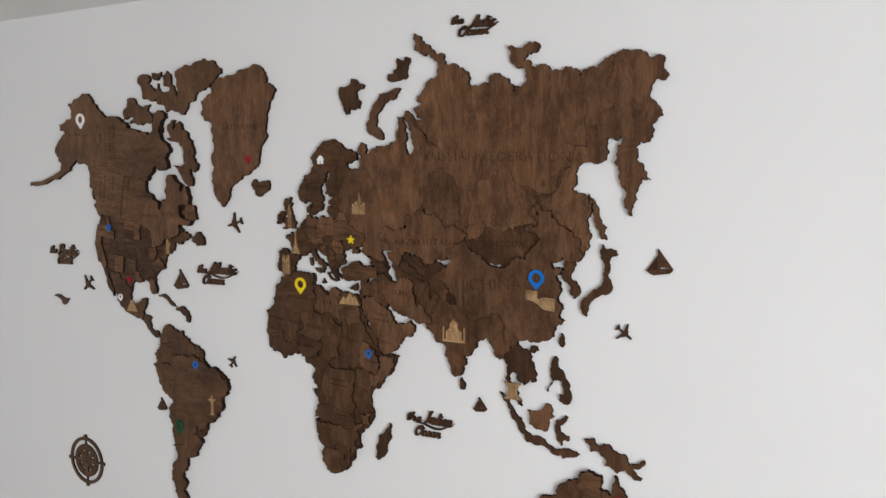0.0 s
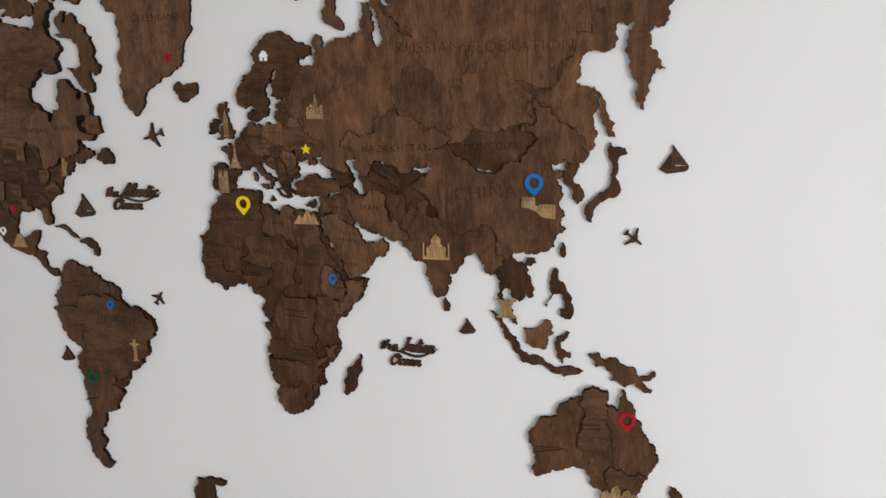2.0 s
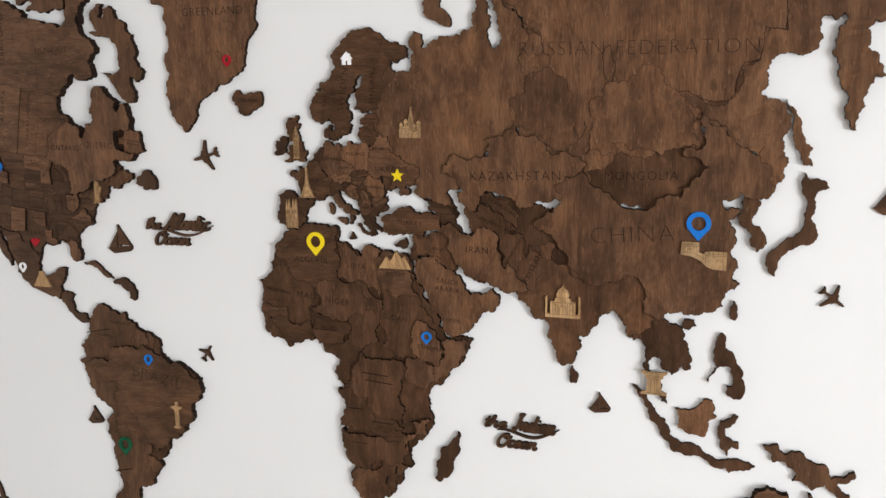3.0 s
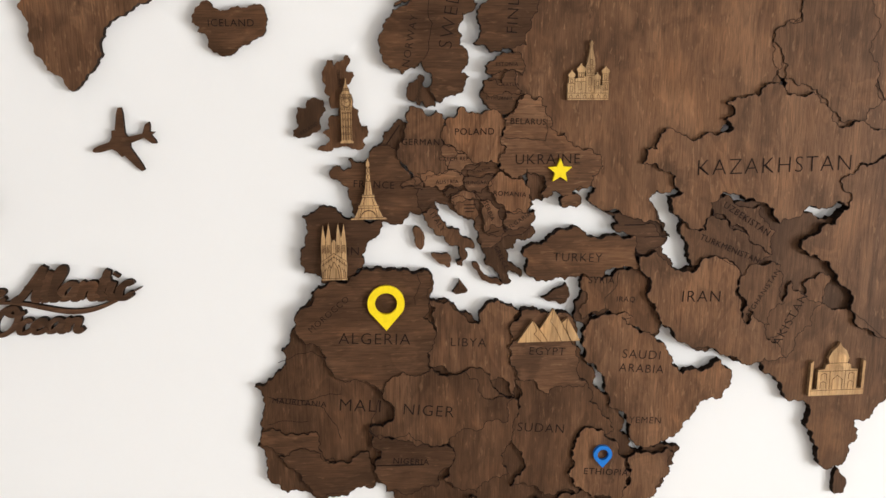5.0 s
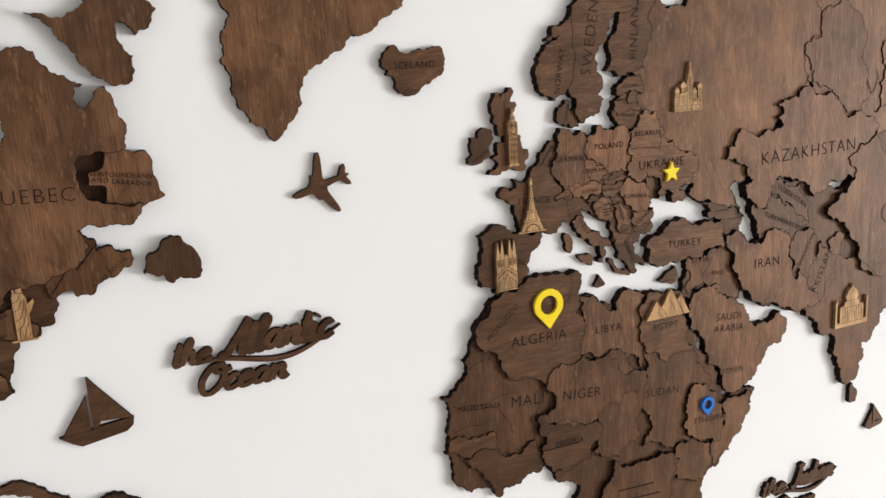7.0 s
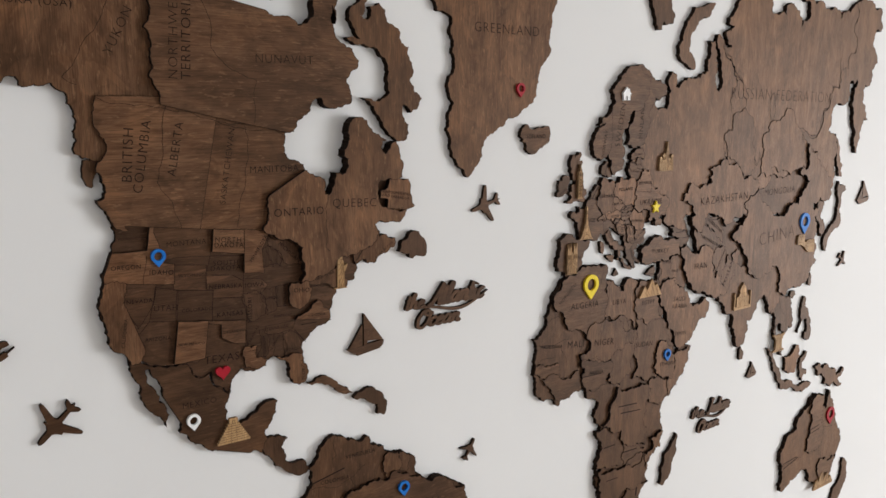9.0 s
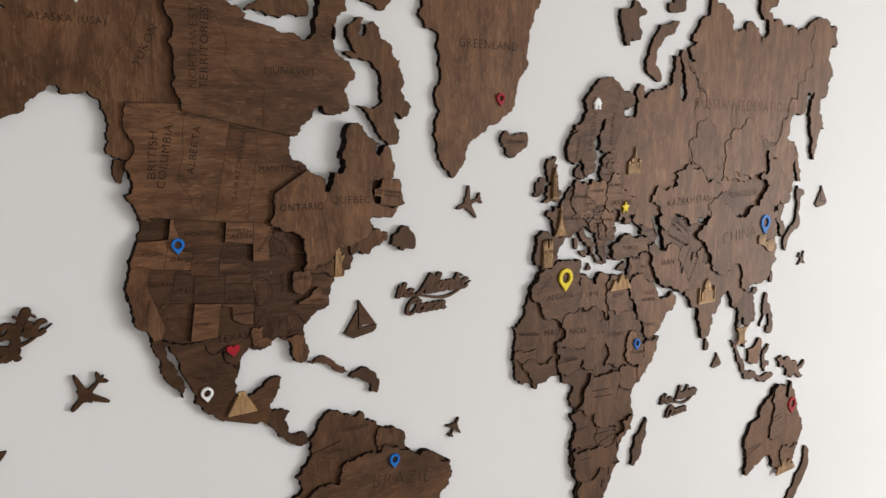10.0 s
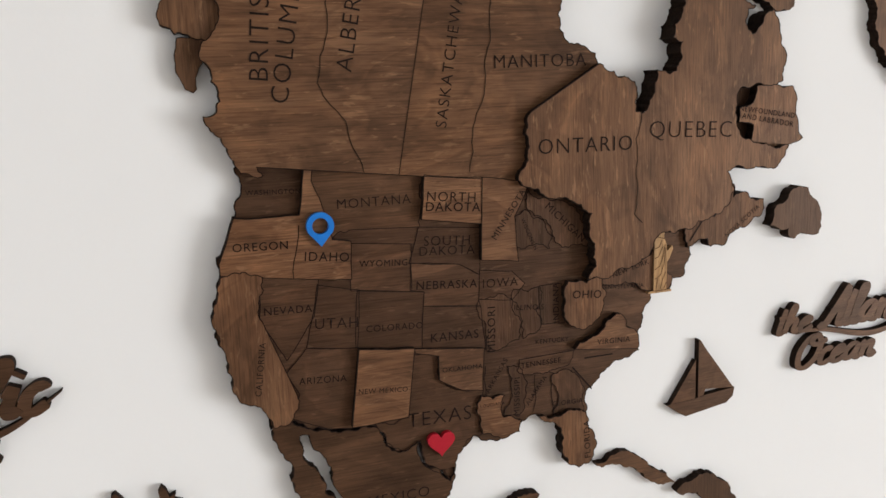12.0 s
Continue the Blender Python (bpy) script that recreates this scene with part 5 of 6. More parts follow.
name_on(on_map["bulgaria"], "BULGARIA", 9.02, (-45, -55), (-22, -40))
name_on(on_map["greece"], "GREECE", 6.8, (-55, -69), (-45, -89))
name_on(on_map["denmark"], "DENMARK", 7.02, (-121, 60), (-116, 78))
name_on(on_map["turkmenistan"], "TURKMENISTAN", 10.14, (133, -65), (190, -89))
name_on(on_map["uzbekistan"], "UZBEKISTAN", 8.68, (154, -36), (198, -64))
name_on(on_map["great_britain"], "UNITED", 8.12, (-186, 72), (-187, 86))
name_on(on_map["united_states"], "ARKANSAS", 6.50, (-738, -117), (-724, -96))
name_on(on_map["louisiana"], "LOUISIANA", 8.66, (-745, -125), (-728, -125))
name_on(on_map["mississippi"], "MISSISSIPI", 6.88, (-717, -135), (-716, -109))
name_on(on_map["united_states"], "ALABAMA", 6.50, (-710, -130), (-696, -112))
name_on(on_map["united_states"], "WASHINGTON", 6.50, (-882, 24), (-851, 23))
name_on(on_map["new_york"], "PENNSYLVANIA", 8.62, (-656, -56), (-624, -58))
name_on(on_map["switzerland"], "SWITZERLAND", 9.02, (-136, -14), (-119, -13))
name_on(on_map["ireland"], "IRELAND", 6.14, (-222, 31), (-206, 41))
name_or_hole_bar(on_map["united_states"], 6.50, (-668, -104), (-647, -104), 2.5)
name_or_hole_bar(on_map["united_states"], 6.50, (-678, -109), (-664, -126), 2.5)
name_or_hole_bar(on_map["maritimes"], 9.12, (-587, -30), (-576, -15), 2.5)
name_or_hole_bar(on_map["maritimes"], 9.12, (-568, -15), (-552, 3), 2.5)
name_or_hole_bar(on_map["africa"], 7.14, (-101, -415), (-60, -417), 3.0)
name_or_hole_bar(on_map["africa"], 7.14, (-49, -436), (-12, -438), 3.0)
name_or_hole_bar(on_map["namibia"], 11.96, (-96, -475), (-67, -476), 3.0)
name_or_hole_bar(on_map["australia"], 9.02, (477, -612), (534, -599), 5.0)
name_or_hole_bar(on_map["northern_territory"], 13.04, (563, -543), (607, -538), 4.0)
name_or_hole_bar(on_map["northern_territory"], 13.04, (564, -552), (608, -547), 4.0)
name_or_hole_bar(on_map["australia"], 9.02, (478, -600), (528, -596), 4.0)
name_or_hole_bar(on_map["south_america"], 8.04, (-667, -322), (-611, -311), 4.0)
name_or_hole_bar(on_map["argentina"], 10.08, (-624, -607), (-584, -597), 5.0)
name_or_hole_bar(on_map["nigeria"], 12.08, (-163, -273), (-120, -274), 3.0)
name_or_hole_bar(on_map["netherlands"], 6.52, (-148, 23), (-137, 39), 2.0)
name_or_hole_bar(on_map["bosnia"], 9.12, (-82, -31), (-72, -31), 2.0)
name_or_hole_bar(on_map["bosnia"], 9.12, (-82, -34), (-73, -34), 2.0)
name_or_hole_bar(on_map["bosnia"], 9.12, (-81, -37), (-74, -37), 2.0)
name_or_hole_bar(on_map["serbia"], 9.04, (-60, -57), (-51, -55), 2.0)
name_or_hole_bar(on_map["caucasus"], 9.58, (63, -52), (82, -52), 2.5)
name_or_hole_bar(on_map["caucasus"], 9.58, (82, -63), (104, -62), 1.5)
name_or_hole_bar(on_map["cyprus"], 6.04, (-3, -119), (9, -119), 1.5)
name_or_hole_bar(on_map["angola"], 9.2, (-102, -414), (-75, -414), 4.0)
name_or_hole_bar(on_map["zambia"], 10.02, (-56, -434), (-17, -435), 4.0)
# no names: these two bars paint the shade of small sunken inland pieces
name_or_hole_bar(on_map["south_africa"], 10.26, (-10, -524), (-8, -511), 9.0)
name_or_hole_bar(on_map["south_africa"], 10.26, (-29, -546), (-26, -533), 9.0)
name_or_hole_bar(on_map["congo"], 12.52, (-72, -345), (-25, -348), 4.0)
name_or_hole_bar(on_map["congo"], 12.52, (-66, -358), (-16, -362), 4.0)
border(on_map["bc_alberta"], 12.04, [(-824, 168), (-830, 116), (-838, 85), (-823, 63), (-822, 56), (-816, 41), (-814, 33)])
border(on_map["sask_manitoba"], 11.06, [(-735, 145), (-748, 29)])
border(on_map["nwt_nunavut"], 15.02, [(-784, 284), (-773, 263), (-772, 230), (-757, 213), (-720, 196), (-725, 147)])
border(on_map["ontario_quebec"], 16.1, [(-631, 59), (-635, 24), (-636, -6), (-630, -12)])
border(on_map["alaska_yukon"], 9.0, [(-874, 294), (-926, 195), (-921, 191), (-913, 188)])
border(on_map["oregon_idaho"], 11.16, [(-854, 5), (-856, -8), (-858, -15), (-859, -26)])
border(on_map["africa"], 7.14, [(-249, -170), (-219, -160), (-199, -172)])
border(on_map["africa"], 7.14, [(-160, -209), (-169, -235), (-165, -257)])
border(on_map["mexico"], 8.0, [(-788, -141), (-782, -160), (-767, -172)])
border(on_map["brazil"], 13.06, [(-542, -396), (-539, -404)])
border(on_map["australia"], 9.02, [(462, -605), (557, -592)])
border(on_map["australia"], 9.02, [(618, -545), (693, -553)])
border(on_map["australia"], 9.02, [(619, -590), (623, -625)])
border(on_map["south_america"], 8.04, [(-616, -472), (-607, -580), (-627, -712)])
border(on_map["south_america"], 8.04, [(-665, -326), (-620, -333), (-578, -312)])
border(on_map["africa"], 7.14, [(-110, -418), (-71, -422), (-34, -429)])
border(on_map["africa"], 7.14, [(-260, -202), (-210, -215), (-195, -246)])
border(on_map["africa"], 7.14, [(-101, -329), (-86, -330)])
border(on_map["south_america"], 8.04, [(-627, -265), (-623, -289), (-629, -292)])
border(on_map["south_america"], 8.04, [(-602, -327), (-594, -340)])
border(on_map["south_america"], 8.04, [(-670, -342), (-639, -369), (-626, -375)])
border(on_map["china"], 13.08, [(285, -137), (298, -146), (322, -165)])
border(on_map["indochina"], 7.62, [(413, -217), (426, -247), (443, -261)])
# next two: dark lines painted in for the shaded step under the far north
border(on_map["bc_alberta"], 12.04, [(-895, 175), (-829, 165), (-768, 150), (-714, 140)])
border(on_map["sask_manitoba"], 11.06, [(-767, 150), (-685, 133)])
border(on_map["united_states"], 6.50, [(-740, -98), (-740, -118)])
border(on_map["united_states"], 6.50, [(-716, -107), (-691, -110), (-677, -110)])
border(on_map["united_states"], 6.50, [(-705, -109), (-707, -135)])
border(on_map["united_states"], 6.50, [(-692, -111), (-692, -138)])
border(on_map["ukraine_belarus"], 10.3, [(-47, 28), (-36, 28), (-22, 26), (-11, 25), (-9, 34), (-10, 44)])
border(on_map["lithuania"], 8.42, [(-64, 68), (-57, 69), (-48, 67), (-41, 69)])
border(on_map["baltics"], 7.54, [(-37, 83), (-30, 65)])
border(on_map["france"], 8.1, [(-137, 6), (-128, 5), (-130, 0)])
border(on_map["central_europe"], 7.36, [(-107, -14), (-101, -15), (-100, -21)])
border(on_map["central_europe"], 7.36, [(-83, -23), (-73, -19), (-66, -27)])
border(on_map["iraq_syria"], 8.04, [(60, -94), (59, -106), (48, -118), (49, -128)])
border(on_map["iran"], 12.62, [(151, -81), (168, -90), (175, -100)])
border(on_map["algeria"], 11.16, [(-124, -91), (-121, -99), (-127, -112), (-126, -119)])
border(on_map["scandinavia"], 9.16, [(-112, 165), (-112, 141), (-112, 128), (-109, 124), (-111, 114), (-112, 103), (-117, 94)])
border(on_map["russia_east"], 8.62, [(183, 262), (197, 257), (208, 236), (220, 226), (239, 211), (242, 187), (253, 180), (251, 170), (242, 162)], 0.9)
border(on_map["russia_east"], 8.62, [(289, 77), (298, 58), (308, 76), (305, 85)], 0.9)
border(on_map["russia_east"], 8.62, [(334, 139), (339, 143), (332, 156), (333, 191), (341, 195), (349, 168), (345, 142), (354, 139)], 0.9)
border(on_map["russia_east"], 8.62, [(432, 128), (454, 126), (472, 115), (505, 112), (517, 118), (520, 147), (527, 165), (547, 168), (551, 188), (552, 212), (577, 209), (578, 236), (576, 268)], 0.9)
border(on_map["russia_east"], 8.62, [(468, 87), (494, 85), (515, 58), (537, 36), (549, 30), (557, 47)], 0.9)
border(on_map["africa"], 7.14, [(-112, -448), (-82, -453), (-36, -454)])
border(on_map["africa"], 7.14, [(-70, -505), (-39, -510), (-26, -490)])
border(on_map["africa"], 7.14, [(-255, -205), (-194, -202)])
border(on_map["africa"], 7.14, [(-261, -229), (-225, -227)])
border(on_map["africa"], 7.14, [(-245, -262), (-203, -264), (-187, -284)])
border(on_map["africa"], 7.14, [(-93, -476), (-66, -475)])
border(on_map["africa"], 7.14, [(-68, -456), (-67, -504)])

# ---- ornaments ----


def arc(cx, cz, r, a0, a1, steps):
    return [(cx + r * math.cos(radians(a0 + (a1 - a0) * i / steps)), cz + r * math.sin(radians(a0 + (a1 - a0) * i / steps))) for i in range(steps + 1)]


def placed(points, x, z, s, turn=0.0):
    c, d = math.cos(turn), math.sin(turn)
    return [(x + s * (px * c - pz * d), z + s * (px * d + pz * c)) for px, pz in points]


def map_pin(colour, tip, top, base, country_word):
    high = math.hypot(top[0] - tip[0], top[1] - tip[1])
    r = 0.40
    rim = [(0.0, 0.0)] + arc(0.0, 1 - r, r, -28, 208, 28)
    hole = arc(0.0, 1 - r, r * 0.60, 0, 345, 23)
    ob = board("map_pin", placed(rim, tip[0], tip[1], high), base, base + 3.6, [acrylic[colour], acrylic[colour]], holes=[placed(hole, tip[0], tip[1], high)])
    return tagged(ob, f"{colour} acrylic drop-shaped ring pin stuck on {country_word}", "map pin", "pins on the wall map")


def heart_pin(tip, top, base):
    pts = []
    for i in range(36):
        a = radians(10 * i)
        pts.append((16 * math.sin(a) ** 3 / 30, (13 * math.cos(a) - 5 * math.cos(2 * a) - 2 * math.cos(3 * a) - math.cos(4 * a) + 17) / 30))
    ob = board("heart_pin", placed(pts, tip[0], tip[1], top[1] - tip[1]), base, base + 3.6, [acrylic["red"]] * 2)
    tagged(ob, "red acrylic heart pin stuck on Texas", "map pin", "pins on the wall map")


def star_pin(low, top, base):
    r = (top[1] - low[1]) / 1.81
    pts = [(r * (1.0 if i % 2 == 0 else 0.45) * math.sin(radians(36 * i)), r * (1.0 if i % 2 == 0 else 0.45) * math.cos(radians(36 * i))) for i in range(10)]
    ob = board("star_pin", placed(pts, top[0], top[1] - r, 1.0), base, base + 3.6, [acrylic["yellow"]] * 2)
    tagged(ob, "yellow acrylic five-pointed star pin on Ukraine", "map pin", "pins on the wall map")


def house_pin(low, top, base):
    s = top[1] - low[1]
    pts = [(-0.36, 0), (-0.10, 0), (-0.10, 0.32), (0.10, 0.32), (0.10, 0), (0.36, 0), (0.36, 0.45), (0.50, 0.45), (0.28, 0.70), (0.28, 0.86), (0.18, 0.86), (0.18, 0.80), (0.0, 1.0), (-0.50, 0.45), (-0.36, 0.45)]
    ob = board("house_pin", placed(pts, low[0], low[1], s), base, base + 3.6, [acrylic["white"]] * 2)
    tagged(ob, "white acrylic little house pin on Sweden", "map pin", "pins on the wall map")


def airplane(nose, tail, label):
    length = math.hypot(tail[0] - nose[0], tail[1] - nose[1])
    half = [(0.0, 0.0), (0.03, 0.035), (0.12, 0.055), (0.30, 0.06), (0.36, 0.12), (0.40, 0.22), (0.44, 0.21), (0.42, 0.15), (0.56, 0.44), (0.62, 0.53), (0.67, 0.52), (0.66, 0.42), (0.58, 0.12), (0.60, 0.055), (0.84, 0.035), (0.93, 0.16), (1.0, 0.18), (1.0, 0.12), (0.96, 0.03)]
    pts = half + [(1.03, 0.0)] + [(x, -z) for x, z in half[:0:-1]]
    turn = math.atan2(tail[1] - nose[1], tail[0] - nose[0])
    ob = board("airplane_ornament", placed(pts, nose[0], nose[1], length, turn), 0.0, 5.0, [stains["h dark"], burnt])
    tagged(ob, label, "airplane ornament", "airplanes on the wall")


def sailboat(mast, keel, label):
    s = mast[1] - keel[1]
    x = mast[0]
    boat = new("sailboat_ornament")
    boat.location.z = MAP_Z
    tagged(boat, label, "sailboat ornament", "sailboats on the wall")
    hull = [(-0.46, 0.19), (-0.30, 0.07), (-0.18, 0.0), (0.44, 0.09), (0.54, 0.17), (0.56, 0.285), (0.10, 0.245), (0.0, 0.225), (-0.06, 0.215)]
    main = [(0.0, 1.0), (0.02, 1.0), (0.10, 0.88), (0.54, 0.29), (0.49, 0.293), (0.11, 0.325), (0.085, 0.25), (0.0, 0.23)]
    jib = [(-0.035, 0.74), (-0.035, 0.22), (-0.40, 0.195), (-0.18, 0.52)]
    for name, shape, high in (("hull", hull, 5.0), ("mainsail", main, 5.2), ("jib", jib, 4.8)):
        board(name, placed(shape, x, keel[1], s), 0.0, high, [stains["h dark"], burnt], boat)


def whale(points):
    ob = board("whale_ornament", rough_edge(points, 0.04, 6.0), 0.0, 5.0, [stains["h dark"], burnt])
    tagged(ob, "small dark wooden sea animal cut-out on the wall", "wall ornament")


def ring(cx, cz, r0, r1, steps=64):
    return arc(cx, cz, r1, 0, 360 - 360 / steps, steps - 1), arc(cx, cz, r0, 0, 360 - 360 / steps, steps - 1)


def compass(cx, cz, r):
    c = new("compass_ornament")
    c.location.z = MAP_Z
    tagged(c, "dark wooden compass rose with a double ring", "compass ornament")
    for name, r0, r1, high in (("outer_ring", 0.78, 0.90, 5.0), ("inner_ring", 0.42, 0.63, 4.8)):
        outer, hole = ring(cx, cz, r * r0, r * r1)
        board(name, outer, 0.0, high, [stains["v dark"], burnt], c, holes=[hole])
    for i in range(4):
        a = 90 * i
        knob = arc(cx + 0.93 * r * math.cos(radians(a)), cz + 0.93 * r * math.sin(radians(a)), 0.075 * r, 0, 330, 11)
        board("knob", knob, 0.0, 5.6, [stains["v dark"], burnt], c)
        long = placed([(0, 0), (0.14, 0.12), (0.80, 0.012), (0.80, -0.012), (0.14, -0.12)], cx, cz, r, radians(a))
        board("needle", long, 0.0, 5.3, [stains["v dark"], burnt], c)
        short = placed([(0, 0), (0.14, 0.12), (0.52, 0.05), (0.52, -0.05), (0.14, -0.12)], cx, cz, r, radians(a + 45))
        board("short_needle", short, 0.0, 4.4, [stains["v dark"], burnt], c)
    for i in range(24):
        tick = placed([(0.40, -0.018), (0.445, -0.018), (0.445, 0.018), (0.40, 0.018)], cx, cz, r, radians(15 * i + 7.5))
        board("tick", tick, 0.0, 4.2, [stains["v dark"], burnt], c)


# Brush-script letters: pen strokes in units of the x-height, with the advance to the next letter.
SCRIPT = {
    "a": (1.08, [[(0.85, 0.85), (0.45, 1.0), (0.1, 0.55), (0.25, 0.05), (0.6, 0.2), (0.9, 0.95)], [(0.9, 1.0), (0.8, 0.3), (0.95, 0.0), (1.2, 0.25)]]),
    "c": (0.8, [[(0.7, 0.8), (0.5, 1.0), (0.15, 0.65), (0.2, 0.1), (0.5, 0.0), (0.9, 0.3)]]),
    "d": (1.0, [[(0.75, 0.85), (0.4, 1.0), (0.08, 0.5), (0.22, 0.03), (0.55, 0.2), (0.8, 0.9)], [(0.85, 2.0), (0.75, 0.3), (0.9, 0.0), (1.1, 0.25)]]),
    "e": (0.85, [[(0.05, 0.4), (0.5, 0.55), (0.7, 0.85), (0.45, 1.0), (0.12, 0.6), (0.25, 0.05), (0.6, 0.05), (0.95, 0.35)]]),
    "f": (0.64, [[(0.0, 0.5), (0.4, 1.6), (0.3, 2.0), (0.12, 1.6), (0.12, -0.6), (0.25, -0.9), (0.35, -0.4), (0.15, 0.1), (0.55, 0.25)]]),
    "h": (0.95, [[(0.0, 0.5), (0.35, 1.6), (0.25, 2.0), (0.1, 1.5), (0.08, 0.0)], [(0.1, 0.5), (0.4, 0.95), (0.65, 0.85), (0.62, 0.2), (0.8, 0.0), (1.0, 0.25)]]),
    "i": (0.52, [[(0.0, 0.6), (0.15, 1.0), (0.12, 0.2), (0.3, 0.0), (0.5, 0.25)], [(0.2, 1.38), (0.25, 1.55)]]),
    "l": (0.45, [[(0.0, 0.5), (0.35, 1.6), (0.25, 2.0), (0.1, 1.6), (0.12, 0.2), (0.3, 0.0), (0.5, 0.25)]]),
    "n": (1.0, [[(0.0, 0.7), (0.15, 1.0), (0.15, 0.0)], [(0.15, 0.5), (0.45, 0.95), (0.7, 0.9), (0.68, 0.2), (0.85, 0.0), (1.1, 0.25)]]),
    "r": (0.65, [[(0.0, 0.6), (0.15, 1.05), (0.4, 0.9), (0.36, 0.2), (0.5, 0.0), (0.7, 0.25)]]),
    "t": (0.5, [[(0.2, 1.8), (0.15, 0.2), (0.32, 0.0), (0.55, 0.25)], [(-0.1, 1.15), (0.5, 1.2)]]),
    "A": (1.25, [[(-0.2, 0.2), (0.1, 0.0), (0.5, 0.8), (1.0, 2.1)], [(1.0, 2.1), (0.95, 0.3), (1.1, 0.0), (1.3, 0.25)], [(0.3, 0.75), (0.7, 0.85), (1.15, 0.8)]]),
    "I": (0.8, [[(-0.1, 0.3), (0.15, 0.0), (0.4, 0.4), (0.55, 2.1)], [(0.2, 1.9), (0.55, 2.1), (0.9, 1.95)]]),
    "O": (1.4, [[(0.9, 2.0), (0.4, 1.8), (0.05, 1.0), (0.2, 0.1), (0.7, -0.1), (1.2, 0.5), (1.25, 1.4), (0.9, 2.0), (0.6, 1.6), (1.0, 1.35), (1.6, 1.6)]]),
    "P": (1.15, [[(0.1, 0.0), (0.3, 1.0), (0.45, 2.0)], [(0.0, 1.5), (0.4, 2.05), (1.0, 1.95), (1.1, 1.4), (0.7, 1.0), (0.3, 1.0)]]),
}


def smooth(points, steps=6):
    """A soft curve through points."""
    out = []
    for i in range(len(points) - 1):
        p = [points[max(0, min(len(points) - 1, i + k))] for k in (-1, 0, 1, 2)]
        for j in range(steps):
            u = j / steps
            out.append(tuple(0.5 * (2 * p[1][k] + (p[2][k] - p[0][k]) * u + (2 * p[0][k] - 5 * p[1][k] + 4 * p[2][k] - p[3][k]) * u * u + (3 * p[1][k] - p[0][k] - 3 * p[2][k] + p[3][k]) * u ** 3) for k in (0, 1)))
    return out + [points[-1]]


def stroke(bm, points, pen, high):
    """A cut-out brush stroke: broad where it runs down, narrow where it runs across."""
    n, rims = len(points), []
    for i, (x, z) in enumerate(points):
        a, b = points[max(0, i - 1)], points[min(n - 1, i + 1)]
        length = math.hypot(b[0] - a[0], b[1] - a[1]) or 1.0
        ux, uz = (b[0] - a[0]) / length, (b[1] - a[1]) / length
        w = pen * (0.62 + 0.38 * abs(uz)) * (0.75 if i in (0, n - 1) else 1.0) / 2
        h = high + 0.25 * i / n
        rims.append([bm.verts.new((px / 1000, -d / 1000, pz / 1000)) for px, pz, d in ((x - uz * w, z + ux * w, h), (x + uz * w, z - ux * w, h), (x + uz * w, z - ux * w, 0), (x - uz * w, z + ux * w, 0))])
    for p, q in zip(rims, rims[1:]):
        bm.faces.new((p[0], q[0], q[1], p[1])).material_index = 0
        bm.faces.new((p[1], q[1], q[2], p[2])).material_index = 1
        bm.faces.new((p[3], q[3], q[0], p[0])).material_index = 1
    for r in (rims[0], rims[-1]):
        bm.faces.new(r).material_index = 1


def cut_word(parent, text, x0, x1, z, tall, high=6.0):
    """A slanted cut-out script word from x0 to x1 on the baseline z, its capitals that tall."""
    unit, along = tall / 2.05, sum(SCRIPT[c][0] for c in text)
    sx, slant = (x1 - x0) / (along + 0.35), 0.36
    at = 0.1
    for k, c in enumerate(text):
        bm = bmesh.new()
        for s in SCRIPT[c][1]:
            pts = [(x0 + (at + px) * sx + pz * unit * slant - 0.2 * unit, z + pz * unit) for px, pz in s]
            stroke(bm, smooth(pts), unit * 0.47, high + 0.12 * (k % 3))
        at += SCRIPT[c][0]
        bmesh.ops.recalc_face_normals(bm, faces=bm.faces)
        part("letter", bm, [stains["h dark"], burnt], parent)


def ocean_name(word, x0, x1, z, ocean0, ocean1, ocean_z, tall, the0=None, the1=None, the_z=None):
    o = new("ocean_lettering")
    o.location.z = MAP_Z
    tagged(o, f"dark wooden script lettering that reads the {word} Ocean", "wall lettering", "ocean names on the wall")
    cut_word(o, word, x0, x1, z, tall)
    cut_word(o, "Ocean", ocean0, ocean1, ocean_z, tall * 0.82, 5.8)
    if the0 is not None:
        cut_word(o, "the", the0, the1, the_z, tall * 0.72, 5.6)
    # the swash that runs from the O under the word to its end
    top, low = [], []
    for i in range(25):
        u = i / 24
        x = ocean0 + (x1 + 4 - ocean0) * u
        zc = z - 5.5 - tall * 0.2 * math.sin(math.pi * u * 2 - 2.2) - (1 - u) * tall * 0.08 + tall * 0.34 * u ** 4
        w = 0.3 + 1.9 * math.sin(math.pi * min(1, u * 1.02)) ** 0.7
        top.append((x, zc + w))
        low.append((x, zc - w))
    board("swash", top + low[::-1], 0.0, 5.4, [stains["h dark"], burnt], o)


def landmark(name, base, label, outline, marks, x0, x1, z, top, wide=0.6):
    """A raw plywood landmark: outline and marks in units of its width, from its base's middle; z up in units of its height."""
    cx, w, h = (x0 + x1) / 2, x1 - x0, top - z
    fit_in = lambda pts: [(cx + px * w, z + pz * h) for px, pz in pts]
    ob = new("landmark_ornament")
    ob.location.z = MAP_Z
    tagged(ob, label, "landmark ornament", "raw wood landmarks on the map")
    board("body", fit_in(outline), base, base + 4.0, [raw_wood, raw_edge], ob)
    bm = bmesh.new()
    for m in marks:
        ribbon(bm, fit_in(m), wide, base + 4.2)
    if marks:
        part("engraving", bm, engraved_pale, ob)
    return ob


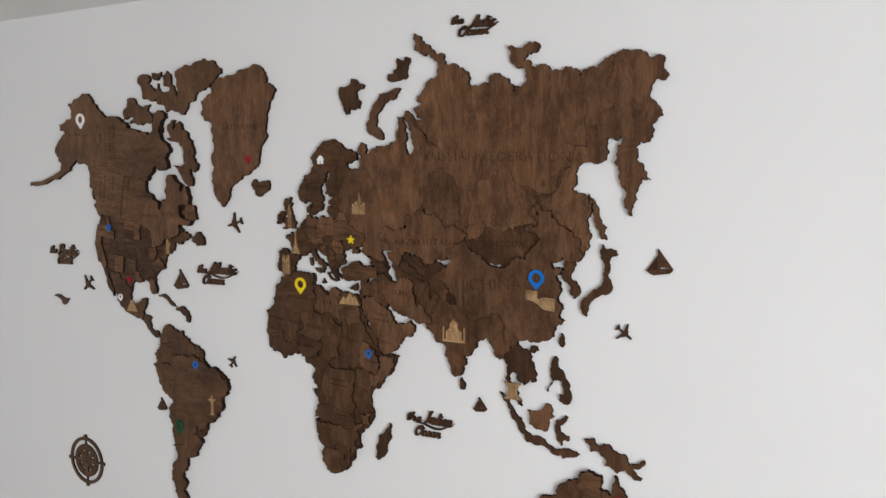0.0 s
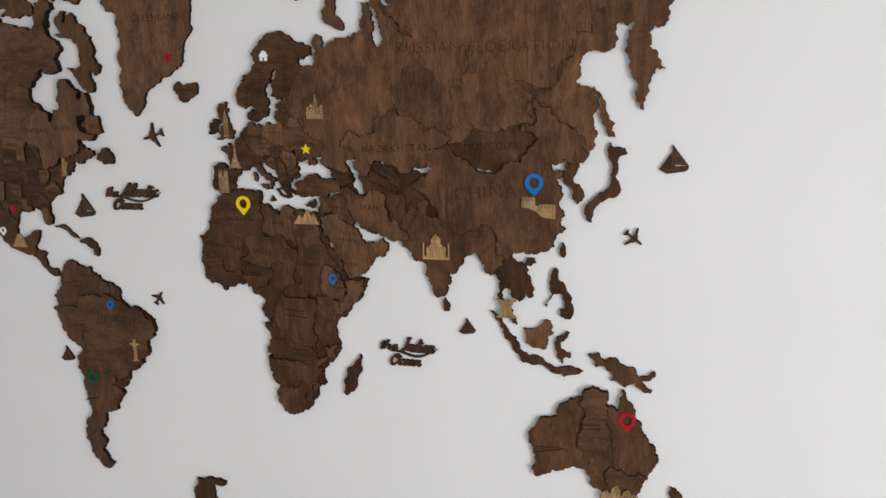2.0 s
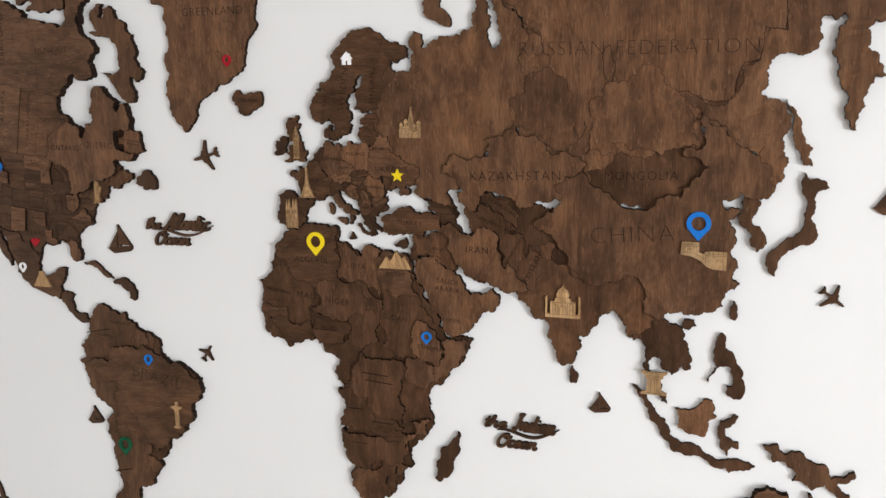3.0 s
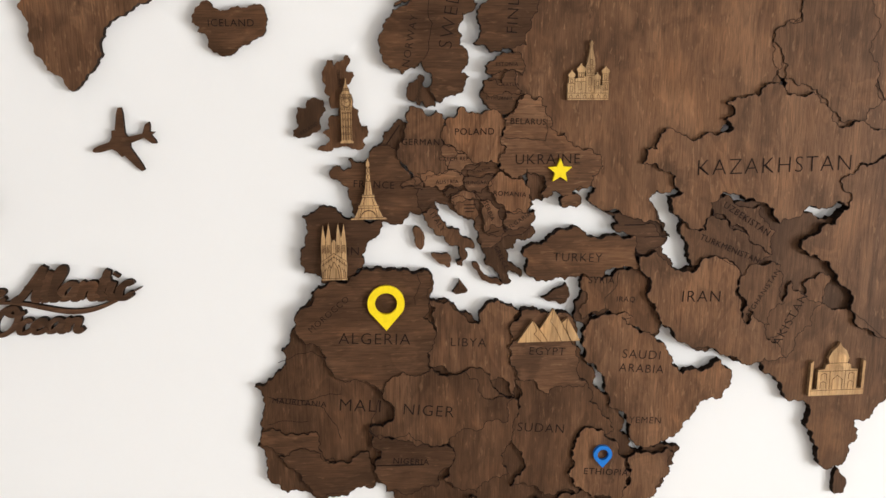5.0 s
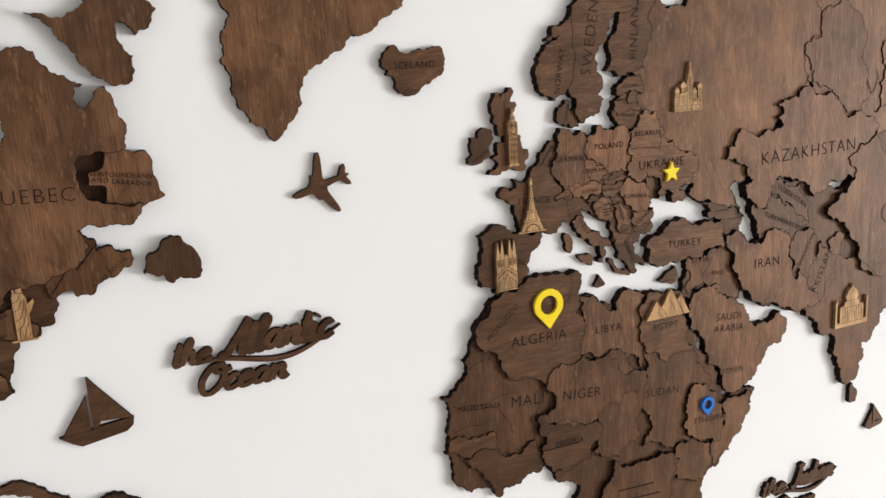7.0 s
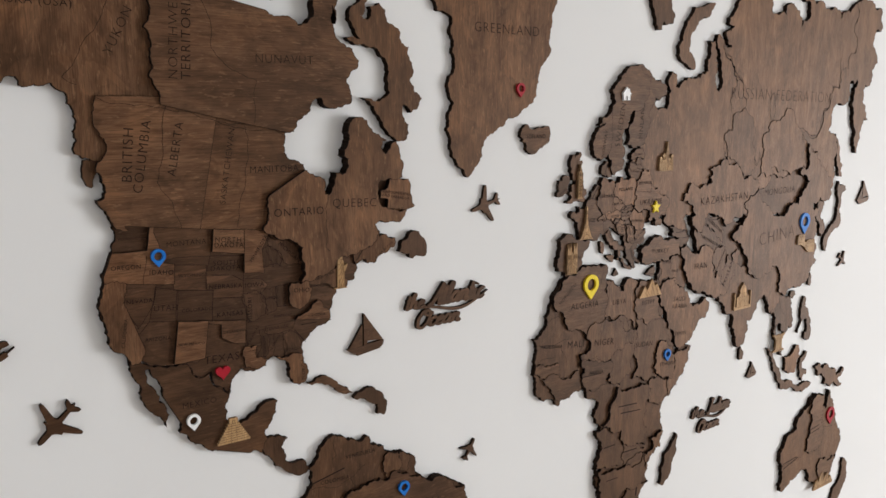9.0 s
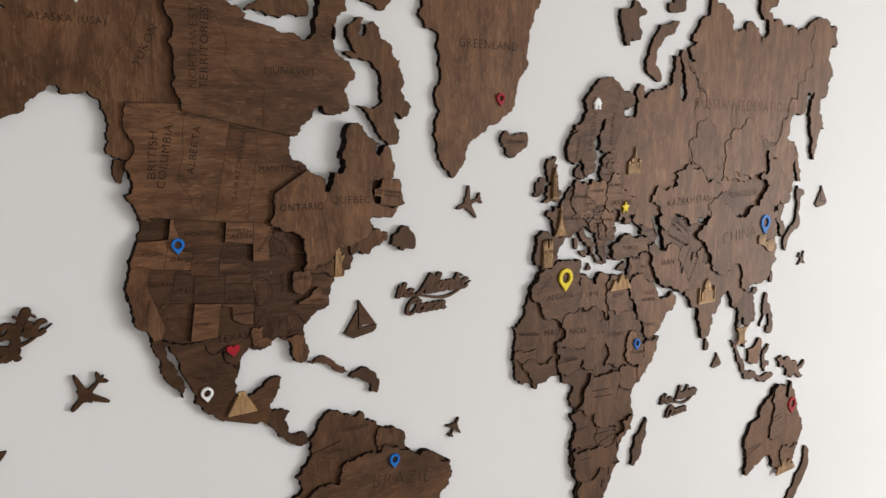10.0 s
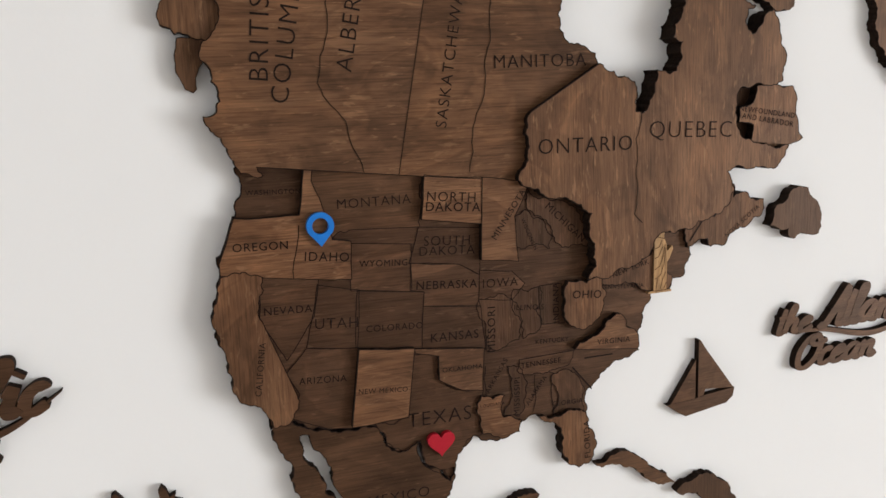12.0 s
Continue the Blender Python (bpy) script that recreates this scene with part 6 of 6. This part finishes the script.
def onion(cx, z0, z1, w):
    d = z1 - z0
    right = [(0.34, 0.0), (0.45, 0.12), (0.5, 0.30), (0.46, 0.46), (0.28, 0.64), (0.11, 0.78), (0.05, 0.90), (0.03, 1.0)]
    return [(cx - a * w, z0 + b * d) for a, b in right] + [(cx + a * w, z0 + b * d) for a, b in right[::-1]]


def cathedral(x0, x1, z, top, base):
    line = [(-0.5, 0.0), (-0.5, 0.28), (-0.475, 0.285), (-0.475, 0.37)] + onion(-0.405, 0.376, 0.507, 0.17)
    line += [(-0.335, 0.37), (-0.335, 0.30), (-0.325, 0.36), (-0.25, 0.37), (-0.25, 0.465)] + onion(-0.177, 0.47, 0.617, 0.215)
    line += [(-0.10, 0.465), (-0.10, 0.40), (-0.065, 0.40), (-0.065, 0.585), (-0.05, 0.594), (0.02, 0.85), (0.031, 0.91), (0.014, 0.945), (0.03, 0.97), (0.055, 1.0), (0.08, 0.97), (0.096, 0.945), (0.079, 0.91), (0.09, 0.85), (0.16, 0.594), (0.153, 0.55), (0.148, 0.334)]
    line += onion(0.215, 0.336, 0.47, 0.18) + [(0.285, 0.33), (0.29, 0.24), (0.345, 0.25), (0.345, 0.44)] + onion(0.42, 0.446, 0.57, 0.194)
    line += [(0.487, 0.44), (0.483, 0.33), (0.5, 0.32), (0.5, 0.0)]
    marks = [[(-0.49, 0.025), (0.49, 0.025)], [(-0.49, 0.115), (0.49, 0.115)], [(-0.065, 0.12), (-0.065, 0.40)], [(0.148, 0.12), (0.148, 0.34)], [(-0.325, 0.12), (-0.325, 0.36)], [(0.31, 0.12), (0.31, 0.24)], [(-0.47, 0.276), (-0.33, 0.276)], [(-0.33, 0.31), (-0.07, 0.31)], [(-0.24, 0.38), (-0.10, 0.38)], [(-0.24, 0.465), (-0.11, 0.465)], [(-0.46, 0.372), (-0.35, 0.372)], [(-0.05, 0.575), (0.15, 0.575)], [(-0.06, 0.54), (0.15, 0.54)], [(-0.06, 0.44), (0.15, 0.44)], [(-0.06, 0.41), (0.15, 0.41)], [(0.16, 0.335), (0.27, 0.335)], [(0.16, 0.22), (0.30, 0.22)], [(0.16, 0.20), (0.30, 0.20)], [(0.35, 0.44), (0.48, 0.44)], [(0.33, 0.33), (0.49, 0.33)], [(0.32, 0.29), (0.49, 0.29)], [(0.34, 0.165), (0.49, 0.165)]]
    for cx in (-0.42, -0.25, -0.08, 0.09, 0.25, 0.42):
        marks.append([(cx - 0.03, 0.035), (cx - 0.03, 0.07), (cx, 0.09), (cx + 0.03, 0.07), (cx + 0.03, 0.035)])
    for cx, z0, z1, w in ((-0.41, 0.14, 0.235, 0.03), (-0.41, 0.295, 0.35, 0.025), (-0.20, 0.17, 0.29, 0.028), (-0.20, 0.39, 0.45, 0.022), (-0.14, 0.39, 0.45, 0.022), (0.04, 0.15, 0.22, 0.025), (0.04, 0.25, 0.38, 0.032), (0.0, 0.46, 0.52, 0.035), (0.09, 0.46, 0.52, 0.035), (0.055, 0.60, 0.68, 0.032), (0.22, 0.24, 0.31, 0.03), (0.42, 0.35, 0.42, 0.03), (0.38, 0.18, 0.27, 0.022), (0.45, 0.18, 0.27, 0.022)):
        marks.append([(cx - w, z0), (cx - w, z1), (cx + w, z1), (cx + w, z0), (cx - w, z0)])
    landmark("cathedral", base, "pale plywood onion-domed cathedral with engraved windows on Russia", line, marks, x0, x1, z, top, 0.38)


def clock_tower(x0, x1, z, top, base):
    right = [(0.5, 0.0), (0.5, 0.025), (0.42, 0.03), (0.40, 0.045), (0.40, 0.50), (0.44, 0.51), (0.44, 0.555), (0.46, 0.57), (0.46, 0.70), (0.44, 0.715), (0.44, 0.755), (0.36, 0.762), (0.22, 0.81), (0.22, 0.85), (0.16, 0.862), (0.09, 0.90), (0.05, 0.92), (0.035, 1.0)]
    line = [(-a, b) for a, b in right] + right[::-1]
    marks = [[(x, 0.05), (x, 0.49)] for x in (-0.30, -0.24, -0.10, -0.04, 0.10, 0.16, 0.30, 0.35)]
    marks += [[(-0.43, h), (0.43, h)] for h in (0.505, 0.525, 0.55, 0.70, 0.712, 0.757)] + [[(-0.22, h), (0.22, h)] for h in (0.815, 0.848)]
    for h in (0.14, 0.25, 0.36, 0.46):
        marks += [[(-0.38, h), (0.38, h)], [(-0.36, h + 0.02), (0.36, h + 0.02)]]
    marks += [[(-0.38 + 0.13 * i, 0.718), (-0.38 + 0.13 * i, 0.748)] for i in range(7)] + [[(-0.38 + 0.13 * i, 0.528), (-0.38 + 0.13 * i, 0.545)] for i in range(7)] + [[(-0.15 + 0.1 * i, 0.82), (-0.15 + 0.1 * i, 0.843)] for i in range(4)]
    marks += [[(r * math.cos(radians(a)), 0.628 + r * 0.19 * math.sin(radians(a))) for a in range(0, 361, 20)] for r in (0.38, 0.31)]
    marks += [[(-0.14, 0.655), (0.0, 0.628), (0.20, 0.645)], [(-0.44, 0.575), (-0.36, 0.59)], [(0.44, 0.575), (0.36, 0.59)], [(-0.44, 0.69), (-0.36, 0.675)], [(0.44, 0.69), (0.36, 0.675)]]
    landmark("clock_tower", base, "pale plywood clock tower with engraved dial on Britain", line, marks, x0, x1, z, top, 0.42)


def lattice_tower(x0, x1, z, top, base):
    right = [(0.5, 0.0), (0.48, 0.02), (0.40, 0.03), (0.34, 0.10), (0.27, 0.185), (0.285, 0.19), (0.285, 0.228), (0.24, 0.235), (0.155, 0.36), (0.17, 0.365), (0.17, 0.405), (0.115, 0.41), (0.09, 0.50), (0.06, 0.63), (0.04, 0.78), (0.03, 0.86), (0.05, 0.89), (0.045, 0.92), (0.02, 0.96), (0.01, 1.0)]
    line = [(-a, b) for a, b in right] + right[::-1]
    marks = [[(-0.28, 0.19), (0.28, 0.19)], [(-0.28, 0.226), (0.28, 0.226)], [(-0.165, 0.367), (0.165, 0.367)], [(-0.165, 0.402), (0.165, 0.402)], [(-0.42, 0.03), (0.42, 0.03)], [(-0.06, 0.63), (0.06, 0.63)], [(-0.03, 0.86), (0.03, 0.86)]]
    marks.append([(0.22 * math.cos(radians(a)), 0.03 + 0.125 * math.sin(radians(a))) for a in range(0, 181, 15)])
    marks.append([(0.17 * math.cos(radians(a)), 0.08 + 0.065 * math.sin(radians(a))) for a in range(0, 181, 20)])
    for side in (-1, 1):
        marks += [[(side * 0.25, 0.03), (side * 0.19, 0.185)], [(side * 0.16, 0.23), (side * 0.09, 0.365)], [(side * 0.05, 0.41), (side * 0.025, 0.63)], [(side * 0.045, 0.64), (-side * 0.035, 0.75)], [(side * 0.035, 0.75), (-side * 0.025, 0.85)]]
    landmark("tower", base, "pale plywood lattice tower with engraved girders on France", line, marks, x0, x1, z, top, 0.5)


def spired_church(x0, x1, z, top, base):
    line = [(-0.5, 0.0), (-0.46, 0.03), (-0.5, 0.25), (-0.47, 0.35), (-0.47, 0.64), (-0.42, 0.86), (-0.385, 0.97), (-0.35, 0.86), (-0.29, 0.70), (-0.23, 0.86), (-0.175, 1.0), (-0.13, 0.86), (-0.085, 0.66), (-0.05, 0.67), (-0.04, 0.71), (0.04, 0.71), (0.05, 0.67), (0.09, 0.66), (0.13, 0.86), (0.18, 1.0), (0.235, 0.86), (0.29, 0.74), (0.34, 0.86), (0.39, 0.99), (0.43, 0.86), (0.47, 0.64), (0.47, 0.35), (0.5, 0.25), (0.46, 0.03), (0.5, 0.0)]
    marks = [[(-0.48, 0.03), (0.48, 0.03)], [(-0.48, 0.25), (0.0, 0.42), (0.48, 0.25)], [(-0.48, 0.33), (0.0, 0.48), (0.48, 0.33)], [(-0.29, 0.40), (-0.29, 0.70)], [(-0.08, 0.46), (-0.08, 0.66)], [(0.08, 0.46), (0.08, 0.66)], [(0.29, 0.40), (0.29, 0.72)]]
    for cx in (-0.38, -0.18, 0.18, 0.38):
        marks += [[(cx - 0.05, 0.48), (cx - 0.045, 0.62), (cx + 0.045, 0.62), (cx + 0.05, 0.48)], [(cx, 0.50), (cx, 0.60)]]
    for i in range(9):
        cx = -0.4 + 0.1 * i
        marks.append([(cx, 0.38 - abs(cx) * 0.3 - 0.005), (cx, 0.44 - abs(cx) * 0.3)])
    for side in (-1, 1):
        marks += [[(side * 0.2, 0.03), (side * 0.14, 0.20), (0.0, 0.33)], [(side * 0.26, 0.03), (side * 0.24, 0.20), (side * 0.17, 0.27), (side * 0.12, 0.22)], [(side * 0.36, 0.03), (side * 0.35, 0.16), (side * 0.29, 0.22)], [(side * 0.42, 0.03), (side * 0.42, 0.14), (side * 0.36, 0.19)]]
    landmark("church", base, "pale plywood church with four spires on Spain", line, marks, x0, x1, z, top, 0.5)


def pyramids(x0, x1, z, top, base):
    line = [(-0.5, 0.0), (-0.26, 0.66), (-0.15, 0.38), (0.06, 1.0), (0.20, 0.55), (0.29, 0.72), (0.5, 0.0)]
    marks = [[(-0.26, 0.66), (-0.20, 0.35), (-0.24, 0.25), (-0.12, 0.0)], [(0.06, 1.0), (0.02, 0.6), (0.09, 0.45), (0.20, 0.0)], [(0.29, 0.72), (0.27, 0.4), (0.34, 0.0)], [(-0.15, 0.38), (-0.05, 0.1), (-0.02, 0.0)], [(0.20, 0.55), (0.30, 0.2), (0.36, 0.0)]]
    landmark("pyramids", base, "pale plywood group of three pyramids on Egypt", line, marks, x0, x1, z, top, 0.5)


def domed_tomb(x0, x1, z, top, base):
    line = [(-0.5, 0.0), (-0.5, 0.62), (-0.45, 0.66), (-0.45, 0.12), (-0.36, 0.12), (-0.36, 0.48), (-0.24, 0.50), (-0.22, 0.58), (-0.16, 0.60), (-0.19, 0.70), (-0.13, 0.84), (-0.03, 0.93), (0.0, 1.0), (0.03, 0.93), (0.13, 0.84), (0.19, 0.70), (0.16, 0.60), (0.22, 0.58), (0.24, 0.50), (0.36, 0.48), (0.36, 0.12), (0.45, 0.12), (0.45, 0.66), (0.5, 0.62), (0.5, 0.0)]
    marks = [[(-0.49, 0.10), (0.49, 0.10)], [(-0.36, 0.46), (0.36, 0.46)], [(-0.17, 0.61), (0.17, 0.61)], [(-0.09, 0.12), (-0.09, 0.30), (0.0, 0.38), (0.09, 0.30), (0.09, 0.12)], [(-0.14, 0.12), (-0.14, 0.46)], [(0.14, 0.12), (0.14, 0.46)]]
    for cx in (-0.25, 0.25):
        for z0 in (0.14, 0.30):
            marks.append([(cx - 0.05, z0), (cx - 0.05, z0 + 0.10), (cx, z0 + 0.13), (cx + 0.05, z0 + 0.10), (cx + 0.05, z0)])
    landmark("tomb", base, "pale plywood domed tomb with minarets on India", line, marks, x0, x1, z, top, 0.5)


def long_wall(x0, x1, z, top, base):
    line = [(-0.5, 0.55), (-0.48, 0.98), (-0.38, 1.0), (-0.10, 0.98), (-0.10, 0.62), (0.02, 0.56), (0.02, 0.64), (0.16, 0.68), (0.5, 0.66), (0.49, 0.0), (0.20, 0.03), (0.06, 0.12), (-0.05, 0.30), (-0.25, 0.46), (-0.5, 0.52)]
    marks = [[(-0.48, 0.90), (-0.10, 0.89)], [(-0.48, 0.84), (-0.10, 0.83)], [(0.04, 0.58), (0.49, 0.58)], [(0.04, 0.52), (0.49, 0.52)], [(-0.47, 0.62), (-0.22, 0.60), (0.0, 0.42), (0.05, 0.40)], [(0.05, 0.14), (0.05, 0.56)], [(0.30, 0.30), (0.30, 0.38), (0.36, 0.38), (0.36, 0.30)], [(-0.34, 0.68), (-0.34, 0.76), (-0.28, 0.76), (-0.28, 0.68)]]
    marks += [[(x, 0.90), (x, 0.97)] for x in (-0.42, -0.34, -0.26, -0.18)] + [[(x, 0.58), (x, 0.65)] for x in (0.12, 0.22, 0.32, 0.42)]
    landmark("wall", base, "pale plywood stretch of great wall with two watchtowers on China", line, marks, x0, x1, z, top, 0.5)


def torch_statue(x0, x1, z, top, base):
    line = [(-0.5, 0.0), (-0.5, 0.025), (-0.28, 0.03), (-0.26, 0.40), (-0.25, 0.64), (-0.19, 0.70), (-0.23, 0.78), (-0.21, 0.93), (-0.25, 0.95), (-0.19, 1.0), (-0.14, 0.95), (-0.16, 0.92), (-0.15, 0.76), (-0.08, 0.70), (-0.06, 0.73), (-0.12, 0.79), (0.0, 0.78), (0.10, 0.82), (0.14, 0.76), (0.20, 0.76), (0.15, 0.71), (0.18, 0.67), (0.26, 0.62), (0.31, 0.52), (0.52, 0.58), (0.56, 0.54), (0.40, 0.42), (0.30, 0.38), (0.28, 0.10), (0.28, 0.03), (0.5, 0.025), (0.5, 0.0)]
    marks = [[(-0.26, 0.03), (0.27, 0.03)], [(-0.22, 0.18), (0.0, 0.22), (0.16, 0.36), (0.24, 0.56)], [(-0.22, 0.30), (-0.02, 0.34), (0.12, 0.46), (0.2, 0.6)], [(-0.23, 0.44), (-0.08, 0.46), (0.10, 0.58)], [(-0.23, 0.56), (-0.05, 0.58), (0.06, 0.66)], [(0.0, 0.05), (0.12, 0.18), (0.24, 0.26)], [(0.16, 0.05), (0.26, 0.12)], [(-0.18, 0.06), (-0.12, 0.18)], [(-0.1, 0.70), (0.16, 0.68)]]
    landmark("statue", base, "pale plywood torch-bearing monument cut-out on the east coast", line, marks, x0, x1, z, top, 0.5)


def cross_monument(x0, x1, z, top, base):
    line = [(-0.28, 0.0), (-0.28, 0.06), (-0.14, 0.10), (-0.16, 0.70), (-0.5, 0.76), (-0.5, 0.82), (-0.14, 0.85), (-0.10, 0.90), (-0.08, 1.0), (0.08, 1.0), (0.10, 0.90), (0.14, 0.85), (0.5, 0.82), (0.5, 0.76), (0.16, 0.70), (0.14, 0.10), (0.28, 0.06), (0.28, 0.0)]
    marks = [[(-0.05, 0.12), (-0.02, 0.70)], [(0.06, 0.12), (0.04, 0.66)], [(-0.14, 0.10), (0.14, 0.10)]]
    landmark("monument", base, "pale plywood cross-shaped monument on Brazil", line, marks, x0, x1, z, top, 0.4)


def stepped_pyramid(x0, x1, z, top, base):
    steps = 8
    left = []
    for i in range(steps):
        left += [(-0.5 + 0.045 * i, 0.78 * i / steps), (-0.5 + 0.045 * i, 0.78 * (i + 1) / steps)]
    left += [(-0.13, 0.78), (-0.13, 0.98), (-0.10, 1.0)]
    line = left + [(-a, b) for a, b in left[::-1]]
    marks = [[(-0.5 + 0.045 * i, 0.78 * i / steps), (0.5 - 0.045 * i, 0.78 * i / steps)] for i in range(1, steps + 1)]
    marks += [[(-0.09, 0.0), (-0.06, 0.78)], [(0.09, 0.0), (0.06, 0.78)], [(-0.04, 0.78), (-0.04, 0.90), (0.04, 0.90), (0.04, 0.78)]]
    landmark("step_pyramid", base, "pale plywood stepped pyramid on Mexico", line, marks, x0, x1, z, top, 0.45)


def temple_gate(x0, x1, z, top, base):
    line = [(-0.5, 0.0), (-0.5, 0.10), (-0.32, 0.14), (-0.28, 0.30), (-0.26, 0.66), (-0.36, 0.72), (-0.34, 0.80), (-0.5, 0.90), (-0.5, 1.0), (-0.2, 0.95), (0.2, 0.95), (0.5, 1.0), (0.5, 0.90), (0.34, 0.80), (0.36, 0.72), (0.26, 0.66), (0.28, 0.30), (0.32, 0.14), (0.5, 0.10), (0.5, 0.0)]
    marks = [[(-0.48, 0.08), (0.48, 0.08)], [(-0.34, 0.74), (0.34, 0.74)], [(-0.34, 0.80), (0.34, 0.80)], [(-0.26, 0.66), (0.26, 0.66)], [(-0.46, 0.93), (0.0, 0.89), (0.46, 0.93)], [(-0.12, 0.10), (-0.12, 0.66)], [(0.12, 0.10), (0.12, 0.66)]]
    landmark("gate", base, "pale plywood temple gate on the Malay peninsula", line, marks, x0, x1, z, top, 0.45)


def shell_hall(x0, x1, z, top, base):
    line = [(-0.5, 0.0), (-0.5, 0.18), (-0.46, 0.22)]
    for cx, w, h in ((-0.34, 0.24, 0.62), (-0.10, 0.32, 1.0), (0.16, 0.28, 0.80), (0.36, 0.20, 0.52)):
        line += [(cx - w / 2, 0.26), (cx - w * 0.32, 0.26 + (h - 0.26) * 0.7), (cx + w * 0.1, h), (cx + w * 0.34, 0.26 + (h - 0.26) * 0.5), (cx + w * 0.42, 0.26)]
    line += [(0.5, 0.2), (0.5, 0.0)]
    marks = [[(-0.49, 0.18), (0.49, 0.18)], [(-0.49, 0.10), (0.49, 0.10)]]
    for cx, w, h in ((-0.34, 0.24, 0.62), (-0.10, 0.32, 1.0), (0.16, 0.28, 0.80)):
        marks += [[(cx - w * 0.3, 0.24), (cx + w * 0.05, h * 0.9)], [(cx, 0.24), (cx + w * 0.1, h * 0.85)]]
    landmark("hall", base, "pale plywood shell-roofed concert hall on Australia", line, marks, x0, x1, z, top, 0.6)


# pins, ornaments and landmarks in their places
map_pin("yellow", (-152, -141), (-151, -100), 11.16, "Algeria")
map_pin("blue", (475, -89), (477, -46), 13.08, "China")
map_pin("blue", (49, -282), (49, -260), 13.56, "Ethiopia")
map_pin("blue", (-842, -8), (-843, 12), 11.16, "Idaho")
map_pin("white", (-811, -207), (-809, -187), 8.0, "Mexico")
map_pin("blue", (-520, -373), (-516, -351), 13.06, "Brazil")
map_pin("red", (-310, 181), (-308, 201), 8.1, "Greenland")
map_pin("red", (656, -547), (654, -506), 9.02, "Australia")
map_pin("green", (-594, -566), (-589, -528), 10.08, "Argentina")
map_pin("white", (-943, 286), (-938, 329), 9.0, "Alaska")
heart_pin((-773, -153), (-772, -136), 7.24)
star_pin((2, -10), (2, 10), 10.3)
house_pin((-83, 178), (-83, 199), 9.16)
airplane((-394, 20), (-344, 35), "dark wooden airplane cut-out over the Atlantic")
airplane((-975, -186), (-937, -149), "dark wooden airplane cut-out over the eastern Pacific")
airplane((-385, -325), (-403, -354), "small dark wooden airplane cut-out off Brazil")
airplane((675, -177), (645, -154), "small dark wooden airplane cut-out off Japan")
sailboat((-576, -103), (-575, -159), "dark wooden sailboat off the American east coast")
sailboat((725, 7), (727, -45), "large dark wooden sailboat east of Japan")
sailboat((334, -340), (337, -374), "small dark wooden sailboat south of India")
sailboat((-671, -474), (-674, -512), "small dark wooden sailboat off Peru")
sailboat((-86, -98), (-87, -112), "tiny dark wooden sailboat in the Mediterranean")
whale([(-1118, -215), (-1098, -207), (-1081, -211), (-1068, -217), (-1046, -217), (-1059, -233), (-1070, -239), (-1079, -234), (-1080, -226), (-1100, -216)])
compass(-1009, -717, 81)
ocean_name("Atlantic", -467, -367, -107, -491, -411, -136, 29, -509, -474, -108)
ocean_name("Indian", 196, 268, -419, 167, 238, -450, 27, 145, 188, -418)
ocean_name("Arctic", 319, 380, 464, 289, 364, 448, 24, 272, 305, 474)
ocean_name("Pacific", -1083, -993, -86, -1088, -1021, -112, 31, -1122, -1090, -82)
cathedral(7, 43, 60, 110, 8.16)
clock_tower(-188, -177, 25, 79, 8.12)
lattice_tower(-181, -150, -41, 12, 8.1)
spired_church(-208, -185, -94, -44, 9.12)
pyramids(-34, 24, -156, -125, 11.54)
domed_tomb(249, 304, -220, -167, 9.1)
long_wall(451, 516, -131, -90, 13.08)
torch_statue(-621, -603, -63, -8, 6.14)
cross_monument(-475, -451, -492, -439, 13.06)
stepped_pyramid(-784, -743, -233, -202, 8.0)
temple_gate(399, 438, -332, -294, 7.62)
shell_hall(606, 687, -697, -659, 9.02)
